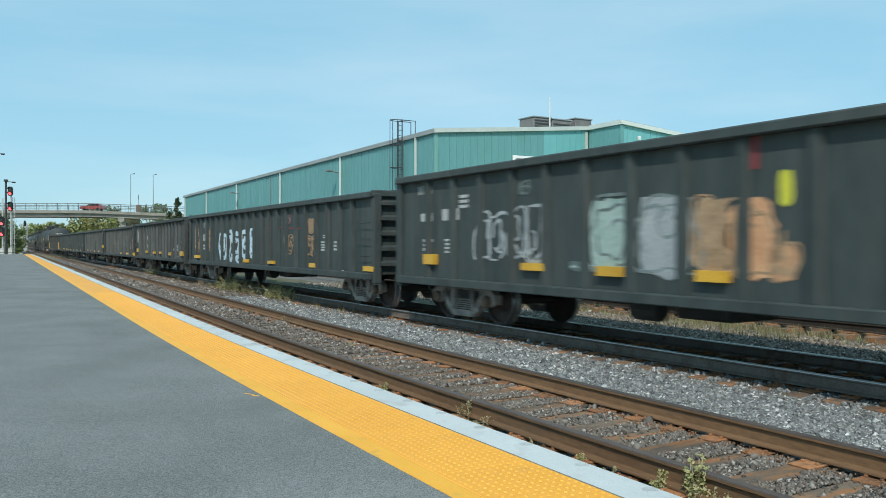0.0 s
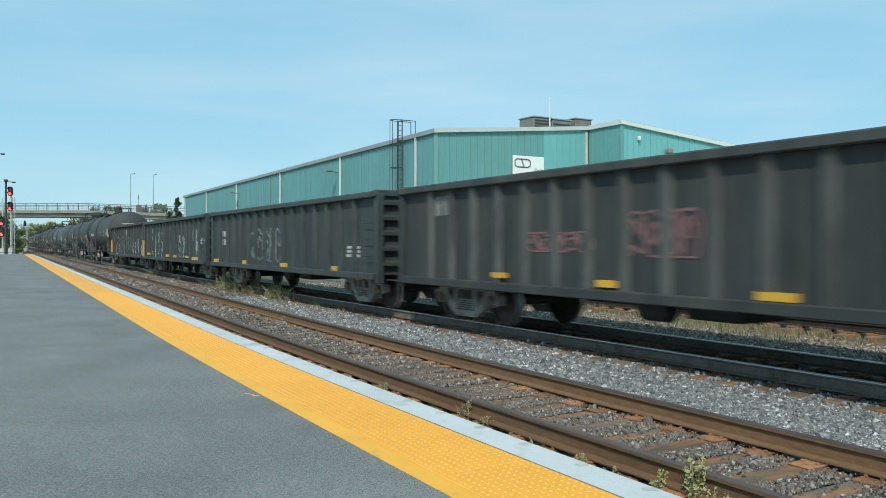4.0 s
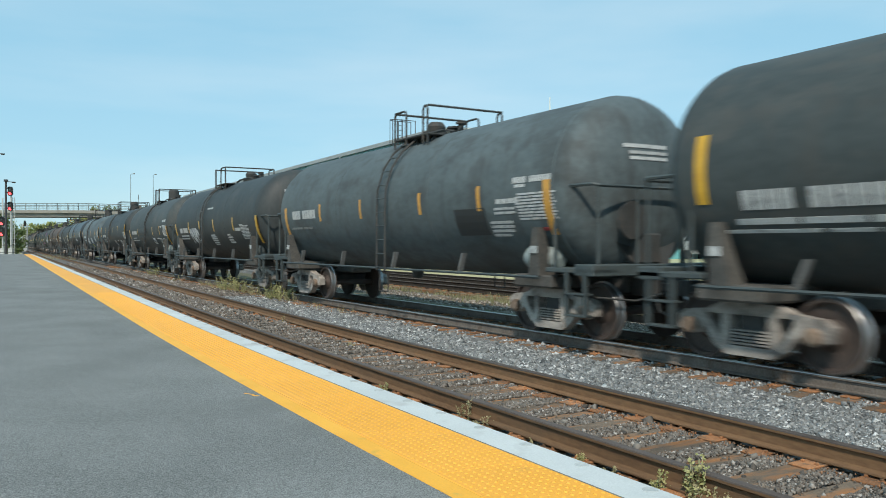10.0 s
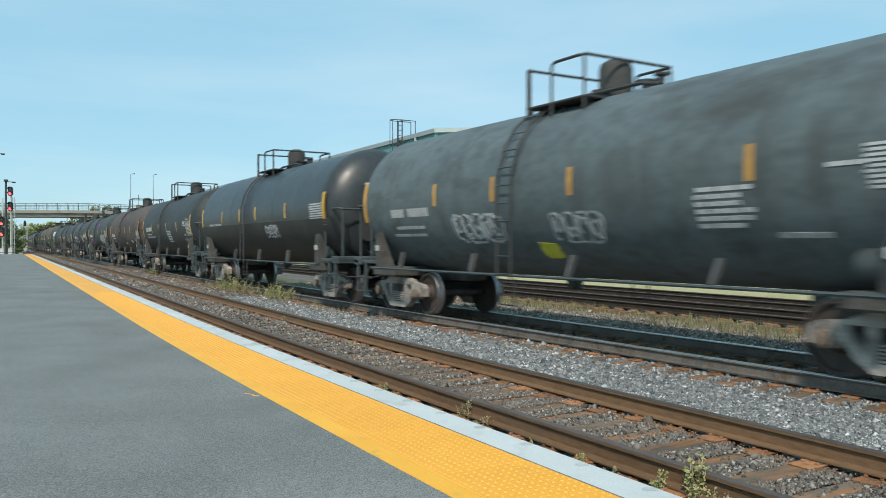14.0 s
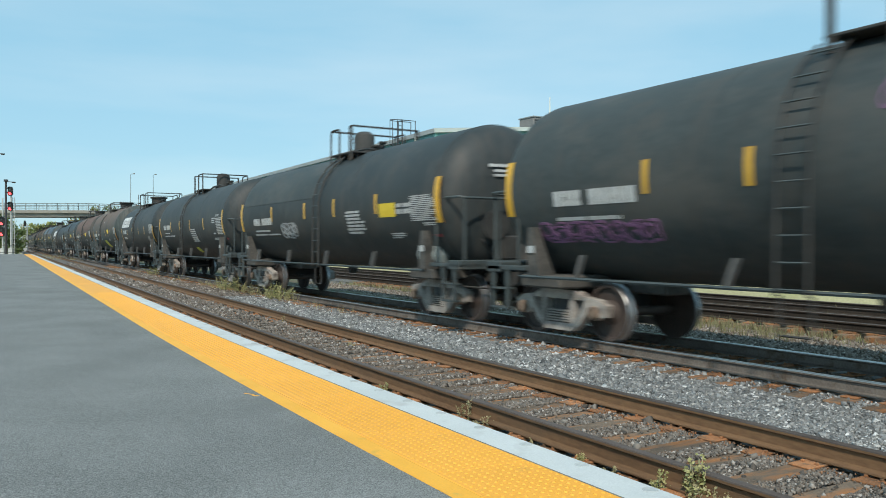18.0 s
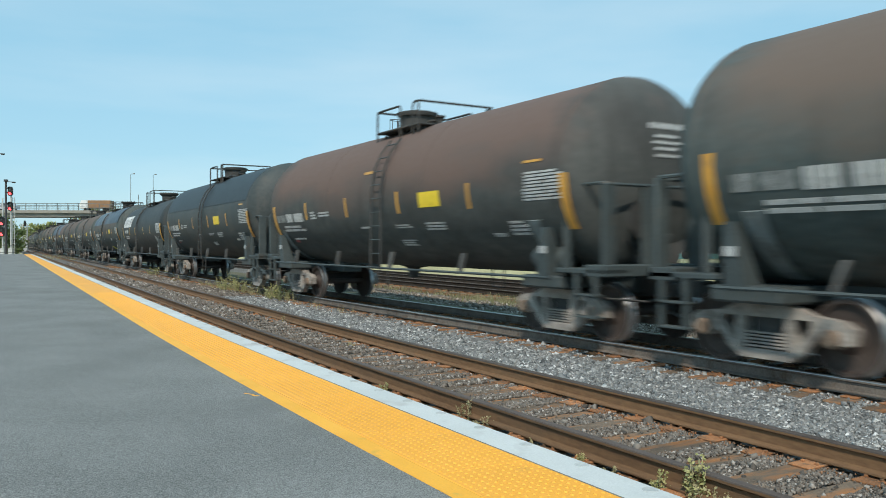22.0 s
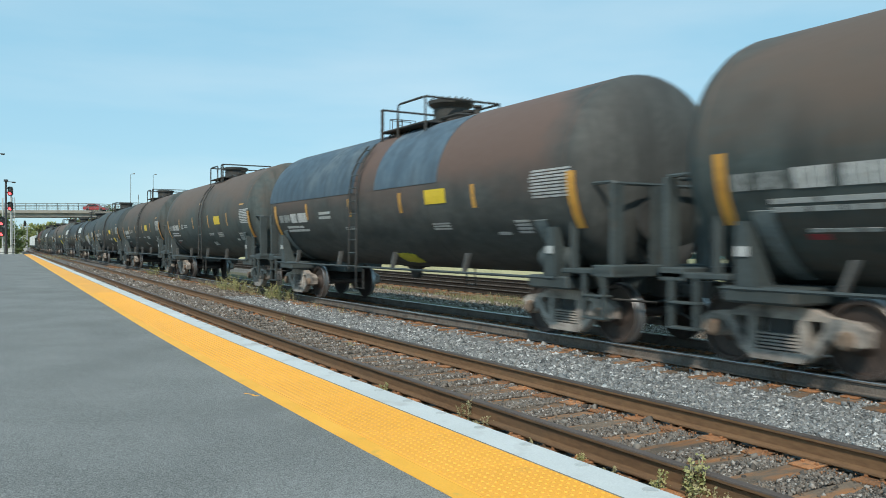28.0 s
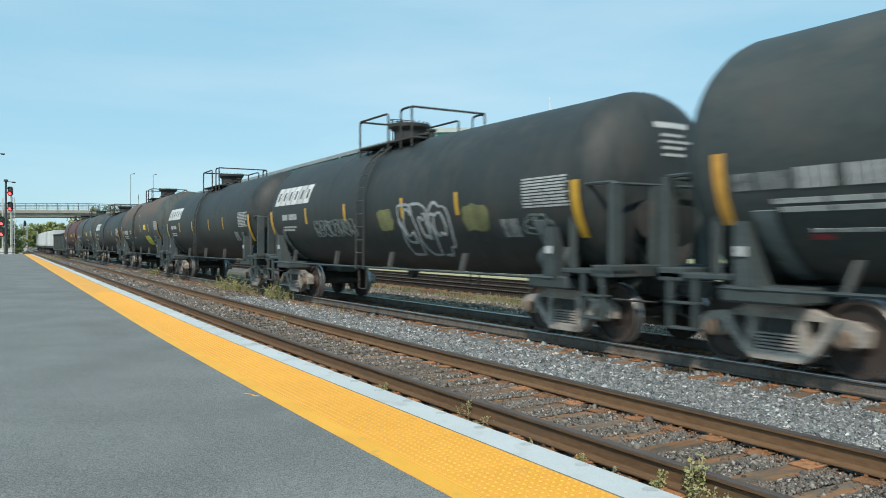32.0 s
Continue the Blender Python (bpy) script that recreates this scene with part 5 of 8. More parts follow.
# railing, manway, ladder and reflector places along each car, measured from its middle
FIT = {
    0: dict(rail=(-0.92, -0.85, -0.16, 0.72), top=4.51, man=("cyl", 0.38), lad=-0.54, strips=(-0.431, -0.171, 0.201, 0.487), band=(2.11, 2.56), ends=(1.87, 2.74)),
    1: dict(rail=(-1.22, -1.15, -0.45, 0.72), top=4.58, man=("cap", 0.25), lad=-1.14, strips=(-0.475, -0.225, 0.080, 0.473), band=(1.99, 2.41), ends=(1.55, 2.40)),
    2: dict(rail=(-0.12, 0.36, 1.06, 1.27), top=4.56, man=("cyl", -0.06), lad=0.58, strips=(-0.415, -0.052, 0.241, 0.501), band=(2.27, 2.64), ends=(2.02, 2.88), tips=(1.6, 1.16)),
    3: dict(rail=(-0.15, 0.39, 1.15, 1.34), top=4.50, man=("low", 0.07), lad=0.44, strips=(-0.440, -0.113, 0.262, 0.548), band=(2.12, 2.56), ends=(1.68, 2.55), tips=(1.68, 1.45)),
    4: dict(rail=(-1.12, -1.06, -0.29, 0.40), top=4.52, man=("low", 0.55), lad=-0.79, strips=(-0.485, -0.219, 0.093, 0.466), band=(2.01, 2.46), ends=(1.57, 2.44)),
    5: dict(rail=(-0.22, 0.34, 1.00, 1.13), top=4.54, man=("cyl", -0.01), lad=0.43, strips=(-0.403, 0.296, 0.580), band=(2.00, 2.43), ends=(1.55, 2.41)),
    6: dict(rail=(-0.92, -0.86, -0.25, 0.60), top=4.58, man=("cyl", 0.19), lad=-0.69, strips=(-0.453, -0.191, 0.105, 0.403), band=(2.34, 2.78), ends=(2.09, 2.83)),
    7: dict(rail=(-0.93, -0.87, -0.28, 0.54), top=4.56, man=("cyl", 0.23), lad=-0.73, strips=(-0.424, -0.162, 0.111, 0.537), band=(2.27, 2.70), ends=(2.02, 2.91)),
    8: dict(rail=(-1.03, -0.97, -0.26, 0.63), top=4.58, man=("cyl", 0.11), lad=-0.54, strips=(-0.453, -0.158, 0.078, 0.457), band=(2.28, 2.71), ends=(2.03, 2.87)),
    10: dict(rail=(-1.03, -0.98, -0.39, 0.40), top=4.53, man=("cyl", 0.10), lad=-0.78, strips=(-0.438, -0.194, 0.113, 0.418), band=(2.21, 2.65), ends=(1.99, 2.88)),
    11: dict(rail=(-1.01, -0.95, -0.27, 0.42), top=4.54, man=("cyl", 0.09), lad=-1.00, strips=(-0.431, -0.214, 0.078, 0.431), band=(2.21, 2.67), ends=(1.99, 2.90)),
    12: dict(rail=(-0.09, 0.48, 1.12, 1.27), top=4.56, man=("cyl", -0.05), lad=0.43, strips=(-0.442, -0.084, 0.182, 0.495), band=(2.21, 2.65), ends=(1.95, 2.85)),
    13: dict(rail=(-0.91, -0.84, -0.15, 0.64), top=4.55, man=("cyl", 0.29), lad=-0.58, strips=(-0.462, -0.198, 0.084, 0.417), band=(2.11, 2.55), ends=(1.88, 2.78), tips=(1.22, 1.38)),
    14: dict(rail=(-1.61, -0.17, 0.49, 1.29), top=4.56, man=("box", -0.85), lad=-0.10, strips=(-0.438, -0.164, 0.188, 0.471), band=(2.08, 2.52), ends=(1.65, 2.51), tips=(1.6, 1.16)),
    15: dict(rail=(-0.77, -0.71, 0.05, 1.31), top=4.70, man=("flare", 0.78), lad=-0.76, strips=(-0.496, -0.153, 0.170, 0.519), band=(2.18, 2.60), ends=(1.77, 2.63)),
    16: dict(rail=(-0.85, 0.31, 0.89, 1.14), top=4.66, man=("box", -0.64), lad=0.58, strips=(-0.489, -0.161, 0.172, 0.518), band=(2.17, 2.63), ends=(1.76, 2.61)),
    18: dict(rail=(-0.86, -0.40, 0.35, 1.82), top=4.57, man=("flare", 0.97), lad=-0.34, strips=(-0.486, -0.212, 0.178, 0.456), band=(2.09, 2.52), ends=(1.67, 2.58)),
    26: dict(rail=(-1.82, -0.28, 0.34, 0.86), top=4.57, man=("flare", -1.02), lad=-0.43, strips=(-0.506, -0.190, 0.175, 0.443), band=(2.07, 2.50), ends=(1.63, 2.50)),
}

# stencils and small spray: kind and rows, start and end as shares of the half length, low and high
STENCILS = {
    0: [('N1', -0.681, -0.455, 2.21, 2.40), ('n1', -0.668, -0.480, 1.85, 1.92), ('t5', 0.014, 0.113, 1.38, 1.74), ('t4', 0.512, 0.594, 1.50, 1.79), ('T9', 0.733, 0.885, 1.98, 2.51), ('N1', 0.728, 0.848, 2.57, 2.66), ('t2', 0.653, 0.729, 2.23, 2.43)],
    1: [('D1', -0.726, -0.501, 2.03, 2.20), ('d2', -0.759, -0.538, 1.73, 1.91), ('t3', 0.106, 0.171, 2.79, 3.04), ('t7', 0.063, 0.185, 1.42, 2.16), ('t3', 0.282, 0.388, 1.68, 1.85), ('T9', 0.677, 0.820, 1.85, 2.38), ('t1', 0.617, 0.674, 2.22, 2.29), ('r', 0.756, 0.779, 1.80, 1.85)],
    2: [('N1', -0.715, -0.461, 1.93, 2.16), ('n1', -0.731, -0.482, 1.76, 1.83), ('n1', -0.766, -0.415, 1.66, 1.70), ('t3', -0.070, -0.032, 1.84, 2.01), ('k', 0.236, 0.347, 1.78, 2.11), ('t2', 0.342, 0.453, 1.88, 1.99), ('t3', 0.228, 0.302, 1.58, 1.74), ('t5', 0.531, 0.615, 1.68, 1.85), ('T4', 0.665, 0.741, 1.60, 1.81), ('t1', 0.779, 0.822, 1.85, 1.91), ('r', 0.741, 0.776, 1.54, 1.61), ('T9', 0.741, 0.876, 2.17, 2.61)],
    3: [('N1', -0.708, -0.483, 2.21, 2.44), ('d1', -0.735, -0.520, 1.94, 1.99), ('k', 0.433, 0.568, 1.69, 2.17), ('T9', 0.695, 0.835, 1.92, 2.38), ('N1', 0.686, 0.822, 2.54, 2.64), ('t1', 0.694, 0.735, 2.47, 2.52), ('t1', 0.619, 0.702, 2.22, 2.30), ('t2', 0.609, 0.690, 2.03, 2.17), ('t4', 0.582, 0.670, 1.65, 1.94), ('r', 0.768, 0.796, 1.75, 1.80)],
    4: [('N1', -0.735, -0.522, 2.01, 2.22), ('n1', -0.736, -0.529, 1.86, 1.91), ('n1', -0.757, -0.537, 1.74, 1.79), ('pale', -0.463, -0.277, 1.59, 2.17), ('t1', -0.051, 0.067, 2.88, 2.94), ('t6', -0.007, 0.102, 1.49, 1.91), ('t4', 0.322, 0.400, 1.55, 1.91), ('t1', 0.489, 0.578, 1.99, 2.09), ('t2', 0.574, 0.632, 2.13, 2.21), ('T10', 0.590, 0.712, 1.70, 2.17)],
    5: [('N1', -0.703, -0.464, 2.11, 2.31), ('n1', -0.711, -0.533, 1.87, 1.91), ('n1', -0.747, -0.447, 1.72, 1.77), ('k', -0.417, 0.030, 2.04, 2.41), ('k', 0.438, 0.510, 2.04, 2.40), ('t5', 0.238, 0.335, 1.53, 1.87), ('t1', 0.428, 0.511, 1.79, 1.85), ('t4', 0.513, 0.621, 1.60, 1.83), ('t5', 0.637, 0.709, 1.57, 1.84), ('t1', 0.611, 0.701, 2.36, 2.43), ('N1', 0.702, 0.827, 2.62, 2.73), ('T10', 0.709, 0.838, 1.92, 2.47), ('r', 0.802, 0.840, 1.51, 1.57)],
    6: [('N1', -0.710, -0.476, 2.04, 2.23), ('n1', -0.688, -0.497, 1.82, 1.87), ('n1', -0.727, -0.440, 1.68, 1.72), ('D1', -0.403, -0.274, 1.65, 2.03), ('t5', 0.073, 0.179, 1.43, 1.80), ('t1', 0.279, 0.370, 1.73, 1.79), ('t5', 0.442, 0.559, 1.55, 1.81), ('T4', 0.644, 0.723, 1.55, 1.80), ('T9', 0.739, 0.885, 1.88, 2.33)],
    7: [('N1', -0.673, -0.462, 2.09, 2.26), ('n1', -0.657, -0.493, 1.84, 1.90), ('n1', -0.696, -0.462, 1.69, 1.74), ('pale', -0.346, -0.147, 1.56, 2.07), ('pale', 0.039, 0.186, 1.56, 2.01), ('l', -0.038, 0.023, 1.29, 1.56), ('t6', 0.424, 0.539, 1.71, 2.25), ('t1', 0.662, 0.725, 2.35, 2.40), ('T9', 0.720, 0.842, 2.08, 2.57), ('t2', 0.754, 0.828, 1.91, 2.00), ('t1', 0.569, 0.655, 1.60, 1.66), ('r', 0.835, 0.859, 1.64, 1.68)],
    8: [('N1', -0.700, -0.471, 2.08, 2.27), ('n1', -0.644, -0.495, 1.90, 1.97), ('n1', -0.682, -0.457, 1.79, 1.84), ('pale', 0.189, 0.340, 1.74, 2.10), ('t7', 0.337, 0.442, 1.61, 2.13), ('t5', 0.613, 0.709, 1.55, 1.84), ('T9', 0.715, 0.856, 2.05, 2.61), ('r', 0.834, 0.854, 1.53, 1.57)],
    10: [('N1', -0.728, -0.641, 2.04, 2.23), ('N1', -0.615, -0.544, 2.05, 2.21), ('n1', -0.711, -0.563, 1.90, 1.94), ('n1', -0.711, -0.518, 1.72, 1.76), ('t2', -0.194, -0.113, 2.89, 2.98), ('t3', -0.026, 0.073, 1.52, 1.64), ('t3', 0.358, 0.425, 1.60, 1.79), ('T4', 0.576, 0.672, 1.59, 1.88), ('T10', 0.702, 0.846, 1.83, 2.34)],
    11: [('N1', -0.687, -0.454, 2.11, 2.34), ('n1', -0.686, -0.491, 1.89, 1.94), ('purple', -0.750, -0.418, 1.56, 1.86), ('purple', -0.011, 0.143, 2.86, 3.32), ('pale', 0.249, 0.427, 1.58, 2.20), ('pale', 0.432, 0.602, 1.61, 2.22), ('ghost', 0.371, 0.479, 1.10, 1.34), ('T9', 0.644, 0.785, 2.04, 2.54), ('t1', 0.666, 0.714, 1.90, 1.96), ('t5', 0.650, 0.734, 1.55, 1.81), ('l', -0.015, 0.062, 1.23, 1.46)],
    12: [('N1', -0.675, -0.444, 2.11, 2.32), ('n1', -0.671, -0.484, 1.91, 1.96), ('n1', -0.687, -0.370, 1.80, 1.84), ('pale', -0.344, -0.190, 1.71, 2.13), ('t7', 0.270, 0.401, 1.76, 2.33), ('p', 0.514, 0.614, 2.12, 2.42), ('N1', 0.623, 0.710, 2.31, 2.39), ('N1', 0.621, 0.707, 2.17, 2.27), ('T14', 0.705, 0.836, 2.00, 2.53), ('t2', 0.764, 0.826, 1.90, 1.97), ('t3', 0.556, 0.638, 1.65, 1.78), ('r', 0.796, 0.834, 1.68, 1.73)],
    13: [('N1', -0.697, -0.486, 2.21, 2.42), ('n1', -0.665, -0.505, 2.02, 2.06), ('n1', -0.699, -0.383, 1.88, 1.93), ('t7', 0.081, 0.207, 1.62, 2.18), ('l', -0.010, 0.070, 1.18, 1.39), ('t3', 0.604, 0.680, 2.31, 2.54), ('t2', 0.679, 0.749, 2.56, 2.64), ('t1', 0.610, 0.651, 1.91, 1.96), ('t2', 0.584, 0.680, 1.68, 1.78), ('T11', 0.689, 0.814, 1.89, 2.52), ('r', 0.823, 0.853, 1.70, 1.76)],
    14: [('L', -0.774, -0.301, 2.59, 3.22), ('N1', -0.684, -0.498, 2.18, 2.41), ('T2', -0.672, -0.518, 1.84, 2.00), ('T9', 0.677, 0.829, 2.10, 2.60), ('D1', 0.578, 0.651, 1.71, 1.98), ('h', 0.696, 0.774, 1.37, 1.73)],
    15: [('D1', -0.77, -0.665, 2.14, 2.35), ('N1', -0.654, -0.505, 2.12, 2.37), ('T2', -0.72, -0.515, 1.86, 2.05), ('t2', -0.398, -0.303, 2.15, 2.37), ('p', 0.302, 0.398, 2.31, 2.59), ('k', 0.310, 0.396, 2.09, 2.25), ('t2', -0.212, -0.142, 1.87, 1.95), ('t2', 0.048, 0.103, 3.13, 3.20), ('t3', 0.312, 0.392, 1.80, 1.95), ('t1', 0.578, 0.621, 1.69, 1.74), ('T4', 0.654, 0.713, 1.70, 1.94), ('l', -0.043, 0.130, 1.29, 1.85), ('T9', 0.729, 0.854, 2.25, 2.71)],
    16: [('D1', -0.784, -0.695, 2.15, 2.35), ('N1', -0.683, -0.526, 2.14, 2.37), ('T2', -0.726, -0.530, 1.87, 2.06), ('t1', -0.68, -0.57, 1.66, 1.70), ('r', -0.684, -0.652, 1.58, 1.64), ('t3', -0.454, -0.410, 2.17, 2.39), ('t2', -0.383, -0.299, 2.22, 2.36), ('O', -0.043, 0.016, 3.11, 3.17), ('p', 0.288, 0.388, 2.26, 2.56), ('t2', 0.130, 0.222, 1.86, 1.95), ('t3', 0.294, 0.387, 1.80, 1.97), ('t3', 0.124, 0.201, 1.49, 1.63), ('t1', -0.083, -0.027, 1.89, 1.93), ('t1', 0.578, 0.621, 1.66, 1.72), ('T4', 0.650, 0.712, 1.67, 1.93), ('O', 0.727, 0.784, 2.84, 2.88), ('T9', 0.726, 0.858, 2.22, 2.70)],
    18: [('L', -0.811, -0.375, 2.58, 3.25), ('N1', -0.730, -0.564, 2.21, 2.40), ('T2', -0.727, -0.563, 1.85, 2.04), ('T12', 0.697, 0.832, 2.10, 2.61), ('D1', 0.604, 0.668, 1.65, 1.96), ('t2', -0.217, -0.193, 1.77, 1.90)],
    26: [('L', -0.81, -0.46, 2.64, 3.14), ('N1', -0.735, -0.592, 2.21, 2.37), ('T2', -0.741, -0.610, 1.89, 2.05), ('ghost', -0.442, -0.134, 1.73, 2.13), ('o', 0.029, 0.113, 1.81, 2.30), ('o', 0.462, 0.563, 1.76, 2.27), ('pale', 0.145, 0.385, 1.31, 2.35), ('T10', 0.695, 0.837, 2.11, 2.61), ('D1', 0.604, 0.665, 1.65, 1.96), ('ghost', 0.689, 0.771, 1.69, 2.01)],
}

# cars of one build share their fittings and stencils
LIKE = {9: 13, 17: 16, 19: 15, 20: 16, 21: 16, 22: 15, 23: 16, 24: 16, 25: 16, 27: 26, 28: 15, 29: 26, 30: 16, 31: 15}
NO_SPRAY = ("l", "o", "pale", "ghost", "k")

TANK_FAR_RED = surface("dull_red_tank_paint", (0.062, 0.024, 0.023), (0.10, 0.036, 0.033), 0.6, 0.7, 9, 0.04)
B, G, D, W, R = TANK_BLACK, TANK_GREY, TANK_DARK, TANK_BROWN, TANK_RED
Q_TANKS = [128.22, 143.48, 158.5, 173.75, 188.8, 203.8, 219, 234.1, 249.2, 264.4, 279.5, 294.5, 309.75, 325.08, 340.18, 355.2, 371.55,
           387.46, 403.5, 419.9, 436.2, 452.3, 468.27, 484.25, 500.4, 516.55, 532.85, 549.1, 565.3, 581.5, 597.7, 613.9, 630.1]
TANKS = [
    (D, "short", "dark grey tank car with yellow reflective strips"),
    (B, "short", "black tank car with a darker lower half"),
    (D, "short", "dark grey tank car with patched paint and stencils"),
    (G, "short", "slate grey tank car, dusty and faded"),
    (B, "short", "black tank car with pale spray scribble"),
    (D, "short", "dark grey tank car with brown stained dome"),
    (B, "short", "black tank car with faded orange strips"),
    (G, "short", "slate grey tank car with pale spray splashes"),
    (TANK_GLOSS, "short", "glossy black tank car with a brown stained end"),
    (B, "short", "black tank car with white stencils"),
    (TANK_EARTH, "short", "brown weathered tank car with rusty wheels"),
    (D, "short", "dark green-grey tank car with pale graffiti"),
    (B, "short", "black tank car with a yellow sign on its flank"),
    (B, "short", "black tank car with clean white stencils"),
    (B, "short", "black tank car with a bold white logo"),
    (W, "long", "brown and black tank car with yellow placards"),
    (R, "long", "reddish brown tank car with a dark belly"),
    (D, "long", "dark tank car with a black upper half"),
    (B, "long", "black tank car with a white slanted logo"),
    (W, "long", "tank car with faded blue panels on top"),
    (W, "long", "brown dusty tank car with a yellow placard"),
    (W, "long", "grey-brown dusty tank car with a yellow placard"),
    (R, "long", "red-brown tank car with faded blue panels"),
    (W, "long", "brown-streaked dark tank car with a yellow placard"),
    (W, "long", "brown tank car with a dark underside"),
    (D, "long", "dark grey tank car with two yellow placards"),
    (B, "long", "black tank car with white logo and graffiti"),
    (B, "long", "black tank car with a white logo and pale scribble"),
    (W, "long", "brown tank car with a yellow spray mark"),
    (B, "long", "black tank car with a small white logo"),
    (D, "long", "dark grey tank car, far down the train"),
    (TANK_FAR_RED, "long", "dull red tank car far down the train"),
]
for i, (paint, kind, label) in enumerate(TANKS):
    big = 1.565 if i in (1, 8) else 1.53 if kind == "short" or paint is B else 1.63
    model = LIKE.get(i, i)
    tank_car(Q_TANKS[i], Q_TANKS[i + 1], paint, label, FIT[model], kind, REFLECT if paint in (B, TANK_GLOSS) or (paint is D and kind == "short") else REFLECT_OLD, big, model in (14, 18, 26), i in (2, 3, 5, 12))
    car, q0, q1, base = CARS[-1]
    stencils = STENCILS[model] if model == i else [m for m in STENCILS[model] if m[0] not in NO_SPRAY]
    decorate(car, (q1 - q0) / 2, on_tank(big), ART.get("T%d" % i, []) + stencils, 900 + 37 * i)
    half = (q1 - q0) / 2 - 0.64
    if kind == "long" or i == 14:
        head_bars(car, half, 0.68, big, [(-0.3, 0.45, 3.34, 0.09), (-0.2, 0.3, 3.2, 0.045), (-0.25, 0.5, 3.1, 0.04), (-0.2, 0.3, 3.0, 0.045), (-0.2, 0.3, 2.89, 0.045)])
    elif i % 3 == 1:
        head_bars(car, half, 0.68, big, [(-0.7, -0.1, 3.2, 0.08), (-0.6, -0.2, 3.06, 0.05), (-0.6, -0.05, 2.96, 0.05)])
    else:
        head_bars(car, half, 0.68, big, [(-0.6, 0.3, 3.05, 0.06), (-0.5, 0.3, 2.95, 0.05), (-0.5, 0.3, 2.86, 0.05)])

Q_GON = [-0.3, 15.3, 34.5, 49.85, 65.6, 81.35, 96.75, 112.55, 127.95]
GONS = [(GON_GREEN, 2.92, 14, "dark green gondola car covered in mint and orange graffiti"), (GON_GREEN, 2.71, 21, "long dark gondola car with blue and white graffiti"),
        (GON_GREY, 2.69, 15, "grey ribbed gondola car with small yellow reflectors"), (GON_GREY, 2.66, 17, "dark gondola car with tan and mint graffiti"),
        (GON_GREY, 2.69, 17, "dusty grey gondola car with faint tags"), (GON_GREEN, 2.71, 15, "dark gondola car with worn paint"),
        (GON_GREEN, 2.71, 15, "dark green gondola car with white graffiti"), (GON_GREY, 2.77, 13, "rusty brown gondola car with tall yellow strips")]
for i, (paint, top, ribs, label) in enumerate(GONS):
    gondola(Q_GON[i], Q_GON[i + 1], paint, label, top, ribs=ribs, trim=GON_RUST if i == 7 else None, rib_paint=GON_RIB if i in (2, 3, 4) else None)
    decorate(CARS[-1][0], (Q_GON[i + 1] - Q_GON[i]) / 2, on_side, ART.get("G%d" % i, ()), 300 + 41 * i)

# the cars that follow far behind
gondola(630.1, 645.7, GON_GREEN, "dark green gondola car, far down the train", 2.85, ribs=13)
BOX_WHITE = surface("white_container_paint", (0.44, 0.48, 0.50), (0.60, 0.63, 0.64), 0.55, 1, 20, 0.05)


def container_car(q0, q1):
    half = (q1 - q0) / 2
    car = tagged(new("container_car"), "flat car carrying a white shipping container", "flat car", group="train of freight cars")
    part("deck", Form().box(-half + 0.6, half - 0.6, -1.4, 1.4, 0.95, 1.2, 0.03), UNDER, car)
    box = part("container", Form().box(-half + 1.2, half - 1.2, -1.22, 1.22, 1.22, 3.5, 0.03), BOX_WHITE, car, "white ribbed container")
    for k in range(16):
        x = -half + 1.6 + k * (2 * half - 3.2) / 15
        part("container_rib", lambda: Form().box(-0.1, 0.1, -1.26, 1.26, 1.3, 3.42, 0.02), BOX_WHITE, box, key="crib", at=pose(x, 0, 0))
    for sgn in (-1, 1):
        coupler(car, half, sgn)
        truck_parts(car, sgn * (half - 2.3), "flat")
    CARS.append((car, q0, q1, half - 2.3))


container_car(645.7, 662.7)
container_car(662.7, 679.7)
container_car(679.7, 696.7)
container_car(696.7, 713.7)


# ---- platform details ----
def tactile_panel():
    return Form().box(-0.607, 0.607, Y_FLAT + 0.004, Y_OUT - 0.012, -0.03, 0.006, 0.003)


panel_mesh = tactile_panel().mesh("panel")
panel_mesh.materials.append(TACTILE)
for i in range(114):
    s = -8.52 + i * 1.22
    ob = new("panel", panel_mesh)
    ob.parent = warn
    ob.matrix_basis = Matrix.Translation(on_line(s, 0, Z_PLATFORM)) @ pose(0, 0, 0, 0, 0, -math.degrees(math.atan2(dev(s + 0.5) - dev(s - 0.5), 1.0)))


def dome_field():
    """The small truncated domes of the warning strip."""
    rows, step, v, f = 11, 0.061, [], []
    for i in range(int(28 / step)):
        s = -2.4 + i * step
        for j in range(rows):
            p = on_line(s, Y_FLAT + 0.04 + j * step, Z_PLATFORM + 0.006)
            k = len(v)
            for r, h in ((0.0125, 0.0), (0.007, 0.006)):
                v += [(p.x + r * math.cos(a), p.y + r * math.sin(a), p.z + h) for a in [math.pi / 3 * q for q in range(6)]]
            f += [(k + q, k + (q + 1) % 6, k + 6 + (q + 1) % 6, k + 6 + q) for q in range(6)] + [tuple(k + 6 + q for q in range(6))]
    return Form().add(v, f)


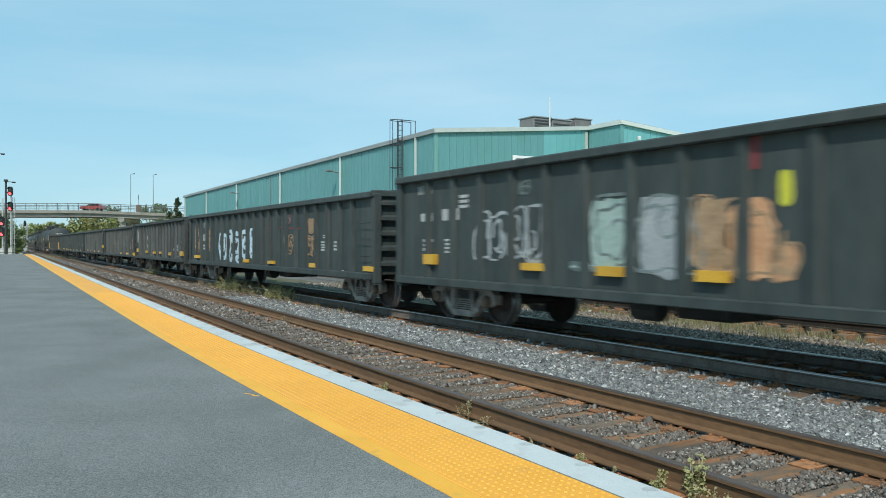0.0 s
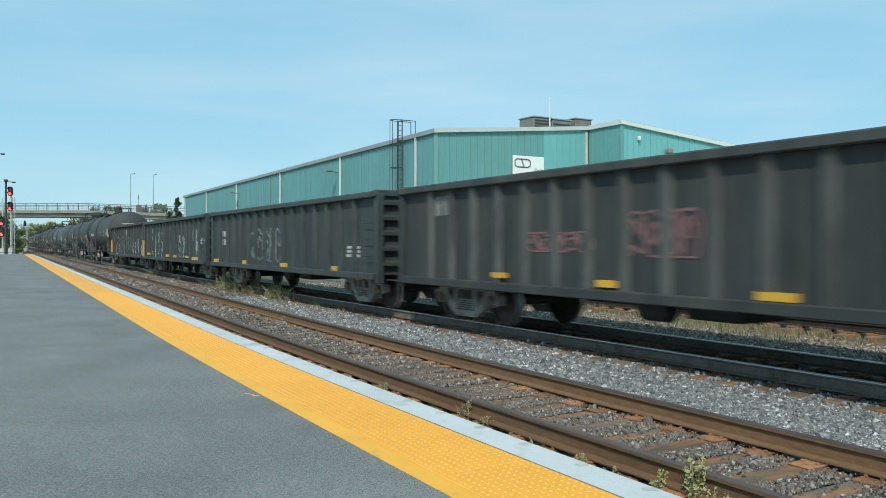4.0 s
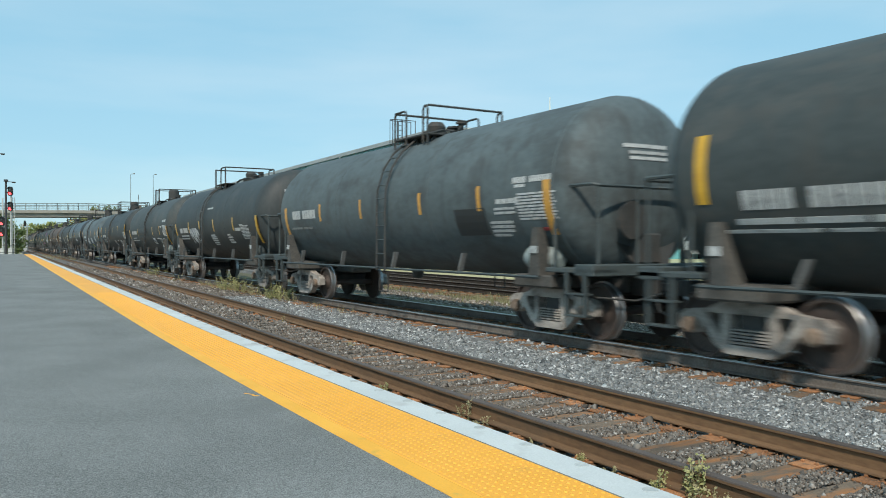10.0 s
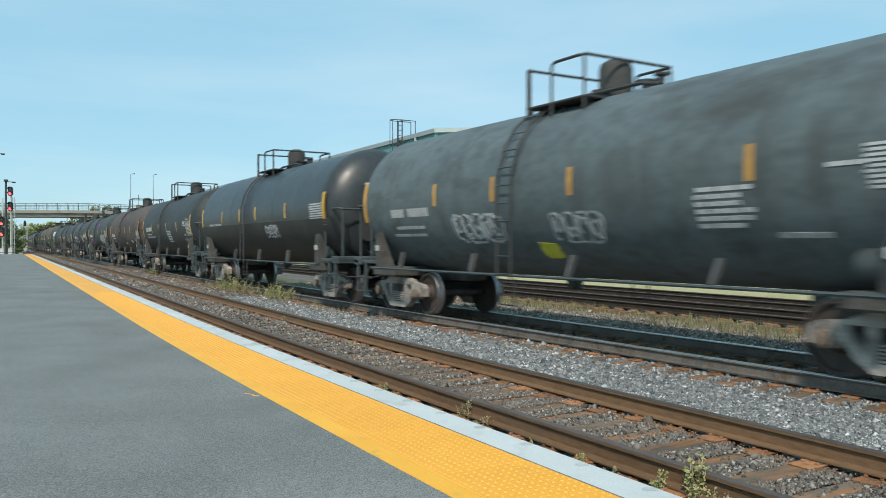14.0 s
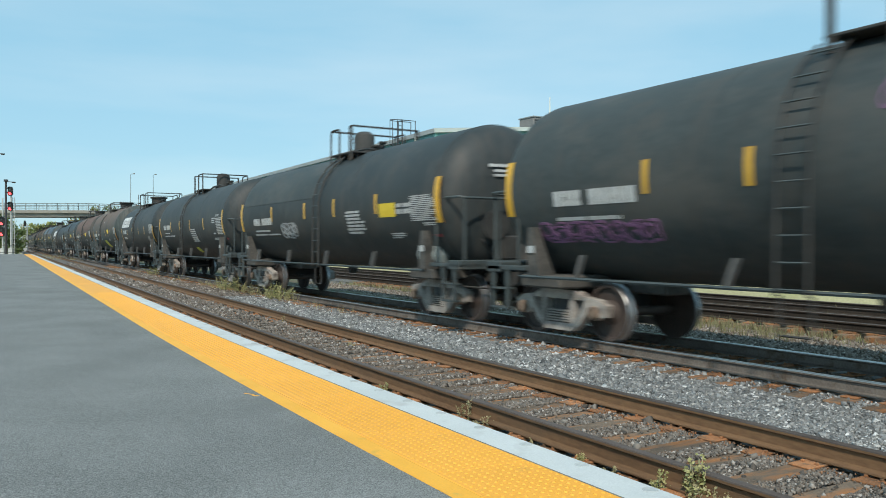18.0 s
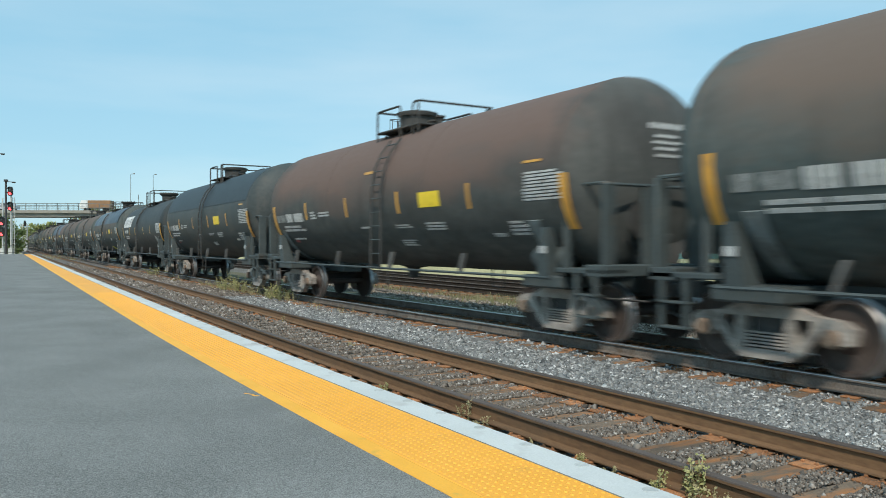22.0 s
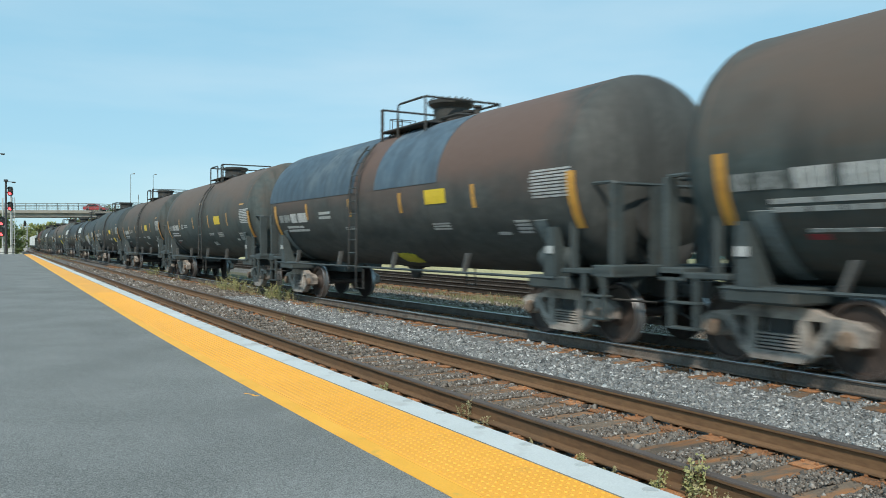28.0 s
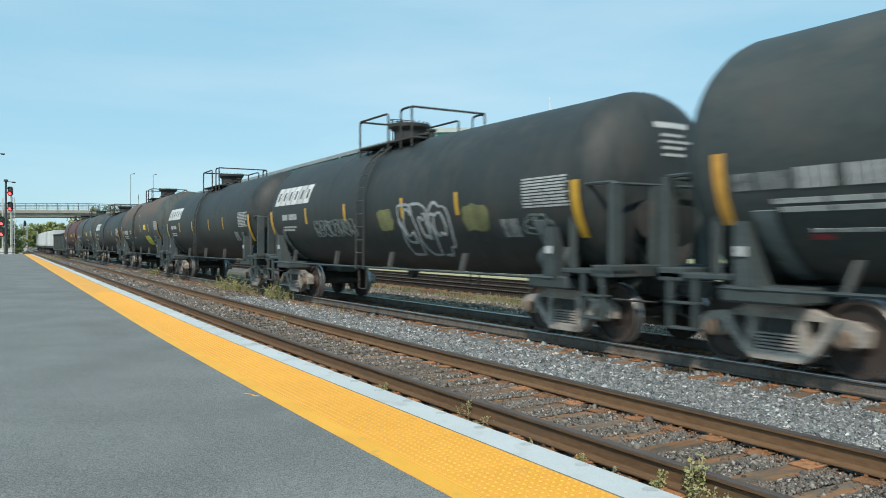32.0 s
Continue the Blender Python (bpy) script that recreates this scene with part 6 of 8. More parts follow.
DOME = surface("dome_yellow", (0.77, 0.36, 0.040), (0.87, 0.42, 0.050), 0.6, 2.0, 60, 0.0)
domes = part("domes", dome_field(), DOME, warn, "raised yellow domes")
tagged(domes, kind="stuff")
cap_mesh = Form().lathe([(-0.01, 0.048), (0.003, 0.048), (0.005, 0.043), (0.002, 0.02), (0.002, 0.0)], "z", 16).mesh("bolt_cap")
CAP = surface("grey_cap", (0.38, 0.41, 0.41), (0.50, 0.53, 0.53), 0.6, 6, 50, 0.05)
cap_mesh.materials.append(CAP)
for i in range(-14, 70):
    ob = new("bolt_cap", cap_mesh)
    ob.parent = platform_edge
    ob.matrix_basis = Matrix.Translation(on_line(0.9 + 0.617 * i, 3.465, Z_PLATFORM))
GAP = surface("dark_joint", (0.10, 0.10, 0.09), (0.22, 0.22, 0.2), 0.9, 6, 50, 0.2)
part("edge_joint", sweep([(Y_OUT - 0.012, 0.0), (W_IN + 0.004, 0.0), (W_IN + 0.004, Z_PLATFORM + 0.002), (Y_OUT - 0.012, Z_PLATFORM + 0.002)], -9, 131), GAP, platform_edge, "dirty grey joint")
smear = Form()
for a, b, w in (((7.60, 2.25), (7.48, 2.31), 0.008), ((7.45, 2.29), (7.39, 2.33), 0.016)):
    p, q = on_line(*a, Z_PLATFORM), on_line(*b, Z_PLATFORM)
    d = (q - p).normalized()
    n = Vector((-d.y, d.x, 0)) * w
    smear.loft([[p - n, p + n, p + n + Vector((0, 0, 0.003)), p - n + Vector((0, 0, 0.003))], [q - n, q + n, q + n + Vector((0, 0, 0.003)), q - n + Vector((0, 0, 0.003))]])
fixed(part("paint_smear", smear, YELLOW_PAINT), "smear of yellow paint on the asphalt", "paint mark", kind="structure")

# ---- ballast stones ----
def stone_field(seed, areas, tie_rows=()):
    """Broken stones, joined: areas are (s0, s1, y0, y1, per square metre, size, base height)."""
    rng = np.random.default_rng(seed)
    ico = np.array([(x, y, z) for x in (-1, 1) for y in (-1, 1) for z in (-1, 1)]) / 1.5
    tri = np.array([(0, 1, 3), (0, 3, 2), (4, 6, 7), (4, 7, 5), (0, 4, 5), (0, 5, 1), (2, 3, 7), (2, 7, 6), (0, 2, 6), (0, 6, 4), (1, 5, 7), (1, 7, 3)])
    allv, allf, k = [], [], 0
    for s0, s1, y0, y1, dens, size, z in areas:
        n = int((s1 - s0) * (y1 - y0) * dens)
        s, y = rng.uniform(s0, s1, n), rng.uniform(y0, y1, n)
        keep = np.ones(n, bool)
        for ty in tie_rows:
            on_tie = (np.abs(y - ty) < 1.27) & (np.abs((s + 0.235) % 0.47 - 0.235) < 0.10)
            keep &= ~(on_tie & (rng.random(n) < 0.95))
            keep &= np.abs(np.abs(y - ty) - 0.7535) > 0.11
        s, y = s[keep], y[keep]
        n = len(s)
        d = np.where(s < 0, 0, np.where(s < BEND_END, BEND * s * s / 2, BEND * BEND_END * (s - BEND_END / 2)))
        r = size * rng.lognormal(0, 0.28, n)
        shape = 1 + rng.uniform(-0.45, 0.35, (n, 8, 1))
        v = ico[None] * shape * (r[:, None, None] * rng.uniform(0.5, 1.25, (n, 1, 3)))
        a = rng.uniform(0, 6.283, (n, 3))
        for ax, (i, j) in zip(range(3), ((0, 1), (1, 2), (0, 2))):
            c, q = np.cos(a[:, ax])[:, None], np.sin(a[:, ax])[:, None]
            vi, vj = v[:, :, i] * c - v[:, :, j] * q, v[:, :, i] * q + v[:, :, j] * c
            v[:, :, i], v[:, :, j] = vi, vj
        c = np.stack([-s, y + d, z + rng.uniform(-0.3, 0.35, n) * size], 1)
        allv.append((v + c[:, None]).reshape(-1, 3))
        allf.append((tri[None] + (np.arange(n) * 8)[:, None, None] + k).reshape(-1, 3))
        k += n * 8
    v, f = np.concatenate(allv), np.concatenate(allf)
    me = bpy.data.meshes.new("ballast_stones")
    me.vertices.add(len(v))
    me.vertices.foreach_set("co", v.astype(np.float32).ravel())
    me.loops.add(len(f) * 3)
    me.loops.foreach_set("vertex_index", f.astype(np.int32).ravel())
    me.polygons.add(len(f))
    me.polygons.foreach_set("loop_start", np.arange(0, len(f) * 3, 3, dtype=np.int32))
    me.update(calc_edges=True)
    return me


clean = stone_field(3, [(-8.5, 2.0, 6.1, 8.2, 700, 0.024, -0.236), (2.0, 7, 6.1, 8.15, 2300, 0.018, -0.236), (7, 12, 6.1, 8.2, 1500, 0.022, -0.236), (12, 18, 6.15, 8.2, 800, 0.027, -0.236), (18, 26, 6.15, 8.0, 420, 0.03, -0.236),
                        (2.0, 14, 8.1, 8.55, 800, 0.021, -0.212)], (Y_A, Y_B))
clean.materials.append(STONES)
fixed(new("ballast_stones", clean), "loose clean grey crushed stones between the tracks", "stones", kind="stuff")
dirty = stone_field(4, [(-8.5, 1.5, 3.6, 5.95, 500, 0.02, -0.206), (1.5, 8, 4.0, 5.95, 2600, 0.0135, -0.204), (8, 16, 4.0, 5.95, 1100, 0.019, -0.202), (16, 32, 4.0, 5.9, 330, 0.03, -0.196), (32, 75, 4.0, 5.9, 100, 0.05, -0.195),
                        (1.8, 10, 3.55, 4.05, 900, 0.018, -0.232), (10, 26, 3.55, 4.05, 350, 0.026, -0.232), (2, 8, 4.2, 5.8, 7, 0.032, -0.195), (26, 40, 6.15, 8.2, 260, 0.034, -0.238), (40, 60, 6.2, 8.25, 90, 0.05, -0.24), (16, 26, 7.8, 8.4, 400, 0.028, -0.225)], (Y_A,))
dirty.materials.append(DIRTY_STONES)
fixed(new("dirty_ballast_stones", dirty), "dusty brown-grey ballast between the worn rails", "stones", kind="stuff")
rusty = stone_field(8, [(1.8, 14, 5.44, 5.66, 600, 0.010, -0.197), (1.8, 14, 4.30, 4.45, 350, 0.010, -0.198), (1.8, 16, 5.78, 6.0, 260, 0.011, -0.215), (2, 20, 8.25, 8.5, 220, 0.014, -0.207)])
rusty.materials.append(RUSTY_STONES)
fixed(new("rusty_stones", rusty), "rust-stained grit along the rails", "stones", kind="stuff")
beyond = stone_field(5, [(2, 16, 10.25, 13.8, 420, 0.026, -0.262), (16, 34, 10.3, 13.4, 120, 0.04, -0.27), (4, 22, 8.75, 10.0, 300, 0.026, -0.225)], (Y_B,))
beyond.materials.append(BROWN_STONES)
fixed(new("far_ballast_stones", beyond), "dusty ballast stones on the far side of the track", "stones", kind="stuff")

# ---- plants ----
LEAF_WEED = island_surface("weed_leaf", [(0.24, 0.27, 0.10), (0.36, 0.36, 0.15), (0.44, 0.41, 0.20), (0.28, 0.30, 0.12)], 0.7)
LEAF_DRY = island_surface("dry_weed", [(0.28, 0.24, 0.13), (0.40, 0.35, 0.20), (0.24, 0.235, 0.11), (0.46, 0.40, 0.25)], 0.8)
LEAF_GREEN = island_surface("tree_leaf", [(0.055, 0.09, 0.03), (0.095, 0.145, 0.045), (0.13, 0.18, 0.055), (0.08, 0.12, 0.04)], 0.7)
LEAF_YELLOW = island_surface("autumn_leaf", [(0.13, 0.17, 0.055), (0.24, 0.24, 0.075), (0.18, 0.20, 0.06), (0.29, 0.22, 0.08), (0.12, 0.16, 0.055)], 0.7)
LEAF_DULL = island_surface("dull_grass", [(0.15, 0.15, 0.075), (0.25, 0.235, 0.13), (0.19, 0.20, 0.09), (0.32, 0.29, 0.18)], 0.8)
# far leaves are paler: distance haze is mixed into their colours
LEAF_HAZED = island_surface("hazed_far_leaf", [(0.15, 0.19, 0.07), (0.23, 0.26, 0.09), (0.28, 0.30, 0.12), (0.19, 0.23, 0.08)], 0.8)
LEAF_PINE = island_surface("needle", [(0.03, 0.05, 0.026), (0.05, 0.08, 0.038), (0.07, 0.10, 0.045)], 0.7)
BARK = surface("bark", (0.05, 0.042, 0.035), (0.11, 0.095, 0.08), 0.9, 4, 30, 0.6)


def weed(s, y, z, height, spread, leaves, seed, mat=None, label="green roadside weed with small leaves growing in the gravel"):
    rnd = random.Random(seed)
    thing = tagged(new("weed"), label, "weed")
    thing.matrix_basis = Matrix.Translation(on_line(s, y, z))
    stems, leaf = Form(), Form()
    for i in range(max(5, leaves // 9)):
        a, lean = rnd.uniform(0, 6.283), rnd.uniform(0.05, 1.0) ** 0.7 * spread
        h = height * rnd.uniform(0.35, 1.0) * (1.1 - 0.5 * lean / spread)
        root = Vector((math.cos(a) * lean * 0.45, math.sin(a) * lean * 0.45, 0))
        tip = Vector((math.cos(a) * lean, math.sin(a) * lean, h))
        mid = (root + tip) * 0.5 + Vector((0, 0, h * 0.12))
        stems.pipe([root, mid, tip], 0.0025 + height * 0.0018, 4)
        for k in range(34):
            u = rnd.uniform(0.12, 1.03)
            p = root + (mid - root) * (2 * u) if u < 0.5 else mid + (tip - mid) * (2 * u - 1)
            p = p + Vector((rnd.gauss(0, 1), rnd.gauss(0, 1), rnd.gauss(0, 0.6))) * 0.035 * height
            d = Vector((rnd.gauss(0, 1), rnd.gauss(0, 1), rnd.gauss(0.3, 0.7))).normalized()
            n = d.cross(Vector((rnd.gauss(0, 1), rnd.gauss(0, 1), rnd.gauss(0, 1)))).normalized()
            size = 1.25 if height > 0.45 else 1.0
            ln, w = 0.012 + size * height * rnd.uniform(0.02, 0.055), 0.004 + size * height * rnd.uniform(0.007, 0.016)
            leaf.add([p, p + d * ln * 0.5 + n * w, p + d * ln, p + d * ln * 0.5 - n * w], [(0, 1, 2, 3)])
    tagged(part("stalk", stems, LEAF_DRY, thing), kind="stuff")
    tagged(part("foliage", leaf, mat or LEAF_WEED, thing), kind="stuff")
    return thing


for i, (s, y, h, sp, n, m) in enumerate([(22.6, 7.86, 0.37, 0.4, 124, LEAF_DRY), (23.4, 7.80, 0.62, 0.5, 186, LEAF_WEED), (24.2, 7.78, 0.69, 0.5, 198, LEAF_WEED), (25.1, 7.74, 0.48, 0.5, 136, LEAF_DRY), (26.1, 7.72, 0.55, 0.5, 142, LEAF_DRY),
                                         (27.3, 7.70, 0.48, 0.5, 136, LEAF_DRY), (28.4, 7.66, 0.69, 0.6, 198, LEAF_WEED), (29.6, 7.62, 0.75, 0.6, 210, LEAF_WEED), (31.0, 7.58, 0.53, 0.6, 148, LEAF_DRY), (33.0, 7.5, 0.40, 0.6, 111, LEAF_DRY), (46.0, 7.55, 0.70, 0.7, 186, LEAF_WEED), (38.5, 7.5, 0.44, 0.6, 124, LEAF_DRY),
                                         (3.62, 4.16, 0.40, 0.12, 120, LEAF_WEED), (3.52, 4.24, 0.30, 0.10, 60, LEAF_WEED), (3.46, 4.12, 0.28, 0.16, 60, LEAF_DRY), (3.9, 4.12, 0.27, 0.06, 64, LEAF_WEED), (4.72, 4.08, 0.2, 0.05, 40, LEAF_WEED),
                                         (4.4, 4.12, 0.16, 0.06, 36, LEAF_DRY), (6.5, 4.16, 0.26, 0.16, 70, LEAF_DRY), (6.1, 4.1, 0.18, 0.12, 42, LEAF_DRY), (8.2, 4.1, 0.18, 0.16, 90, LEAF_WEED), (12.2, 5.35, 0.16, 0.1, 36, LEAF_DRY), (16.5, 5.6, 0.24, 0.12, 36, LEAF_DRY), (5.3, 4.05, 0.14, 0.1, 36, LEAF_DRY)]):
    weed(s, y, -0.24, h, sp, n, 40 + i, m, "pale dry weed stalks growing in the gravel" if m is LEAF_DRY else "green roadside weed with small leaves growing in the gravel")


def grass_field(seed, areas, mat):
    rng = random.Random(seed)
    f = Form()
    for s0, s1, y0, y1, n, h in areas:
        for _ in range(n):
            s, y = rng.uniform(s0, s1), rng.uniform(y0, y1)
            p = on_line(s, y, -0.31)
            for _ in range(5):
                q = p + Vector((rng.gauss(0, 0.04), rng.gauss(0, 0.04), 0))
                t = q + Vector((rng.gauss(0, 0.08), rng.gauss(0, 0.08), h * rng.uniform(0.4, 1.0)))
                w = Vector((rng.gauss(0, 1), rng.gauss(0, 1), 0)).normalized() * 0.012
                f.add([q - w, q + w, t], [(0, 1, 2)])
    return f


fixed(part("trackside_grass", grass_field(9, [(3, 34, 13.2, 14.6, 620, 0.22), (9, 13, 12.6, 14.4, 160, 0.30), (16, 22, 12.8, 14.6, 180, 0.3), (3, 30, 11.4, 12.9, 160, 0.13), (3, 40, 16.4, 18.0, 500, 0.25), (3, 40, 19.6, 21.0, 500, 0.3)], LEAF_DRY), LEAF_DULL), "thin yellowing grass along the siding", "grass", kind="stuff")
fixed(part("edge_grass", grass_field(11, [(18, 70, 7.6, 8.4, 240, 0.28), (90, 130, 3.6, 12, 500, 0.5)], LEAF_WEED), LEAF_DRY), "tufts of dry grass beside the track", "grass", kind="stuff")


def tree(place, height, radius, seed, mat, label, trunk_share=0.3, clumps=26, leaves=46, leaf=0.16, name="tree", cone=False):
    rnd = random.Random(seed)
    thing = tagged(new(name), label, "tree")
    thing.matrix_basis = Matrix.Translation(place)
    wood, crown = Form(), Form()
    th = height * trunk_share
    wood.rod((0, 0, -0.3), (rnd.uniform(-0.1, 0.1), rnd.uniform(-0.1, 0.1), th), height * 0.022, 8, height * 0.015)
    wood.rod((0, 0, th), (rnd.uniform(-0.3, 0.3), rnd.uniform(-0.3, 0.3), height * 0.85), height * 0.015, 7, height * 0.004)
    for i in range(clumps):
        h = rnd.uniform(trunk_share * 0.8, 1.0)
        k = (1.05 - h) * 1.15 if cone else math.sin(math.pi * min(1, max(0.05, (h - trunk_share * 0.6) / (1.08 - trunk_share * 0.6)))) ** 0.7
        a, rr = rnd.uniform(0, 6.283), radius * k * rnd.uniform(0.35, 1.0)
        c = Vector((math.cos(a) * rr, math.sin(a) * rr, height * h))
        wood.rod((0, 0, max(th * 0.8, c.z - rr * 0.8)), c, height * 0.006, 5, height * 0.002)
        cr = radius * rnd.uniform(0.22, 0.42) * (0.6 if cone else 1)
        for _ in range(leaves):
            d = Vector((rnd.gauss(0, 1), rnd.gauss(0, 1), rnd.gauss(0, 0.75)))
            p = c + d.normalized() * cr * rnd.random() ** 0.4
            n1 = Vector((rnd.gauss(0, 1), rnd.gauss(0, 1), rnd.gauss(0, 1))).normalized()
            n2 = n1.cross(Vector((rnd.gauss(0, 1), rnd.gauss(0, 1), rnd.gauss(0, 1)))).normalized()
            q = leaf * rnd.uniform(0.6, 1.5)
            crown.add([p - n1 * q, p + n2 * q * 0.5, p + n1 * q, p - n2 * q * 0.5], [(0, 1, 2, 3)])
    part("trunk", wood, BARK, thing)
    part("crown", crown, mat, thing)
    return thing


def bearing(px, depth, z=-0.62):
    p = from_eye((px - 784) / 784, 0.0, depth)
    return Vector((p.x, p.y, z))


rt = random.Random(21)
for i in range(24):
    px = 92 + i * 9.2 + rt.uniform(-4, 4)
    d = rt.uniform(190, 225)
    h = rt.uniform(4.8, 7.2) if px < 130 else rt.uniform(6.4, 8.6)
    yellow = rt.random() < 0.5
    tree(bearing(px, d), h, h * 0.42, 60 + i, LEAF_YELLOW if yellow else LEAF_HAZED, "distant yellowing broadleaf tree beyond the overpass" if yellow else "distant leafy green tree beyond the overpass", 0.1, 16, 40, 0.34)
for i in range(9):
    px = 44 + i * 8.5 + rt.uniform(-3, 3)
    h = rt.uniform(11.0, 14.0)
    tree(bearing(px, rt.uniform(430, 460)), h, h * 0.45, 160 + i, LEAF_HAZED, "far green tree at the end of the line", 0.08, 16, 36, 0.7)
for px, d, h, y in ((150, 260, 13.2, 0), (168, 255, 13.8, 1), (196, 262, 14.2, 0), (182, 270, 13.8, 1), (270, 240, 14.0, 0), (285, 235, 13.4, 0)):
    tree(bearing(px, d), h, 4.6, int(px), LEAF_YELLOW if y else LEAF_GREEN, "tall distant tree behind the overpass", 0.3, 20, 40, 0.42)
tree(bearing(314, 128), 9.7, 1.7, 7, LEAF_PINE, "dark green conifer beside the warehouse", 0.08, 46, 46, 0.17, cone=True)
tree(bearing(300, 133), 7.6, 1.9, 8, LEAF_PINE, "dark green conifer with a ragged outline", 0.08, 40, 40, 0.18, cone=True)
tree(bearing(290, 138), 6.4, 2.2, 9, LEAF_GREEN, "low green tree by the overpass", 0.15, 22, 40, 0.2)
for i, (px, d, h) in enumerate(((23, 150, 6.4), (30, 156, 5.2), (10, 150, 7.0), (-8, 150, 7.6))):
    tree(bearing(px, d), h, h * 0.45, 120 + i, LEAF_GREEN, "leafy green tree behind the platform end", 0.12, 20, 46, 0.22)
for i, (px, d, h, y) in enumerate(((1395, 78, 8.6, 0), (1430, 74, 7.6, 0), (1470, 78, 9.4, 1), (1520, 72, 8.4, 0), (1560, 66, 9.2, 1), (1600, 62, 8.6, 0), (1650, 60, 9.0, 1), (1545, 90, 11.0, 1), (1350, 84, 7.2, 0))):
    tree(bearing(px, d), h, h * 0.40, 140 + i, LEAF_YELLOW if y else LEAF_GREEN, "yellow-green tree at the edge of the yard" if y else "green tree at the edge of the yard", 0.12, 30, 60, 0.17)

# ---- warehouse ----
TEAL = surface("teal_siding", (0.125, 0.32, 0.33), (0.145, 0.365, 0.375), 0.5, 0.35, 9, 0.02, stain=(0.12, 0.30, 0.295), stain_scale=0.5, stretch=(1, 1, 0.25), vary=0.03)
TEAL_BRIGHT = surface("bright_teal_siding", (0.15, 0.42, 0.445), (0.17, 0.46, 0.485), 0.45, 0.35, 9, 0.02, vary=0.03)
WHITE_TRIM = surface("white_trim", (0.54, 0.60, 0.58), (0.66, 0.72, 0.70), 0.5, 1.5, 20, 0.03)
ROOF_METAL = surface("roof_metal", (0.22, 0.245, 0.25), (0.31, 0.335, 0.335), 0.5, 0.6, 20, 0.03)
HVAC_GREY = surface("unit_grey", (0.15, 0.15, 0.145), (0.24, 0.235, 0.225), 0.6, 2, 20, 0.05)
LADDER_DARK = surface("dark_ladder_steel", (0.03, 0.035, 0.038), (0.06, 0.065, 0.07), 0.6, 4, 30, 0.1)
SIGN_WHITE = surface("sign_white", (0.74, 0.75, 0.76), (0.84, 0.85, 0.86), 0.45, 2, 30, 0.01)
SIGN_GREY = surface("sign_grey", (0.10, 0.10, 0.11), (0.16, 0.16, 0.17), 0.5, 4, 30, 0.01)
SIGN_TEAL = surface("sign_teal", (0.10, 0.30, 0.28), (0.16, 0.36, 0.34), 0.5, 4, 30, 0.01)

warehouse = tagged(new("warehouse"), "long teal metal-clad warehouse with white trim and downpipes", "building")
S_END, Y_SIDE, S_FAR, Y_RIDGE, S_FRONT, Y_BACK = 38.4, 22.67, 109.2, 34.05, 35.4, 47.0
Z_EAVE, Z_RIDGE, Z_BACK = 8.0, 9.02, 8.0
SKEW = (25.06 - 22.67) / (109.2 - 38.4)


def side_y(s):
    return Y_SIDE + SKEW * (s - S_END)


def side_wall():
    f = Form()
    n = 118
    f.loft([[(-S_END, side_y(S_END), -0.6), (-S_END, side_y(S_END) + 0.2, -0.6), (-S_END, side_y(S_END) + 0.2, Z_EAVE - 0.1), (-S_END, side_y(S_END), Z_EAVE - 0.1)],
            [(-S_FAR, side_y(S_FAR), -0.6), (-S_FAR, side_y(S_FAR) + 0.2, -0.6), (-S_FAR, side_y(S_FAR) + 0.2, Z_EAVE - 0.1), (-S_FAR, side_y(S_FAR), Z_EAVE - 0.1)]])
    return f


def end_wall(s, y0, y1, z0, z1, skip=0.48):
    f = Form()
    f.loft([[(-s, y0, -0.6), (-s, y1, -0.6), (-s, y1, z1), (-s, y0, z0)], [(-s - 0.2, y0, -0.6), (-s - 0.2, y1, -0.6), (-s - 0.2, y1, z1), (-s - 0.2, y0, z0)]])
    return f


def end_ribs(wall, mat, s, y0, y1, z0, z1, skip=0.48):
    n = int((y1 - y0) / skip)
    for i in range(1, n):
        y = y0 + (y1 - y0) * i / n
        h = z0 + (z1 - z0) * (y - y0) / (y1 - y0)
        part("siding_rib", lambda: Form().box(0, 0.035, -0.035, 0.035, -9.4, -0.05), mat, wall, key="end_rib_siding", at=pose(-s, y, h))


# from here on the end wall is a brighter teal
Y_BRIGHT = 30.45
z_bright = Z_EAVE + (Z_RIDGE - Z_EAVE) * (Y_BRIGHT - Y_SIDE) / (Y_RIDGE - Y_SIDE)
wall = part("side_wall", side_wall(), TEAL, warehouse)
for i in range(118):
    s = S_END + 0.3 + (S_FAR - S_END - 0.6) * i / 117
    part("siding_rib", lambda: Form().box(-0.03, 0.03, -0.032, 0, -0.6, Z_EAVE - 0.15), TEAL, wall, key="side_rib_siding", at=pose(-s, side_y(s), 0))
wall = part("end_wall", end_wall(S_END, Y_SIDE, Y_BRIGHT, Z_EAVE, z_bright), TEAL, warehouse)
end_ribs(wall, TEAL, S_END, Y_SIDE, Y_BRIGHT, Z_EAVE, z_bright)
wall = part("end_wall", end_wall(S_END - 0.004, Y_BRIGHT + 0.002, Y_RIDGE, z_bright, Z_RIDGE), TEAL_BRIGHT, warehouse, "brighter teal siding")
end_ribs(wall, TEAL_BRIGHT, S_END - 0.004, Y_BRIGHT, Y_RIDGE, z_bright, Z_RIDGE)
wall = part("end_wall", end_wall(S_FRONT, Y_RIDGE, Y_BACK, Z_RIDGE, Z_BACK), TEAL_BRIGHT, warehouse, "brighter teal siding")
end_ribs(wall, TEAL_BRIGHT, S_FRONT, Y_RIDGE, Y_BACK, Z_RIDGE, Z_BACK)
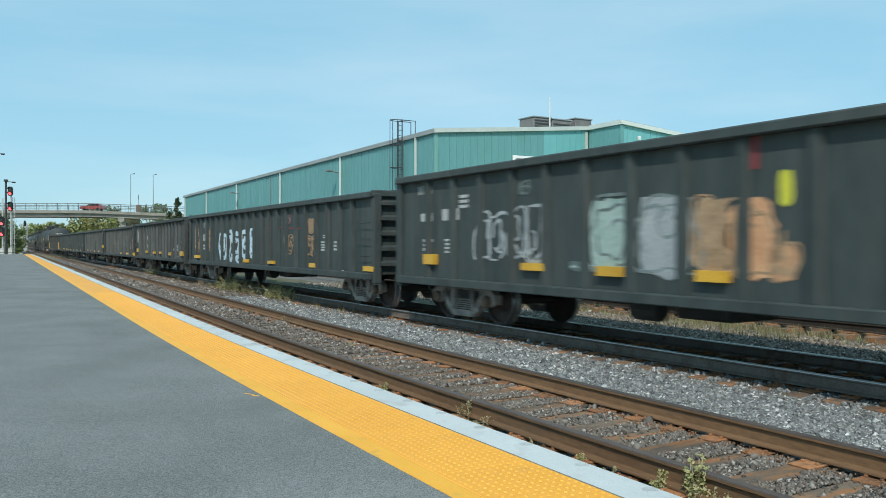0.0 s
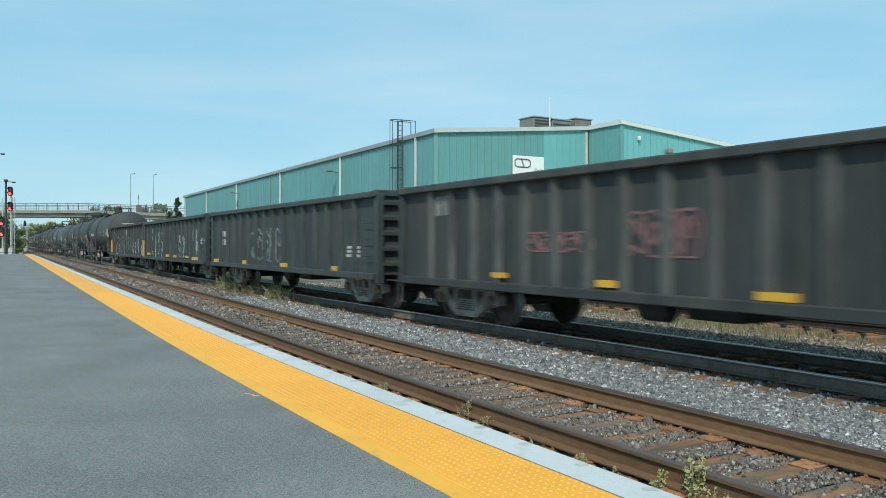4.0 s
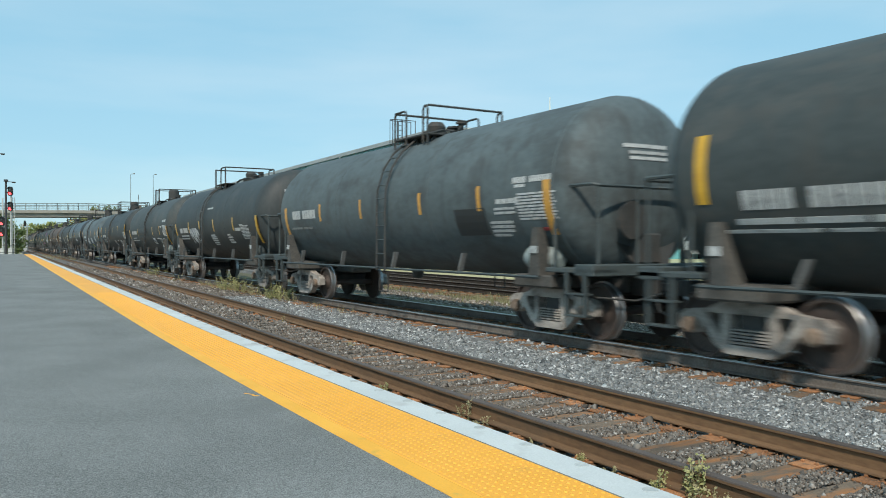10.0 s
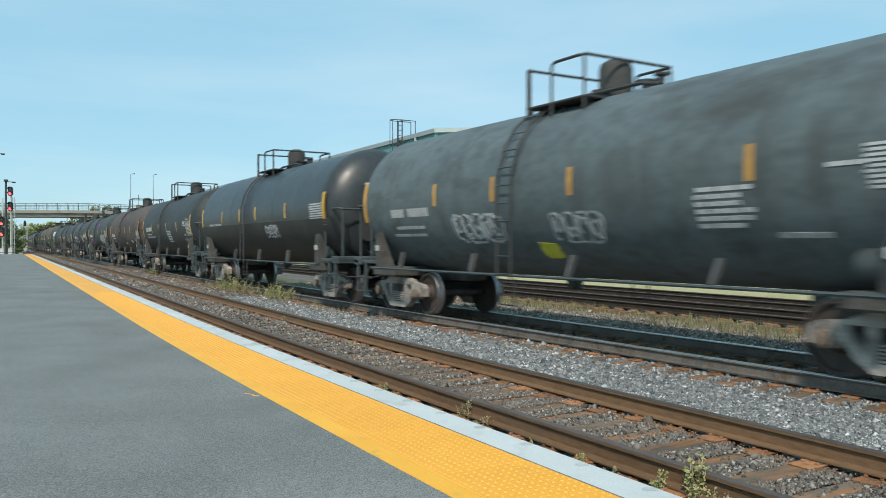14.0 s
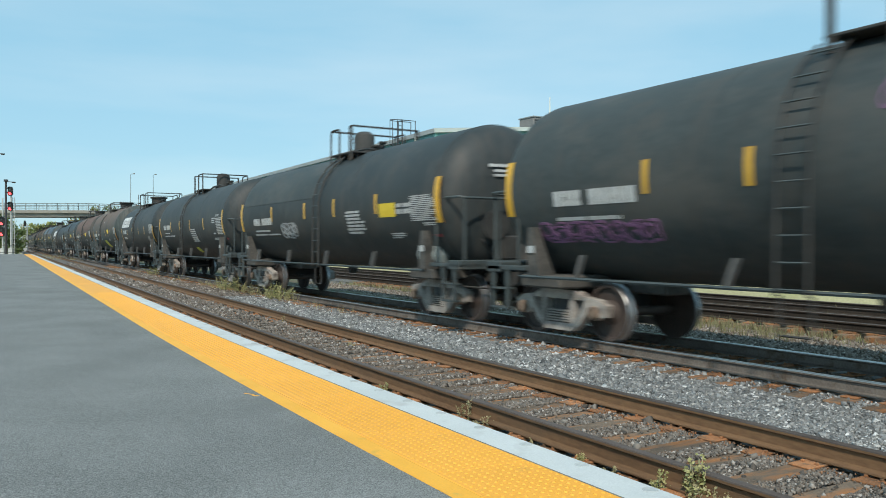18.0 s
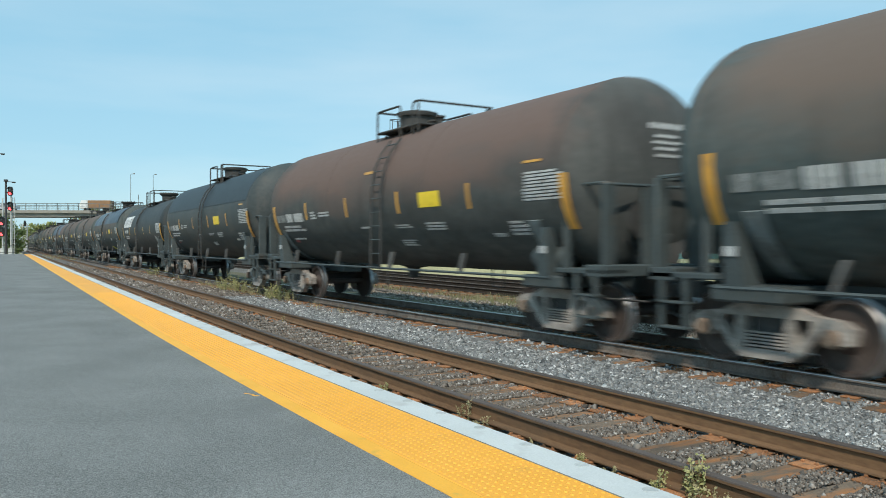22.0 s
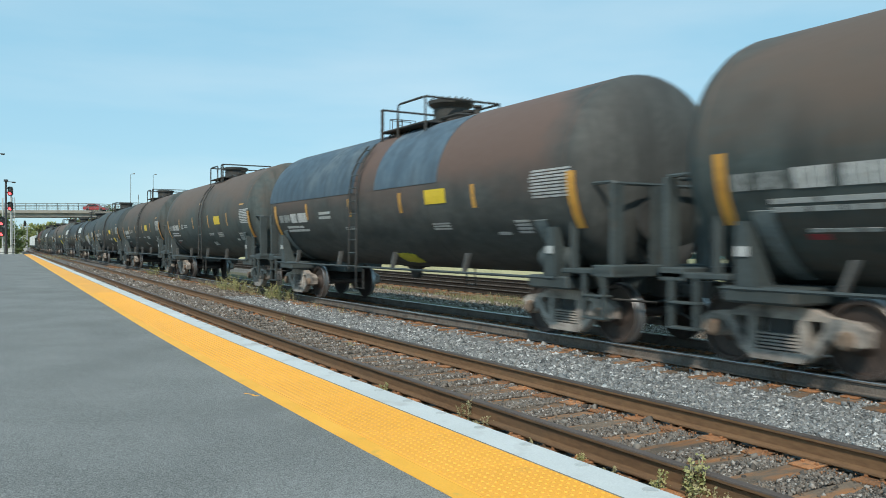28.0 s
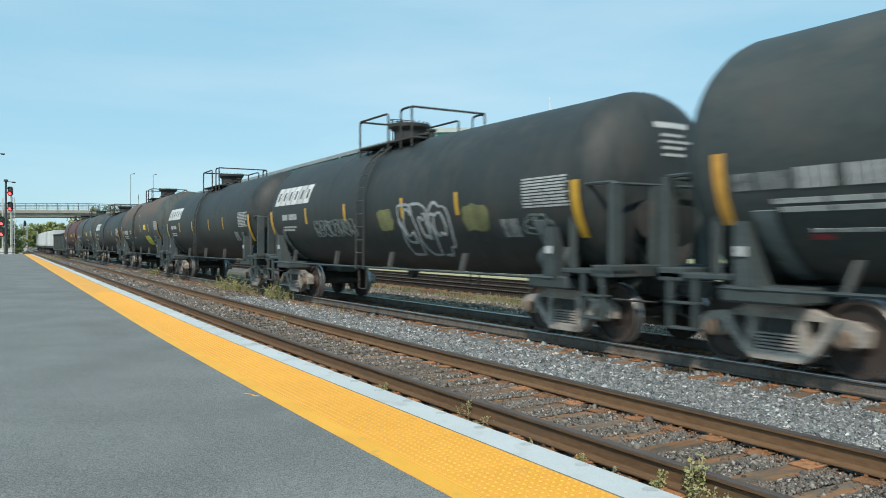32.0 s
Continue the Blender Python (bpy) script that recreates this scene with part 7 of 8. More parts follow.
wall = part("return_wall", Form().box(-S_END + 0.05, -S_FRONT - 0.2, Y_RIDGE, Y_RIDGE + 0.2, -0.6, Z_RIDGE - 0.02), TEAL, warehouse)
for i in range(6):
    part("siding_rib", Form().box(-0.03, 0.03, -0.03, 0, -0.6, Z_RIDGE - 0.1), TEAL, wall, at=pose(-S_END + 0.43 + i * 0.48, Y_RIDGE, 0))
part("roof", Form().loft([[(-S_END + 0.15, Y_SIDE - 0.12, Z_EAVE), (-S_END + 0.15, Y_RIDGE, Z_RIDGE), (-S_END + 0.15, Y_RIDGE, Z_RIDGE + 0.1), (-S_END + 0.15, Y_SIDE - 0.12, Z_EAVE + 0.1)],
                          [(-S_FAR, side_y(S_FAR) - 0.12, Z_EAVE), (-S_FAR, Y_RIDGE + 2.4, Z_RIDGE), (-S_FAR, Y_RIDGE + 2.4, Z_RIDGE + 0.1), (-S_FAR, side_y(S_FAR) - 0.12, Z_EAVE + 0.1)]]), ROOF_METAL, warehouse)
part("roof", Form().loft([[(-S_FRONT + 0.15, Y_RIDGE + 0.01, Z_RIDGE), (-S_FRONT + 0.15, Y_BACK, Z_BACK), (-S_FRONT + 0.15, Y_BACK, Z_BACK + 0.1), (-S_FRONT + 0.15, Y_RIDGE + 0.01, Z_RIDGE + 0.1)],
                          [(-S_FAR, Y_RIDGE + 2.4, Z_RIDGE), (-S_FAR, Y_BACK + 2.4, Z_BACK), (-S_FAR, Y_BACK + 2.4, Z_BACK + 0.1), (-S_FAR, Y_RIDGE + 2.4, Z_RIDGE + 0.1)]]), ROOF_METAL, warehouse)
part("back_wall", Form().loft([[(-S_FRONT - 0.2, Y_BACK - 0.2, -0.6), (-S_FRONT - 0.2, Y_BACK, -0.6), (-S_FRONT - 0.2, Y_BACK, Z_BACK), (-S_FRONT - 0.2, Y_BACK - 0.2, Z_BACK)],
                               [(-S_FAR, Y_BACK + 2.2, -0.6), (-S_FAR, Y_BACK + 2.4, -0.6), (-S_FAR, Y_BACK + 2.4, Z_BACK), (-S_FAR, Y_BACK + 2.2, Z_BACK)]]), TEAL, warehouse)
part("end_wall", Form().loft([[(-S_FAR + 0.1, side_y(S_FAR), -0.6), (-S_FAR, side_y(S_FAR), -0.6), (-S_FAR, side_y(S_FAR), Z_EAVE), (-S_FAR + 0.1, side_y(S_FAR), Z_EAVE)],
                              [(-S_FAR + 0.1, Y_RIDGE + 2.4, -0.6), (-S_FAR, Y_RIDGE + 2.4, -0.6), (-S_FAR, Y_RIDGE + 2.4, Z_RIDGE), (-S_FAR + 0.1, Y_RIDGE + 2.4, Z_RIDGE)],
                              [(-S_FAR + 0.1, Y_BACK + 2.4, -0.6), (-S_FAR, Y_BACK + 2.4, -0.6), (-S_FAR, Y_BACK + 2.4, Z_BACK), (-S_FAR + 0.1, Y_BACK + 2.4, Z_BACK)]]), TEAL, warehouse)
# trims
part("eave_gutter", Form().loft([[(-S_END + 0.16, Y_SIDE - 0.16, Z_EAVE - 0.16), (-S_END + 0.16, Y_SIDE - 0.03, Z_EAVE - 0.16), (-S_END + 0.16, Y_SIDE - 0.03, Z_EAVE + 0.08), (-S_END + 0.16, Y_SIDE - 0.16, Z_EAVE + 0.08)],
                                 [(-S_FAR, side_y(S_FAR) - 0.16, Z_EAVE - 0.16), (-S_FAR, side_y(S_FAR) - 0.03, Z_EAVE - 0.16), (-S_FAR, side_y(S_FAR) - 0.03, Z_EAVE + 0.08), (-S_FAR, side_y(S_FAR) - 0.16, Z_EAVE + 0.08)]]), ROOF_METAL, warehouse)


def rake(s, y0, y1, z0, z1, h=0.15):
    return Form().loft([[(-s + 0.05, y0, z0 - h), (-s + 0.17, y0, z0 - h), (-s + 0.17, y0, z0 + 0.09), (-s + 0.05, y0, z0 + 0.09)],
                        [(-s + 0.05, y1, z1 - h), (-s + 0.17, y1, z1 - h), (-s + 0.17, y1, z1 + 0.09), (-s + 0.05, y1, z1 + 0.09)]])


part("rake_trim", rake(S_END, Y_SIDE - 0.15, Y_RIDGE, Z_EAVE, Z_RIDGE), WHITE_TRIM, warehouse)
part("rake_trim", rake(S_FRONT, Y_RIDGE - 0.1, Y_BACK, Z_RIDGE, Z_BACK), WHITE_TRIM, warehouse)
part("rake_trim", Form().box(-S_END + 0.2, -S_FRONT + 0.04, Y_RIDGE - 0.14, Y_RIDGE - 0.04, Z_RIDGE - 0.16, Z_RIDGE + 0.12), WHITE_TRIM, warehouse)
CORNER_TEAL = surface("pale_teal_trim", (0.16, 0.38, 0.36), (0.2, 0.42, 0.4), 0.5, 1, 20, 0.02)
part("corner_trim", Form().box(-S_END - 0.08, -S_END + 0.06, Y_SIDE - 0.05, Y_SIDE + 0.14, -0.6, Z_EAVE - 0.1), CORNER_TEAL, warehouse)
part("corner_trim", Form().box(-S_FRONT - 0.08, -S_FRONT + 0.06, Y_RIDGE - 0.05, Y_RIDGE + 0.16, -0.6, Z_RIDGE - 0.2), TEAL, warehouse)
BROWN_TRIM = surface("beige_trim", (0.44, 0.46, 0.42), (0.56, 0.58, 0.53), 0.6, 1, 20, 0.02)
part("corner_trim", Form().box(-S_END + 0.036, -S_END + 0.12, Y_RIDGE - 0.3, Y_RIDGE - 0.12, -0.6, Z_RIDGE - 0.3), BROWN_TRIM, warehouse)
for s in (40.65, 52.55, 66.7, 81.5, 95.5, 108.1):
    part("downpipe", Form().box(-s - 0.06, -s + 0.06, side_y(s) - 0.16, side_y(s) - 0.035, -0.5, Z_EAVE - 0.14, 0.02), WHITE_TRIM, warehouse)
for s in (53.0, 80.5):
    arm = Form().rod((-s, side_y(s) - 0.05, 6.75), (-s, side_y(s) - 0.75, 6.85), 0.04).box(-s - 0.22, -s + 0.22, side_y(s) - 0.95, side_y(s) - 0.6, 6.78, 6.92, 0.03)
    part("wall_lamp", arm, HVAC_GREY, warehouse)
part("wall_seam", Form().box(-69.8, -69.7, side_y(69.75) - 0.04, side_y(69.75) - 0.033, 0, Z_EAVE - 0.2), HVAC_GREY, warehouse)


def cage():
    f = Form()
    s, z1 = 42.55, Z_EAVE + 1.1
    y = side_y(s) - 0.18
    for dx in (-0.24, 0.24):
        f.rod((-s + dx, y, 1.5), (-s + dx, y, z1), 0.03, 5)
    for i in range(26):
        f.rod((-s - 0.24, y, 1.6 + 0.3 * i), (-s + 0.24, y, 1.6 + 0.3 * i), 0.016, 4)
    ring = [(0.34 * math.cos(a), -0.70 * math.sin(a)) for a in [math.pi * k / 6 for k in range(7)]]
    for z in (3.4, 4.8, 6.2, 7.6, z1):
        f.pipe([(-s + a, y + b, z) for a, b in ring], 0.022, 4)
    for a, b in ring[0::1]:
        f.rod((-s + a, y + b, 3.3), (-s + a, y + b, z1), 0.018, 4)
    for dx in (-0.28, 0.28):
        f.pipe([(-s + dx, y, z1), (-s + dx, y + 0.9, z1), (-s + dx, y + 0.9, Z_EAVE + 0.1)], 0.03, 5)
    return f


part("caged_ladder", cage(), LADDER_DARK, warehouse, "dark steel caged roof ladder")
# roof units and a thin mast
for s, y, w, l, h in ((43.2, 33.5, 1.5, 1.6, 1.05), (43.2, 35.2, 1.7, 1.6, 1.15), (43.2, 37.25, 1.5, 1.4, 1.55)):
    unit = tagged(new("roof_unit"), "grey rooftop ventilation unit on the warehouse", "ventilation unit")
    unit.matrix_basis = pose(-s, y, Z_RIDGE - (Z_RIDGE - Z_BACK) * (y - Y_RIDGE) / (Y_BACK - Y_RIDGE) + 0.06)
    part("casing", Form().box(-l / 2, l / 2, -w / 2, w / 2, 0, h, 0.03), HVAC_GREY, unit)
    part("lid", Form().box(-l / 2 - 0.06, l / 2 + 0.06, -w / 2 - 0.06, w / 2 + 0.06, h, h + 0.09, 0.02), ROOF_METAL, unit)
    for k in range(4):
        part("louvre", Form().box(l / 2, l / 2 + 0.03, -w / 2 + 0.1, w / 2 - 0.1, 0.2 + k * 0.2, 0.3 + k * 0.2), LADDER_DARK, unit)
mast = tagged(new("mast"), "thin white mast on the warehouse roof", "mast")
mast.matrix_basis = pose(-39.6, 31.89, 8.85)
part("pole", Form().rod((0, 0, 0), (0, 0, 2.13), 0.05, 8, 0.04), WHITE_TRIM, mast)
part("foot", Form().box(-0.15, 0.15, -0.15, 0.15, -0.05, 0.06), ROOF_METAL, mast)
# sign with a plain looped shape
sign = tagged(new("wall_sign"), "white sign board with a grey looped emblem on the warehouse wall", "sign")
sign.matrix_basis = pose(-S_END + 0.045, 28.04, 5.79)
part("board", Form().box(0, 0.06, 0, 2.36, -0.4, 1.12, 0.01), SIGN_WHITE, sign)
curl = Form().pipe([(0.066, 0.30, 0.92), (0.066, 0.14, 0.82), (0.066, 0.14, 0.54), (0.066, 0.30, 0.44), (0.066, 1.12, 0.44), (0.066, 1.28, 0.54), (0.066, 1.28, 0.82),
                    (0.066, 1.12, 0.92), (0.066, 0.30, 0.92)], 0.04, 6).rod((0.066, 0.62, 0.92), (0.066, 0.82, 0.44), 0.04)
part("emblem", curl, SIGN_GREY, sign, "grey looped line emblem")


def lettering(text, size):
    """Flat letters that stand a little proud of a board facing up the line."""
    data = bpy.data.curves.new("lettering", "FONT")
    data.body, data.size, data.extrude, data.align_x = text, size, 0.004, "RIGHT"
    holder = bpy.data.objects.new("lettering", data)
    me = bpy.data.meshes.new_from_object(holder)
    bpy.data.objects.remove(holder)
    return me


for text, z in (("Metals", 0.24), ("Distribution", 0.02)):
    me = lettering(text, 0.24)
    me.materials.append(SIGN_TEAL)
    words = new("lettering", me)
    words.parent = sign
    words.matrix_basis = pose(0.064, 2.26, z, 90, 0, 90)
    tagged(words, "dark teal lettering")
lamp_box = part("wall_light", Form().box(-S_FRONT + 0.03, -S_FRONT + 0.2, 35.34, 35.54, 7.98, 8.24, 0.03), SIGN_WHITE, warehouse, "small white wall light")
vent_hood = part("vent_hood", Form().box(-S_FRONT + 0.03, -S_FRONT + 0.4, 37.75, 38.15, 7.3, 7.62, 0.06), HVAC_GREY, warehouse, "dark wall vent hood")

# ---- overpass ----
D_BRIDGE = 155.0


def at_bridge(px, py, d=D_BRIDGE):
    return from_eye((px - 784) / 784, (441 - py) / 784, d)


bridge = tagged(new("overpass"), "concrete road overpass with a metal railing across the tracks", "bridge")
RAIL_GREY = surface("bridge_rail", (0.10, 0.12, 0.12), (0.2, 0.22, 0.22), 0.6, 1, 20, 0.05)
away = Vector((FORWARD.x, FORWARD.y, 0)).normalized()


def deck_form(y0, y1, d0, d1, sag=0.0):
    f = Form()
    rings = []
    for px in (-260, -60, 60, 150, 220, 290, 360):
        drop = 0 if px < 150 else (px - 150) * 0.035
        a, b = at_bridge(px, y0 + drop), at_bridge(px, y1 + drop)
        rings.append([a + away * d0, a + away * d1, b + away * d1, b + away * d0])
    return f.loft(rings)


part("deck", deck_form(373.5, 378.5, 0, 9.5), OLD_CONCRETE, bridge)
part("girder", deck_form(378.5, 384.5, 0.5, 1.3), OLD_CONCRETE, bridge)
part("girder", deck_form(378.5, 384.5, 7.6, 8.6), OLD_CONCRETE, bridge)
for d in (0.1, 9.2):
    part("handrail", deck_form(360.8, 361.8, d, d + 0.08), RAIL_GREY, bridge)
    part("handrail", deck_form(367.0, 367.6, d, d + 0.05), RAIL_GREY, bridge)
    for i in range(19):
        px = -48 + i * 18.6
        a = at_bridge(px, 373.6 + max(0, (px - 150) * 0.035)) + away * d
        part("post", Form().rod((0, 0, 0), (0, 0, 1.42), 0.06, 5), RAIL_GREY, bridge, key="bridge_post", at=Matrix.Translation(a))
pickets = Form()
for i in range(150):
    px = -50 + i * 2.3
    a = at_bridge(px, 373.6 + max(0, (px - 150) * 0.035)) + away * 0.12
    pickets.rod(a, a + Vector((0, 0, 1.38)), 0.012, 4)
tagged(part("pickets", pickets, RAIL_GREY, bridge), kind="stuff")
for px in (212, -40):
    a = at_bridge(px, 384)
    pier = Form()
    for dd in (1.5, 4.7, 8.0):
        p = a + away * dd
        pier.box(p.x - 0.5, p.x + 0.5, p.y - 0.5, p.y + 0.5, -0.6, p.z, 0.05)
    p, q = a + away * 0.6, a + away * 8.8
    pier.rod((p.x, p.y, p.z - 0.6), (q.x, q.y, q.z - 0.6), 0.65, 8)
    part("pier", pier, OLD_CONCRETE, bridge)
for px, top, arm in ((228, 309, 0.7), (243, 304, 0.5)):
    lamp = tagged(new("street_lamp"), "tall thin street lamp on the overpass", "street lamp")
    base = at_bridge(px, 374) + away * (0.9 if px == 228 else 8.5)
    lamp.matrix_basis = Matrix.Translation(base)
    h = (374 - top) / 784 * math.tan(radians(58.766) / 2) * D_BRIDGE
    part("pole", Form().rod((0, 0, 0), (0, 0, h), 0.07, 7, 0.04).rod((0, 0, h), (arm * RIGHT.x, arm * RIGHT.y, h + 0.15), 0.05, 5), RAIL_GREY, lamp)
    part("lantern", Form().box(arm * RIGHT.x - 0.25, arm * RIGHT.x + 0.25, arm * RIGHT.y - 0.15, arm * RIGHT.y + 0.15, h + 0.02, h + 0.2, 0.03), HVAC_GREY, lamp)
box_a = tagged(new("road_cabinet"), "brown roadside cabinet with a sign on the overpass", "cabinet")
box_a.matrix_basis = Matrix.Translation(at_bridge(243, 376) + away * 0.6)
part("cabinet_body", Form().box(-0.45, 0.45, -0.4, 0.4, 0, 1.4, 0.03), surface("cabinet_brown", (0.16, 0.11, 0.09), (0.24, 0.17, 0.14), 0.7, 2, 20, 0.1), box_a)
part("sign_post", Form().rod((0, 0, 1.3), (0, 0, 3.4), 0.04, 5).box(-0.25, 0.25, -0.03, 0.03, 2.6, 3.2), RAIL_GREY, box_a)

# ---- signals, lamp posts and railing at the platform's end ----
SIGNAL_BLACK = surface("signal_black", (0.01, 0.01, 0.011), (0.02, 0.02, 0.02), 0.6, 5, 30, 0.05)
POLE_DARK = surface("dark_pole", (0.03, 0.03, 0.032), (0.055, 0.055, 0.06), 0.6, 3, 30, 0.05)
SILVER = surface("silver_mast", (0.42, 0.43, 0.43), (0.58, 0.59, 0.58), 0.5, 3, 30, 0.05, metal=0.3)
RED_LIGHT = glow("red_signal_lens", (1.0, 0.06, 0.07), 3.2)
GLASS_SIGNAL = surface("unlit_lens", (0.05, 0.06, 0.06), (0.08, 0.09, 0.09), 0.3, 3, 20, 0.0)
D_SIG = 140.0


def near_end(px, py, d=D_SIG):
    return from_eye((px - 784) / 784, (441 - py) / 784, d)


FACING = math.degrees(math.atan2(RIGHT.y, RIGHT.x))


def signal_mast(px, heads, top, label, d=D_SIG):
    mast = tagged(new("railway_signal"), label, "railway signal")
    base = near_end(px, 441, d)
    mast.matrix_basis = pose(base.x, base.y, -0.6, 0, 0, FACING)
    ztop = near_end(px, top, d).z + 0.6
    part("mast", Form().rod((0, 0.3, 0), (0, 0.3, ztop), 0.13, 8), SILVER, mast)
    lad = Form()
    for k in (-0.22, 0.22):
        lad.rod((0.35 + k, 0.45, 0.2), (0.35 + k, 0.45, ztop - 1.6), 0.05, 5)
    for i in range(int(ztop / 0.45) - 3):
        lad.rod((0.13, 0.45, 0.4 + i * 0.45), (0.57, 0.45, 0.4 + i * 0.45), 0.035, 4)
    part("ladder", lad, SILVER, mast)
    part("base_cabinet", Form().box(-0.4, 0.4, -0.1, 0.5, 0, 1.4, 0.03), SILVER, mast)
    for py in heads:
        z = near_end(px, py, d).z + 0.6
        plate = [(0.42 * math.cos(a), (0.42 if math.sin(a) > 0 else -0.42) + 0.42 * math.sin(a)) for a in [2 * math.pi * (k + 0.5) / 20 for k in range(20)]]
        head = part("signal_head", Form().plate(plate, -0.05, 0.25, (0, 0, z)), SIGNAL_BLACK, mast)
        part("red_lens", Form().lathe([(-0.14, 0.0), (-0.13, 0.2), (-0.06, 0.27)], "y", 16, (0, 0, z - 0.4)), RED_LIGHT, head, "glowing red lens")
        for dz in (-0.4, 0.42):
            hood = Form()
            arc = [math.pi * k / 8 for k in range(9)]
            hood.loft([[(0.34 * math.cos(a), y, z + dz + 0.34 * math.sin(a)) for a in arc] + [(0.30 * math.cos(a), y, z + dz + 0.30 * math.sin(a)) for a in reversed(arc)] for y in (-0.42, -0.05)])
            part("hood", hood, SIGNAL_BLACK, head)
        part("dark_lens", Form().lathe([(-0.12, 0.0), (-0.11, 0.2), (-0.06, 0.25)], "y", 14, (0, 0, z + 0.42)), GLASS_SIGNAL, head)
    return mast


signal_mast(18, (340, 367), 334, "railway signal mast with two red lights and a ladder")
signal_mast(3, (393, 412), 352, "low railway signal mast with two red lights", 136)


def lamp_post(px, top, base_d, arm, label):
    post = tagged(new("platform_lamp"), label, "lamp post")
    b = near_end(px, 441, base_d)
    post.matrix_basis = Matrix.Translation((b.x, b.y, -0.6))
    h = near_end(px, top, base_d).z + 0.6
    part("pole", Form().rod((0, 0, 0), (0, 0, h), 0.2, 8, 0.15), POLE_DARK, post)
    a = RIGHT * arm
    part("lamp_arm", Form().rod((0, 0, h - 0.1), (a.x, a.y, h - 0.18), 0.06, 5), POLE_DARK, post)
    part("lamp_head", Form().box(a.x * 0.8 - 0.35, a.x * 0.8 + 0.35, a.y * 0.8 - 0.25, a.y * 0.8 + 0.25, h - 0.3, h - 0.12, 0.04), POLE_DARK, post)
    part("top_bracket", Form().box(-0.35, 0.35, -0.3, 0.3, h - 0.1, h + 0.25, 0.05), POLE_DARK, post)


lamp_post(10.5, 322, 128, 1.6, "dark lamp post with one arm at the platform end")
lamp_post(-9, 272, 118, 1.5, "tall dark lamp post with one arm beside the platform")
rail_end = tagged(new("railing"), "dark metal railing across the platform end", "railing")
for i in range(9):
    y = -7.0 + i * 1.05
    part("post", Form().rod((0, 0, 0), (0, 0, 1.25), 0.035, 5), POLE_DARK, rail_end, key="end_post", at=Matrix.Translation(on_line(130.6, y, Z_PLATFORM)))
for z in (0.25, 0.75, 1.22):
    part("rail_bar", Form().rod(on_line(130.6, -7.0, Z_PLATFORM + z), on_line(130.6, 1.4, Z_PLATFORM + z), 0.03, 5), POLE_DARK, rail_end)
far_sig = tagged(new("railway_signal"), "distant signal bridge leg beyond the platform", "railway signal")
b = near_end(44, 441, 190)
far_sig.matrix_basis = Matrix.Translation((b.x, b.y, -0.6))
for k in (-0.55, 0.55):
    part("mast", Form().rod(RIGHT * k, RIGHT * k + Vector((0, 0, 7.0)), 0.12, 6), SILVER, far_sig)
for i in range(14):
    part("brace", Form().rod(RIGHT * -0.55, RIGHT * 0.55 + Vector((0, 0, 0.45)), 0.06, 5), SILVER, far_sig, key="mast_brace", at=pose(0, 0, 0.3 + 0.46 * i))
part("base_cabinet", Form().box(-0.6, 0.6, -0.5, 0.5, 0, 1.6, 0.05), SILVER, far_sig)
part("signal_head", Form().box(-0.3, 0.3, -0.25, 0.25, 6.4, 7.8, 0.12), SIGNAL_BLACK, far_sig)

# ---- vehicles ----
GLASS_DARK = surface("dark_car_glass", (0.02, 0.025, 0.03), (0.03, 0.035, 0.04), 0.12, 3, 20, 0.0)
TYRE = surface("tyre_rubber", (0.012, 0.012, 0.012), (0.022, 0.022, 0.022), 0.85, 6, 40, 0.1)
CAR_WHITE = surface("white_car_paint", (0.62, 0.64, 0.65), (0.70, 0.72, 0.73), 0.3, 2, 20, 0.0, coat=0.5)
CAR_SILVER = surface("silver_car_paint", (0.42, 0.45, 0.48), (0.5, 0.53, 0.56), 0.3, 2, 20, 0.0, coat=0.5)
CAR_RED = surface("red_car_paint", (0.32, 0.03, 0.03), (0.38, 0.045, 0.04), 0.3, 2, 20, 0.0, coat=0.5)
CAR_DARK = surface("dark_car_paint", (0.04, 0.04, 0.045), (0.06, 0.06, 0.065), 0.3, 2, 20, 0.0, coat=0.5)
TRUCK_YELLOW = surface("ochre_truck_paint", (0.26, 0.14, 0.07), (0.36, 0.20, 0.10), 0.5, 2, 20, 0.0)


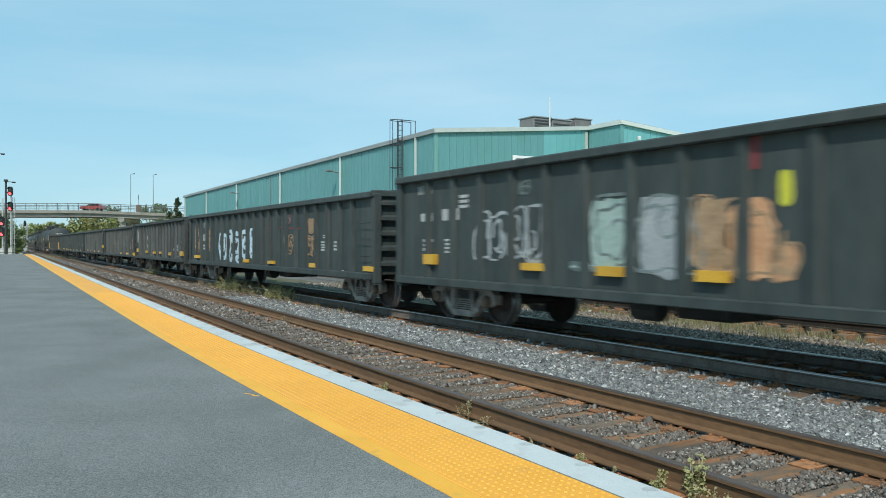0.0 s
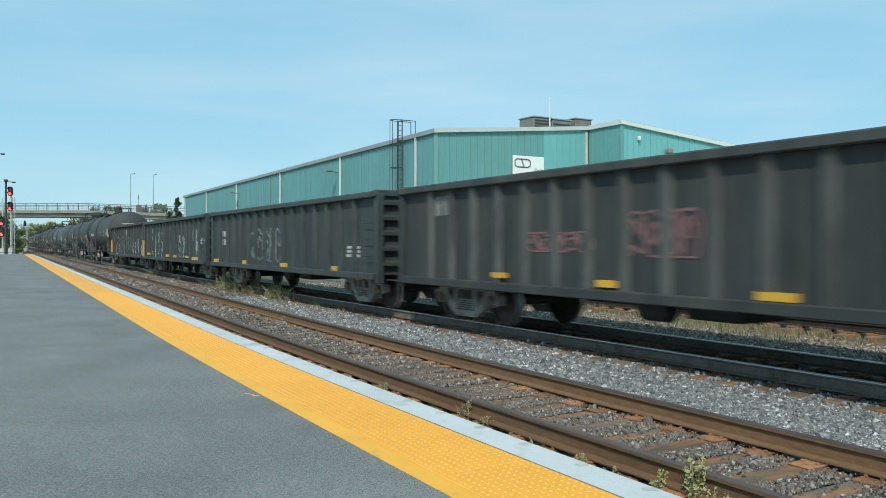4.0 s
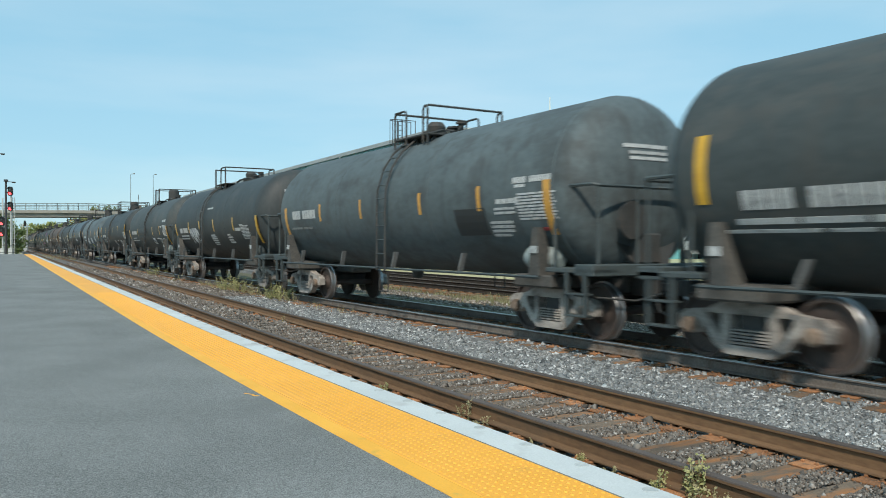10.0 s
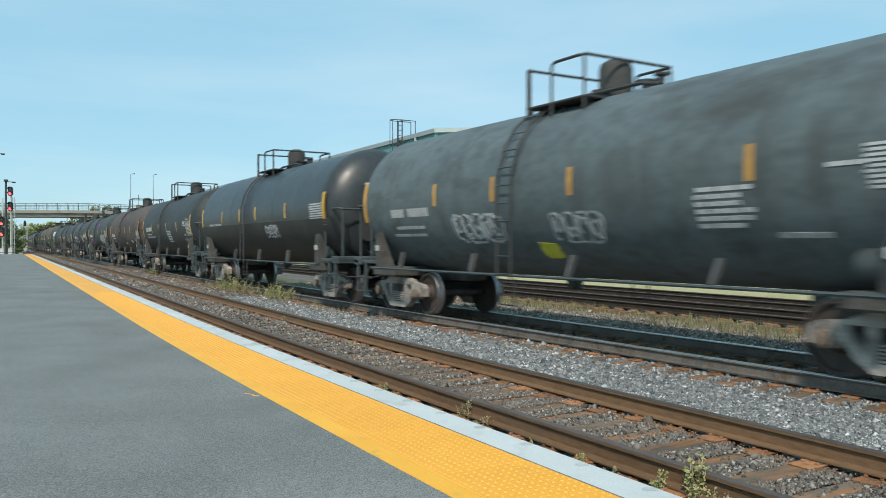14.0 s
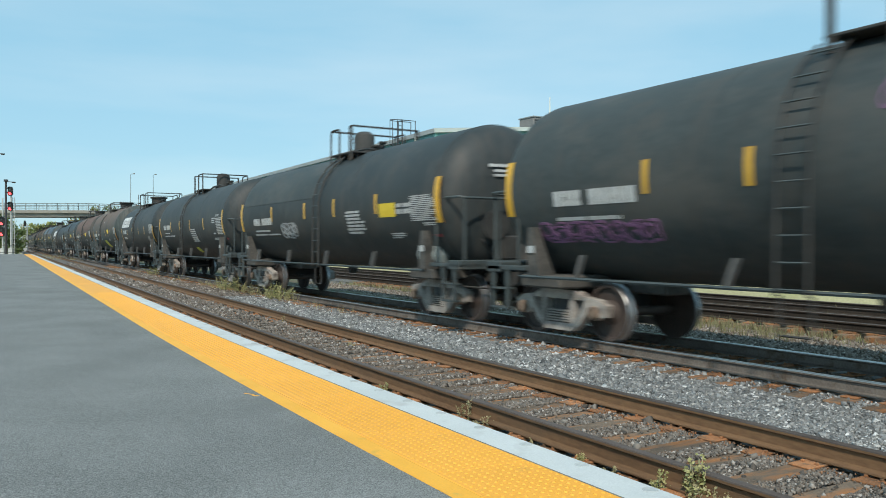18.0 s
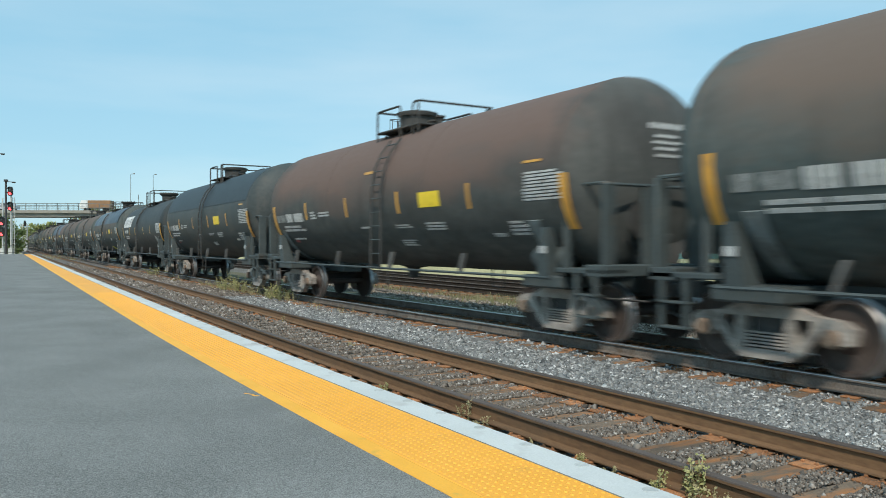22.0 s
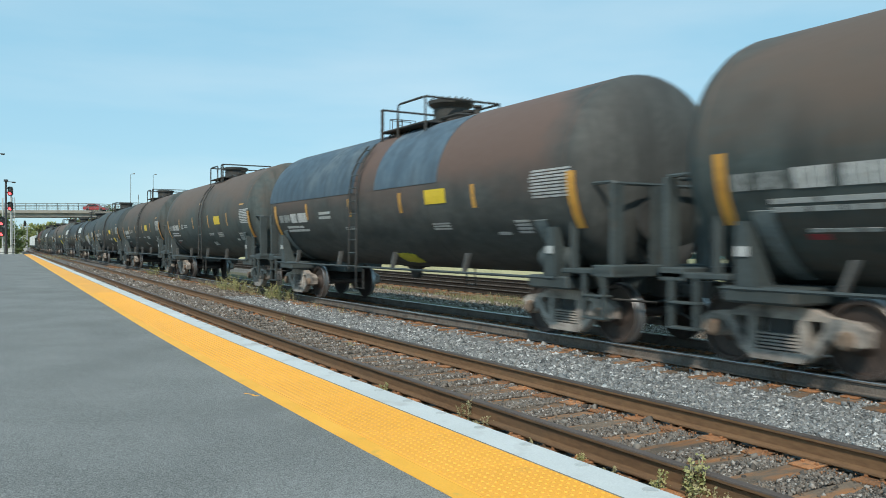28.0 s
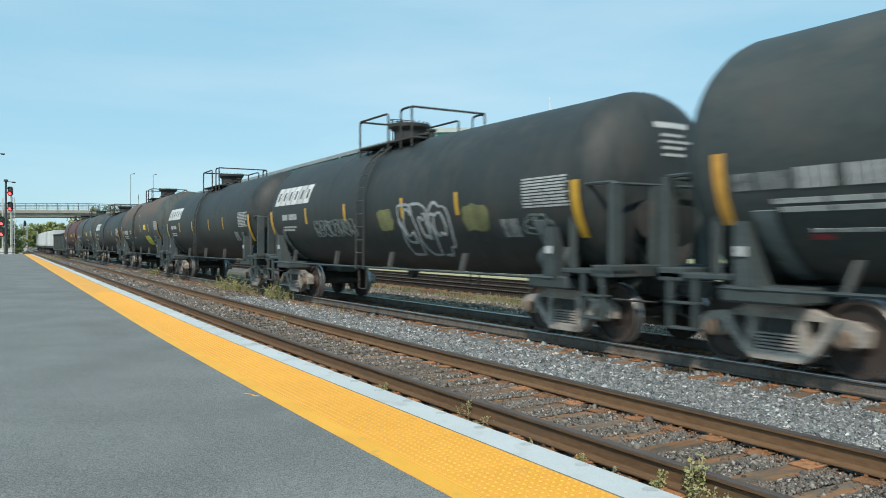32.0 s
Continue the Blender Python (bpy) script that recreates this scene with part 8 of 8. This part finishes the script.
def vehicle(name, paint, label, length=4.6, height=1.5, kind="car"):
    thing = tagged(new(name), label, name.replace("_", " "))
    h, L = height, length / 2
    w = 0.9
    if kind == "truck":
        part("body", Form().box(-L, L * 0.45, -w * 1.15, w * 1.15, 0.55, h, 0.05), paint, thing)
        part("cab", Form().loft([[(x, s * w * k, z) for x, z in ((L * 0.48, 0.5), (L, 0.5), (L, 1.25), (L * 0.88, 2.1), (L * 0.48, 2.15))] for s, k in ((-1, 1.0), (1, 1.0))]), CAR_WHITE, thing)
        part("windscreen", Form().plate([(L * 0.60, 1.35), (L * 0.92, 1.3), (L * 0.85, 1.98), (L * 0.60, 2.0)], -w - 0.012, -w + 0.02), GLASS_DARK, thing)
    else:
        part("body", Form().loft([[(x, s * w * k, z) for x, z in ((-L, 0.35), (L, 0.35), (L * 1.0, h * 0.5), (L * 0.92, h * 0.58), (L * 0.45, h * 0.66), (-L * 0.95, h * 0.68), (-L, h * 0.55))] for s, k in ((-1, 0.96), (-1, 1.0), (1, 1.0), (1, 0.96))]), paint, thing)
        part("roof", Form().loft([[(x, s * w * 0.9 * k, z) for x, z in ((-L * 0.8, h * 0.66), (L * 0.45, h * 0.65), (L * 0.12, h), (-L * 0.6, h * 0.98))] for s, k in ((-1, 0.95), (1, 0.95))]), paint, thing)
        for s in (-1, 1):
            part("window", Form().plate([(-L * 0.7, h * 0.69), (L * 0.36, h * 0.68), (L * 0.1, h * 0.94), (-L * 0.56, h * 0.93)], s * w * 0.87 - 0.012, s * w * 0.87 + 0.012), GLASS_DARK, thing)
    for sx in (-0.6, 0.62):
        for sy in (-1, 1):
            part("wheel", Form().lathe([(-0.1, 0.0), (-0.11, 0.2), (-0.1, 0.31), (0.1, 0.31), (0.11, 0.2), (0.1, 0.0)], "y", 16), TYRE, thing, key="car_wheel", at=pose(sx * L, sy * (w - 0.1), 0.31))
    return thing


for name, paint, label, px, depth, turn, length, height, kind in (
        ("pickup_truck", CAR_WHITE, "white work truck parked beyond the sidings", 1365, 52, 25, 5.6, 2.2, "truck"), ("van", CAR_WHITE, "white van parked beyond the sidings", 1425, 55, 10, 5.0, 2.0, "car"),
        ("car", CAR_WHITE, "white car parked beyond the sidings", 1262, 50, 15, 4.6, 1.7, "car"), ("car", CAR_SILVER, "silver car parked beyond the sidings", 1590, 38, 40, 4.7, 1.9, "car")):
    v = vehicle(name, paint, label, length, height, kind)
    v.matrix_basis = Matrix.Translation(bearing(px, depth, 0.62)) @ pose(0, 0, 0, 0, 0, turn)
tpole = tagged(new("utility_pole"), "white pole with a short crossbar in the yard", "pole")
tpole.matrix_basis = Matrix.Translation(bearing(1397, 56, 0.62))
part("pole", Form().rod((0, 0, 0), (0, 0, 3.1), 0.06, 7), WHITE_TRIM, tpole)
part("crossbar", Form().rod(-RIGHT * 0.8 + Vector((0, 0, 3.1)), RIGHT * 0.8 + Vector((0, 0, 3.1)), 0.05, 6), WHITE_TRIM, tpole)

ROAD_USERS = []
for name, paint, label, t0, p0, t1, p1, lane, length, height, kind in (
        ("car", CAR_RED, "red car driving over the overpass", 0.0, 152, 1.0, 64, 3.0, 4.5, 1.5, "car"), ("pickup_truck", CAR_WHITE, "white pickup driving over the overpass", 19.5, 176, 20.5, 64, 3.0, 5.2, 1.75, "car"),
        ("car", CAR_SILVER, "silver car driving over the overpass", 20.0, 180, 21.0, 88, 3.0, 4.6, 1.5, "car"), ("dump_truck", TRUCK_YELLOW, "ochre dump truck driving over the overpass", 21.5, 187, 24.0, 50, 3.0, 6.2, 2.1, "truck"),
        ("car", CAR_RED, "bright red car driving over the overpass", 28.0, 146, 28.5, 190, 6.0, 4.5, 1.5, "car")):
    v = vehicle(name, paint, label, length, height, kind)
    ROAD_USERS.append((v, t0, p0, t1, p1, lane))


def drive(v, t0, p0, t1, p1, lane):
    """A vehicle crosses the overpass at an even speed and waits beyond its ends."""
    rate = (p1 - p0) / (t1 - t0)
    ahead = math.degrees(math.atan2(RIGHT.y, RIGHT.x)) + (180 if rate < 0 else 0)

    def at(px):
        p = at_bridge(px, 373.5) + away * lane
        return Matrix.Translation((p.x, p.y, at_bridge(0, 373.4).z - max(0, (px - 150) * 0.035) * 0.11)) @ pose(0, 0, 0, 0, 0, ahead)
    rows = {}
    for t in [k * 0.5 for k in range(65)]:
        rows[t] = at(max(-250, min(350, p0 + rate * (t - t0))))
    walk(v, sorted(rows.items()))


# ---- what moves ----
FAST, SLOW = 16.54, 16.14


def travel(t):
    """How far the train has run by t: it slows a little between 19 and 23 seconds."""
    if t < 19:
        return FAST * t
    if t < 23:
        return FAST * t - (FAST - SLOW) * (t - 19) ** 2 / 8
    return FAST * 23 - (FAST - SLOW) * 2 + SLOW * (t - 23)


def car_pose(q0, q1, base, t):
    mid = (q0 + q1) / 2 - travel(t)
    a, b = main_line(mid + base), main_line(mid - base)
    d = b - a
    c = (a + b) / 2
    return Matrix.Translation(c) @ pose(0, 0, 0, 0, 0, math.degrees(math.atan2(d.y, d.x)))


def motions():
    SPAN = {car.name: (q0, q1) for car, q0, q1, base in CARS}
    for car, q0, q1, base in CARS:
        pass_time = ((q0 + q1) / 2 - 8) / FAST
        times = sorted({0.0, 32.0} | {round(x, 2) for x in [pass_time + 0.25 * k for k in range(-10, 11)] if 0 < x < 32} | {float(x) for x in range(2, 32, 2)})
        walk(car, [(t, car_pose(q0, q1, base, t)) for t in times])
    for car, wheel, rest in WHEELS:
        q0, q1 = SPAN[car.name]
        first, last = int(max(0, ((q0 + q1) / 2 - 42) / FAST) * FPS), int(min(32, ((q0 + q1) / 2 + 4) / SLOW) * FPS)
        if last <= first:
            continue
        step = math.degrees(FAST / FPS / WHEEL_R)
        rows = [(k / FPS, rest @ pose(0, 0, 0, 0, step * (k - first), 0)) for k in range(first, last + 1)]
        if first > 0:
            rows.insert(0, (0.0, rest))
        if last < 32 * FPS:
            rows.append((32.0, rows[-1][1]))
        walk(wheel, rows)
    for user in ROAD_USERS:
        drive(*user)


motions()
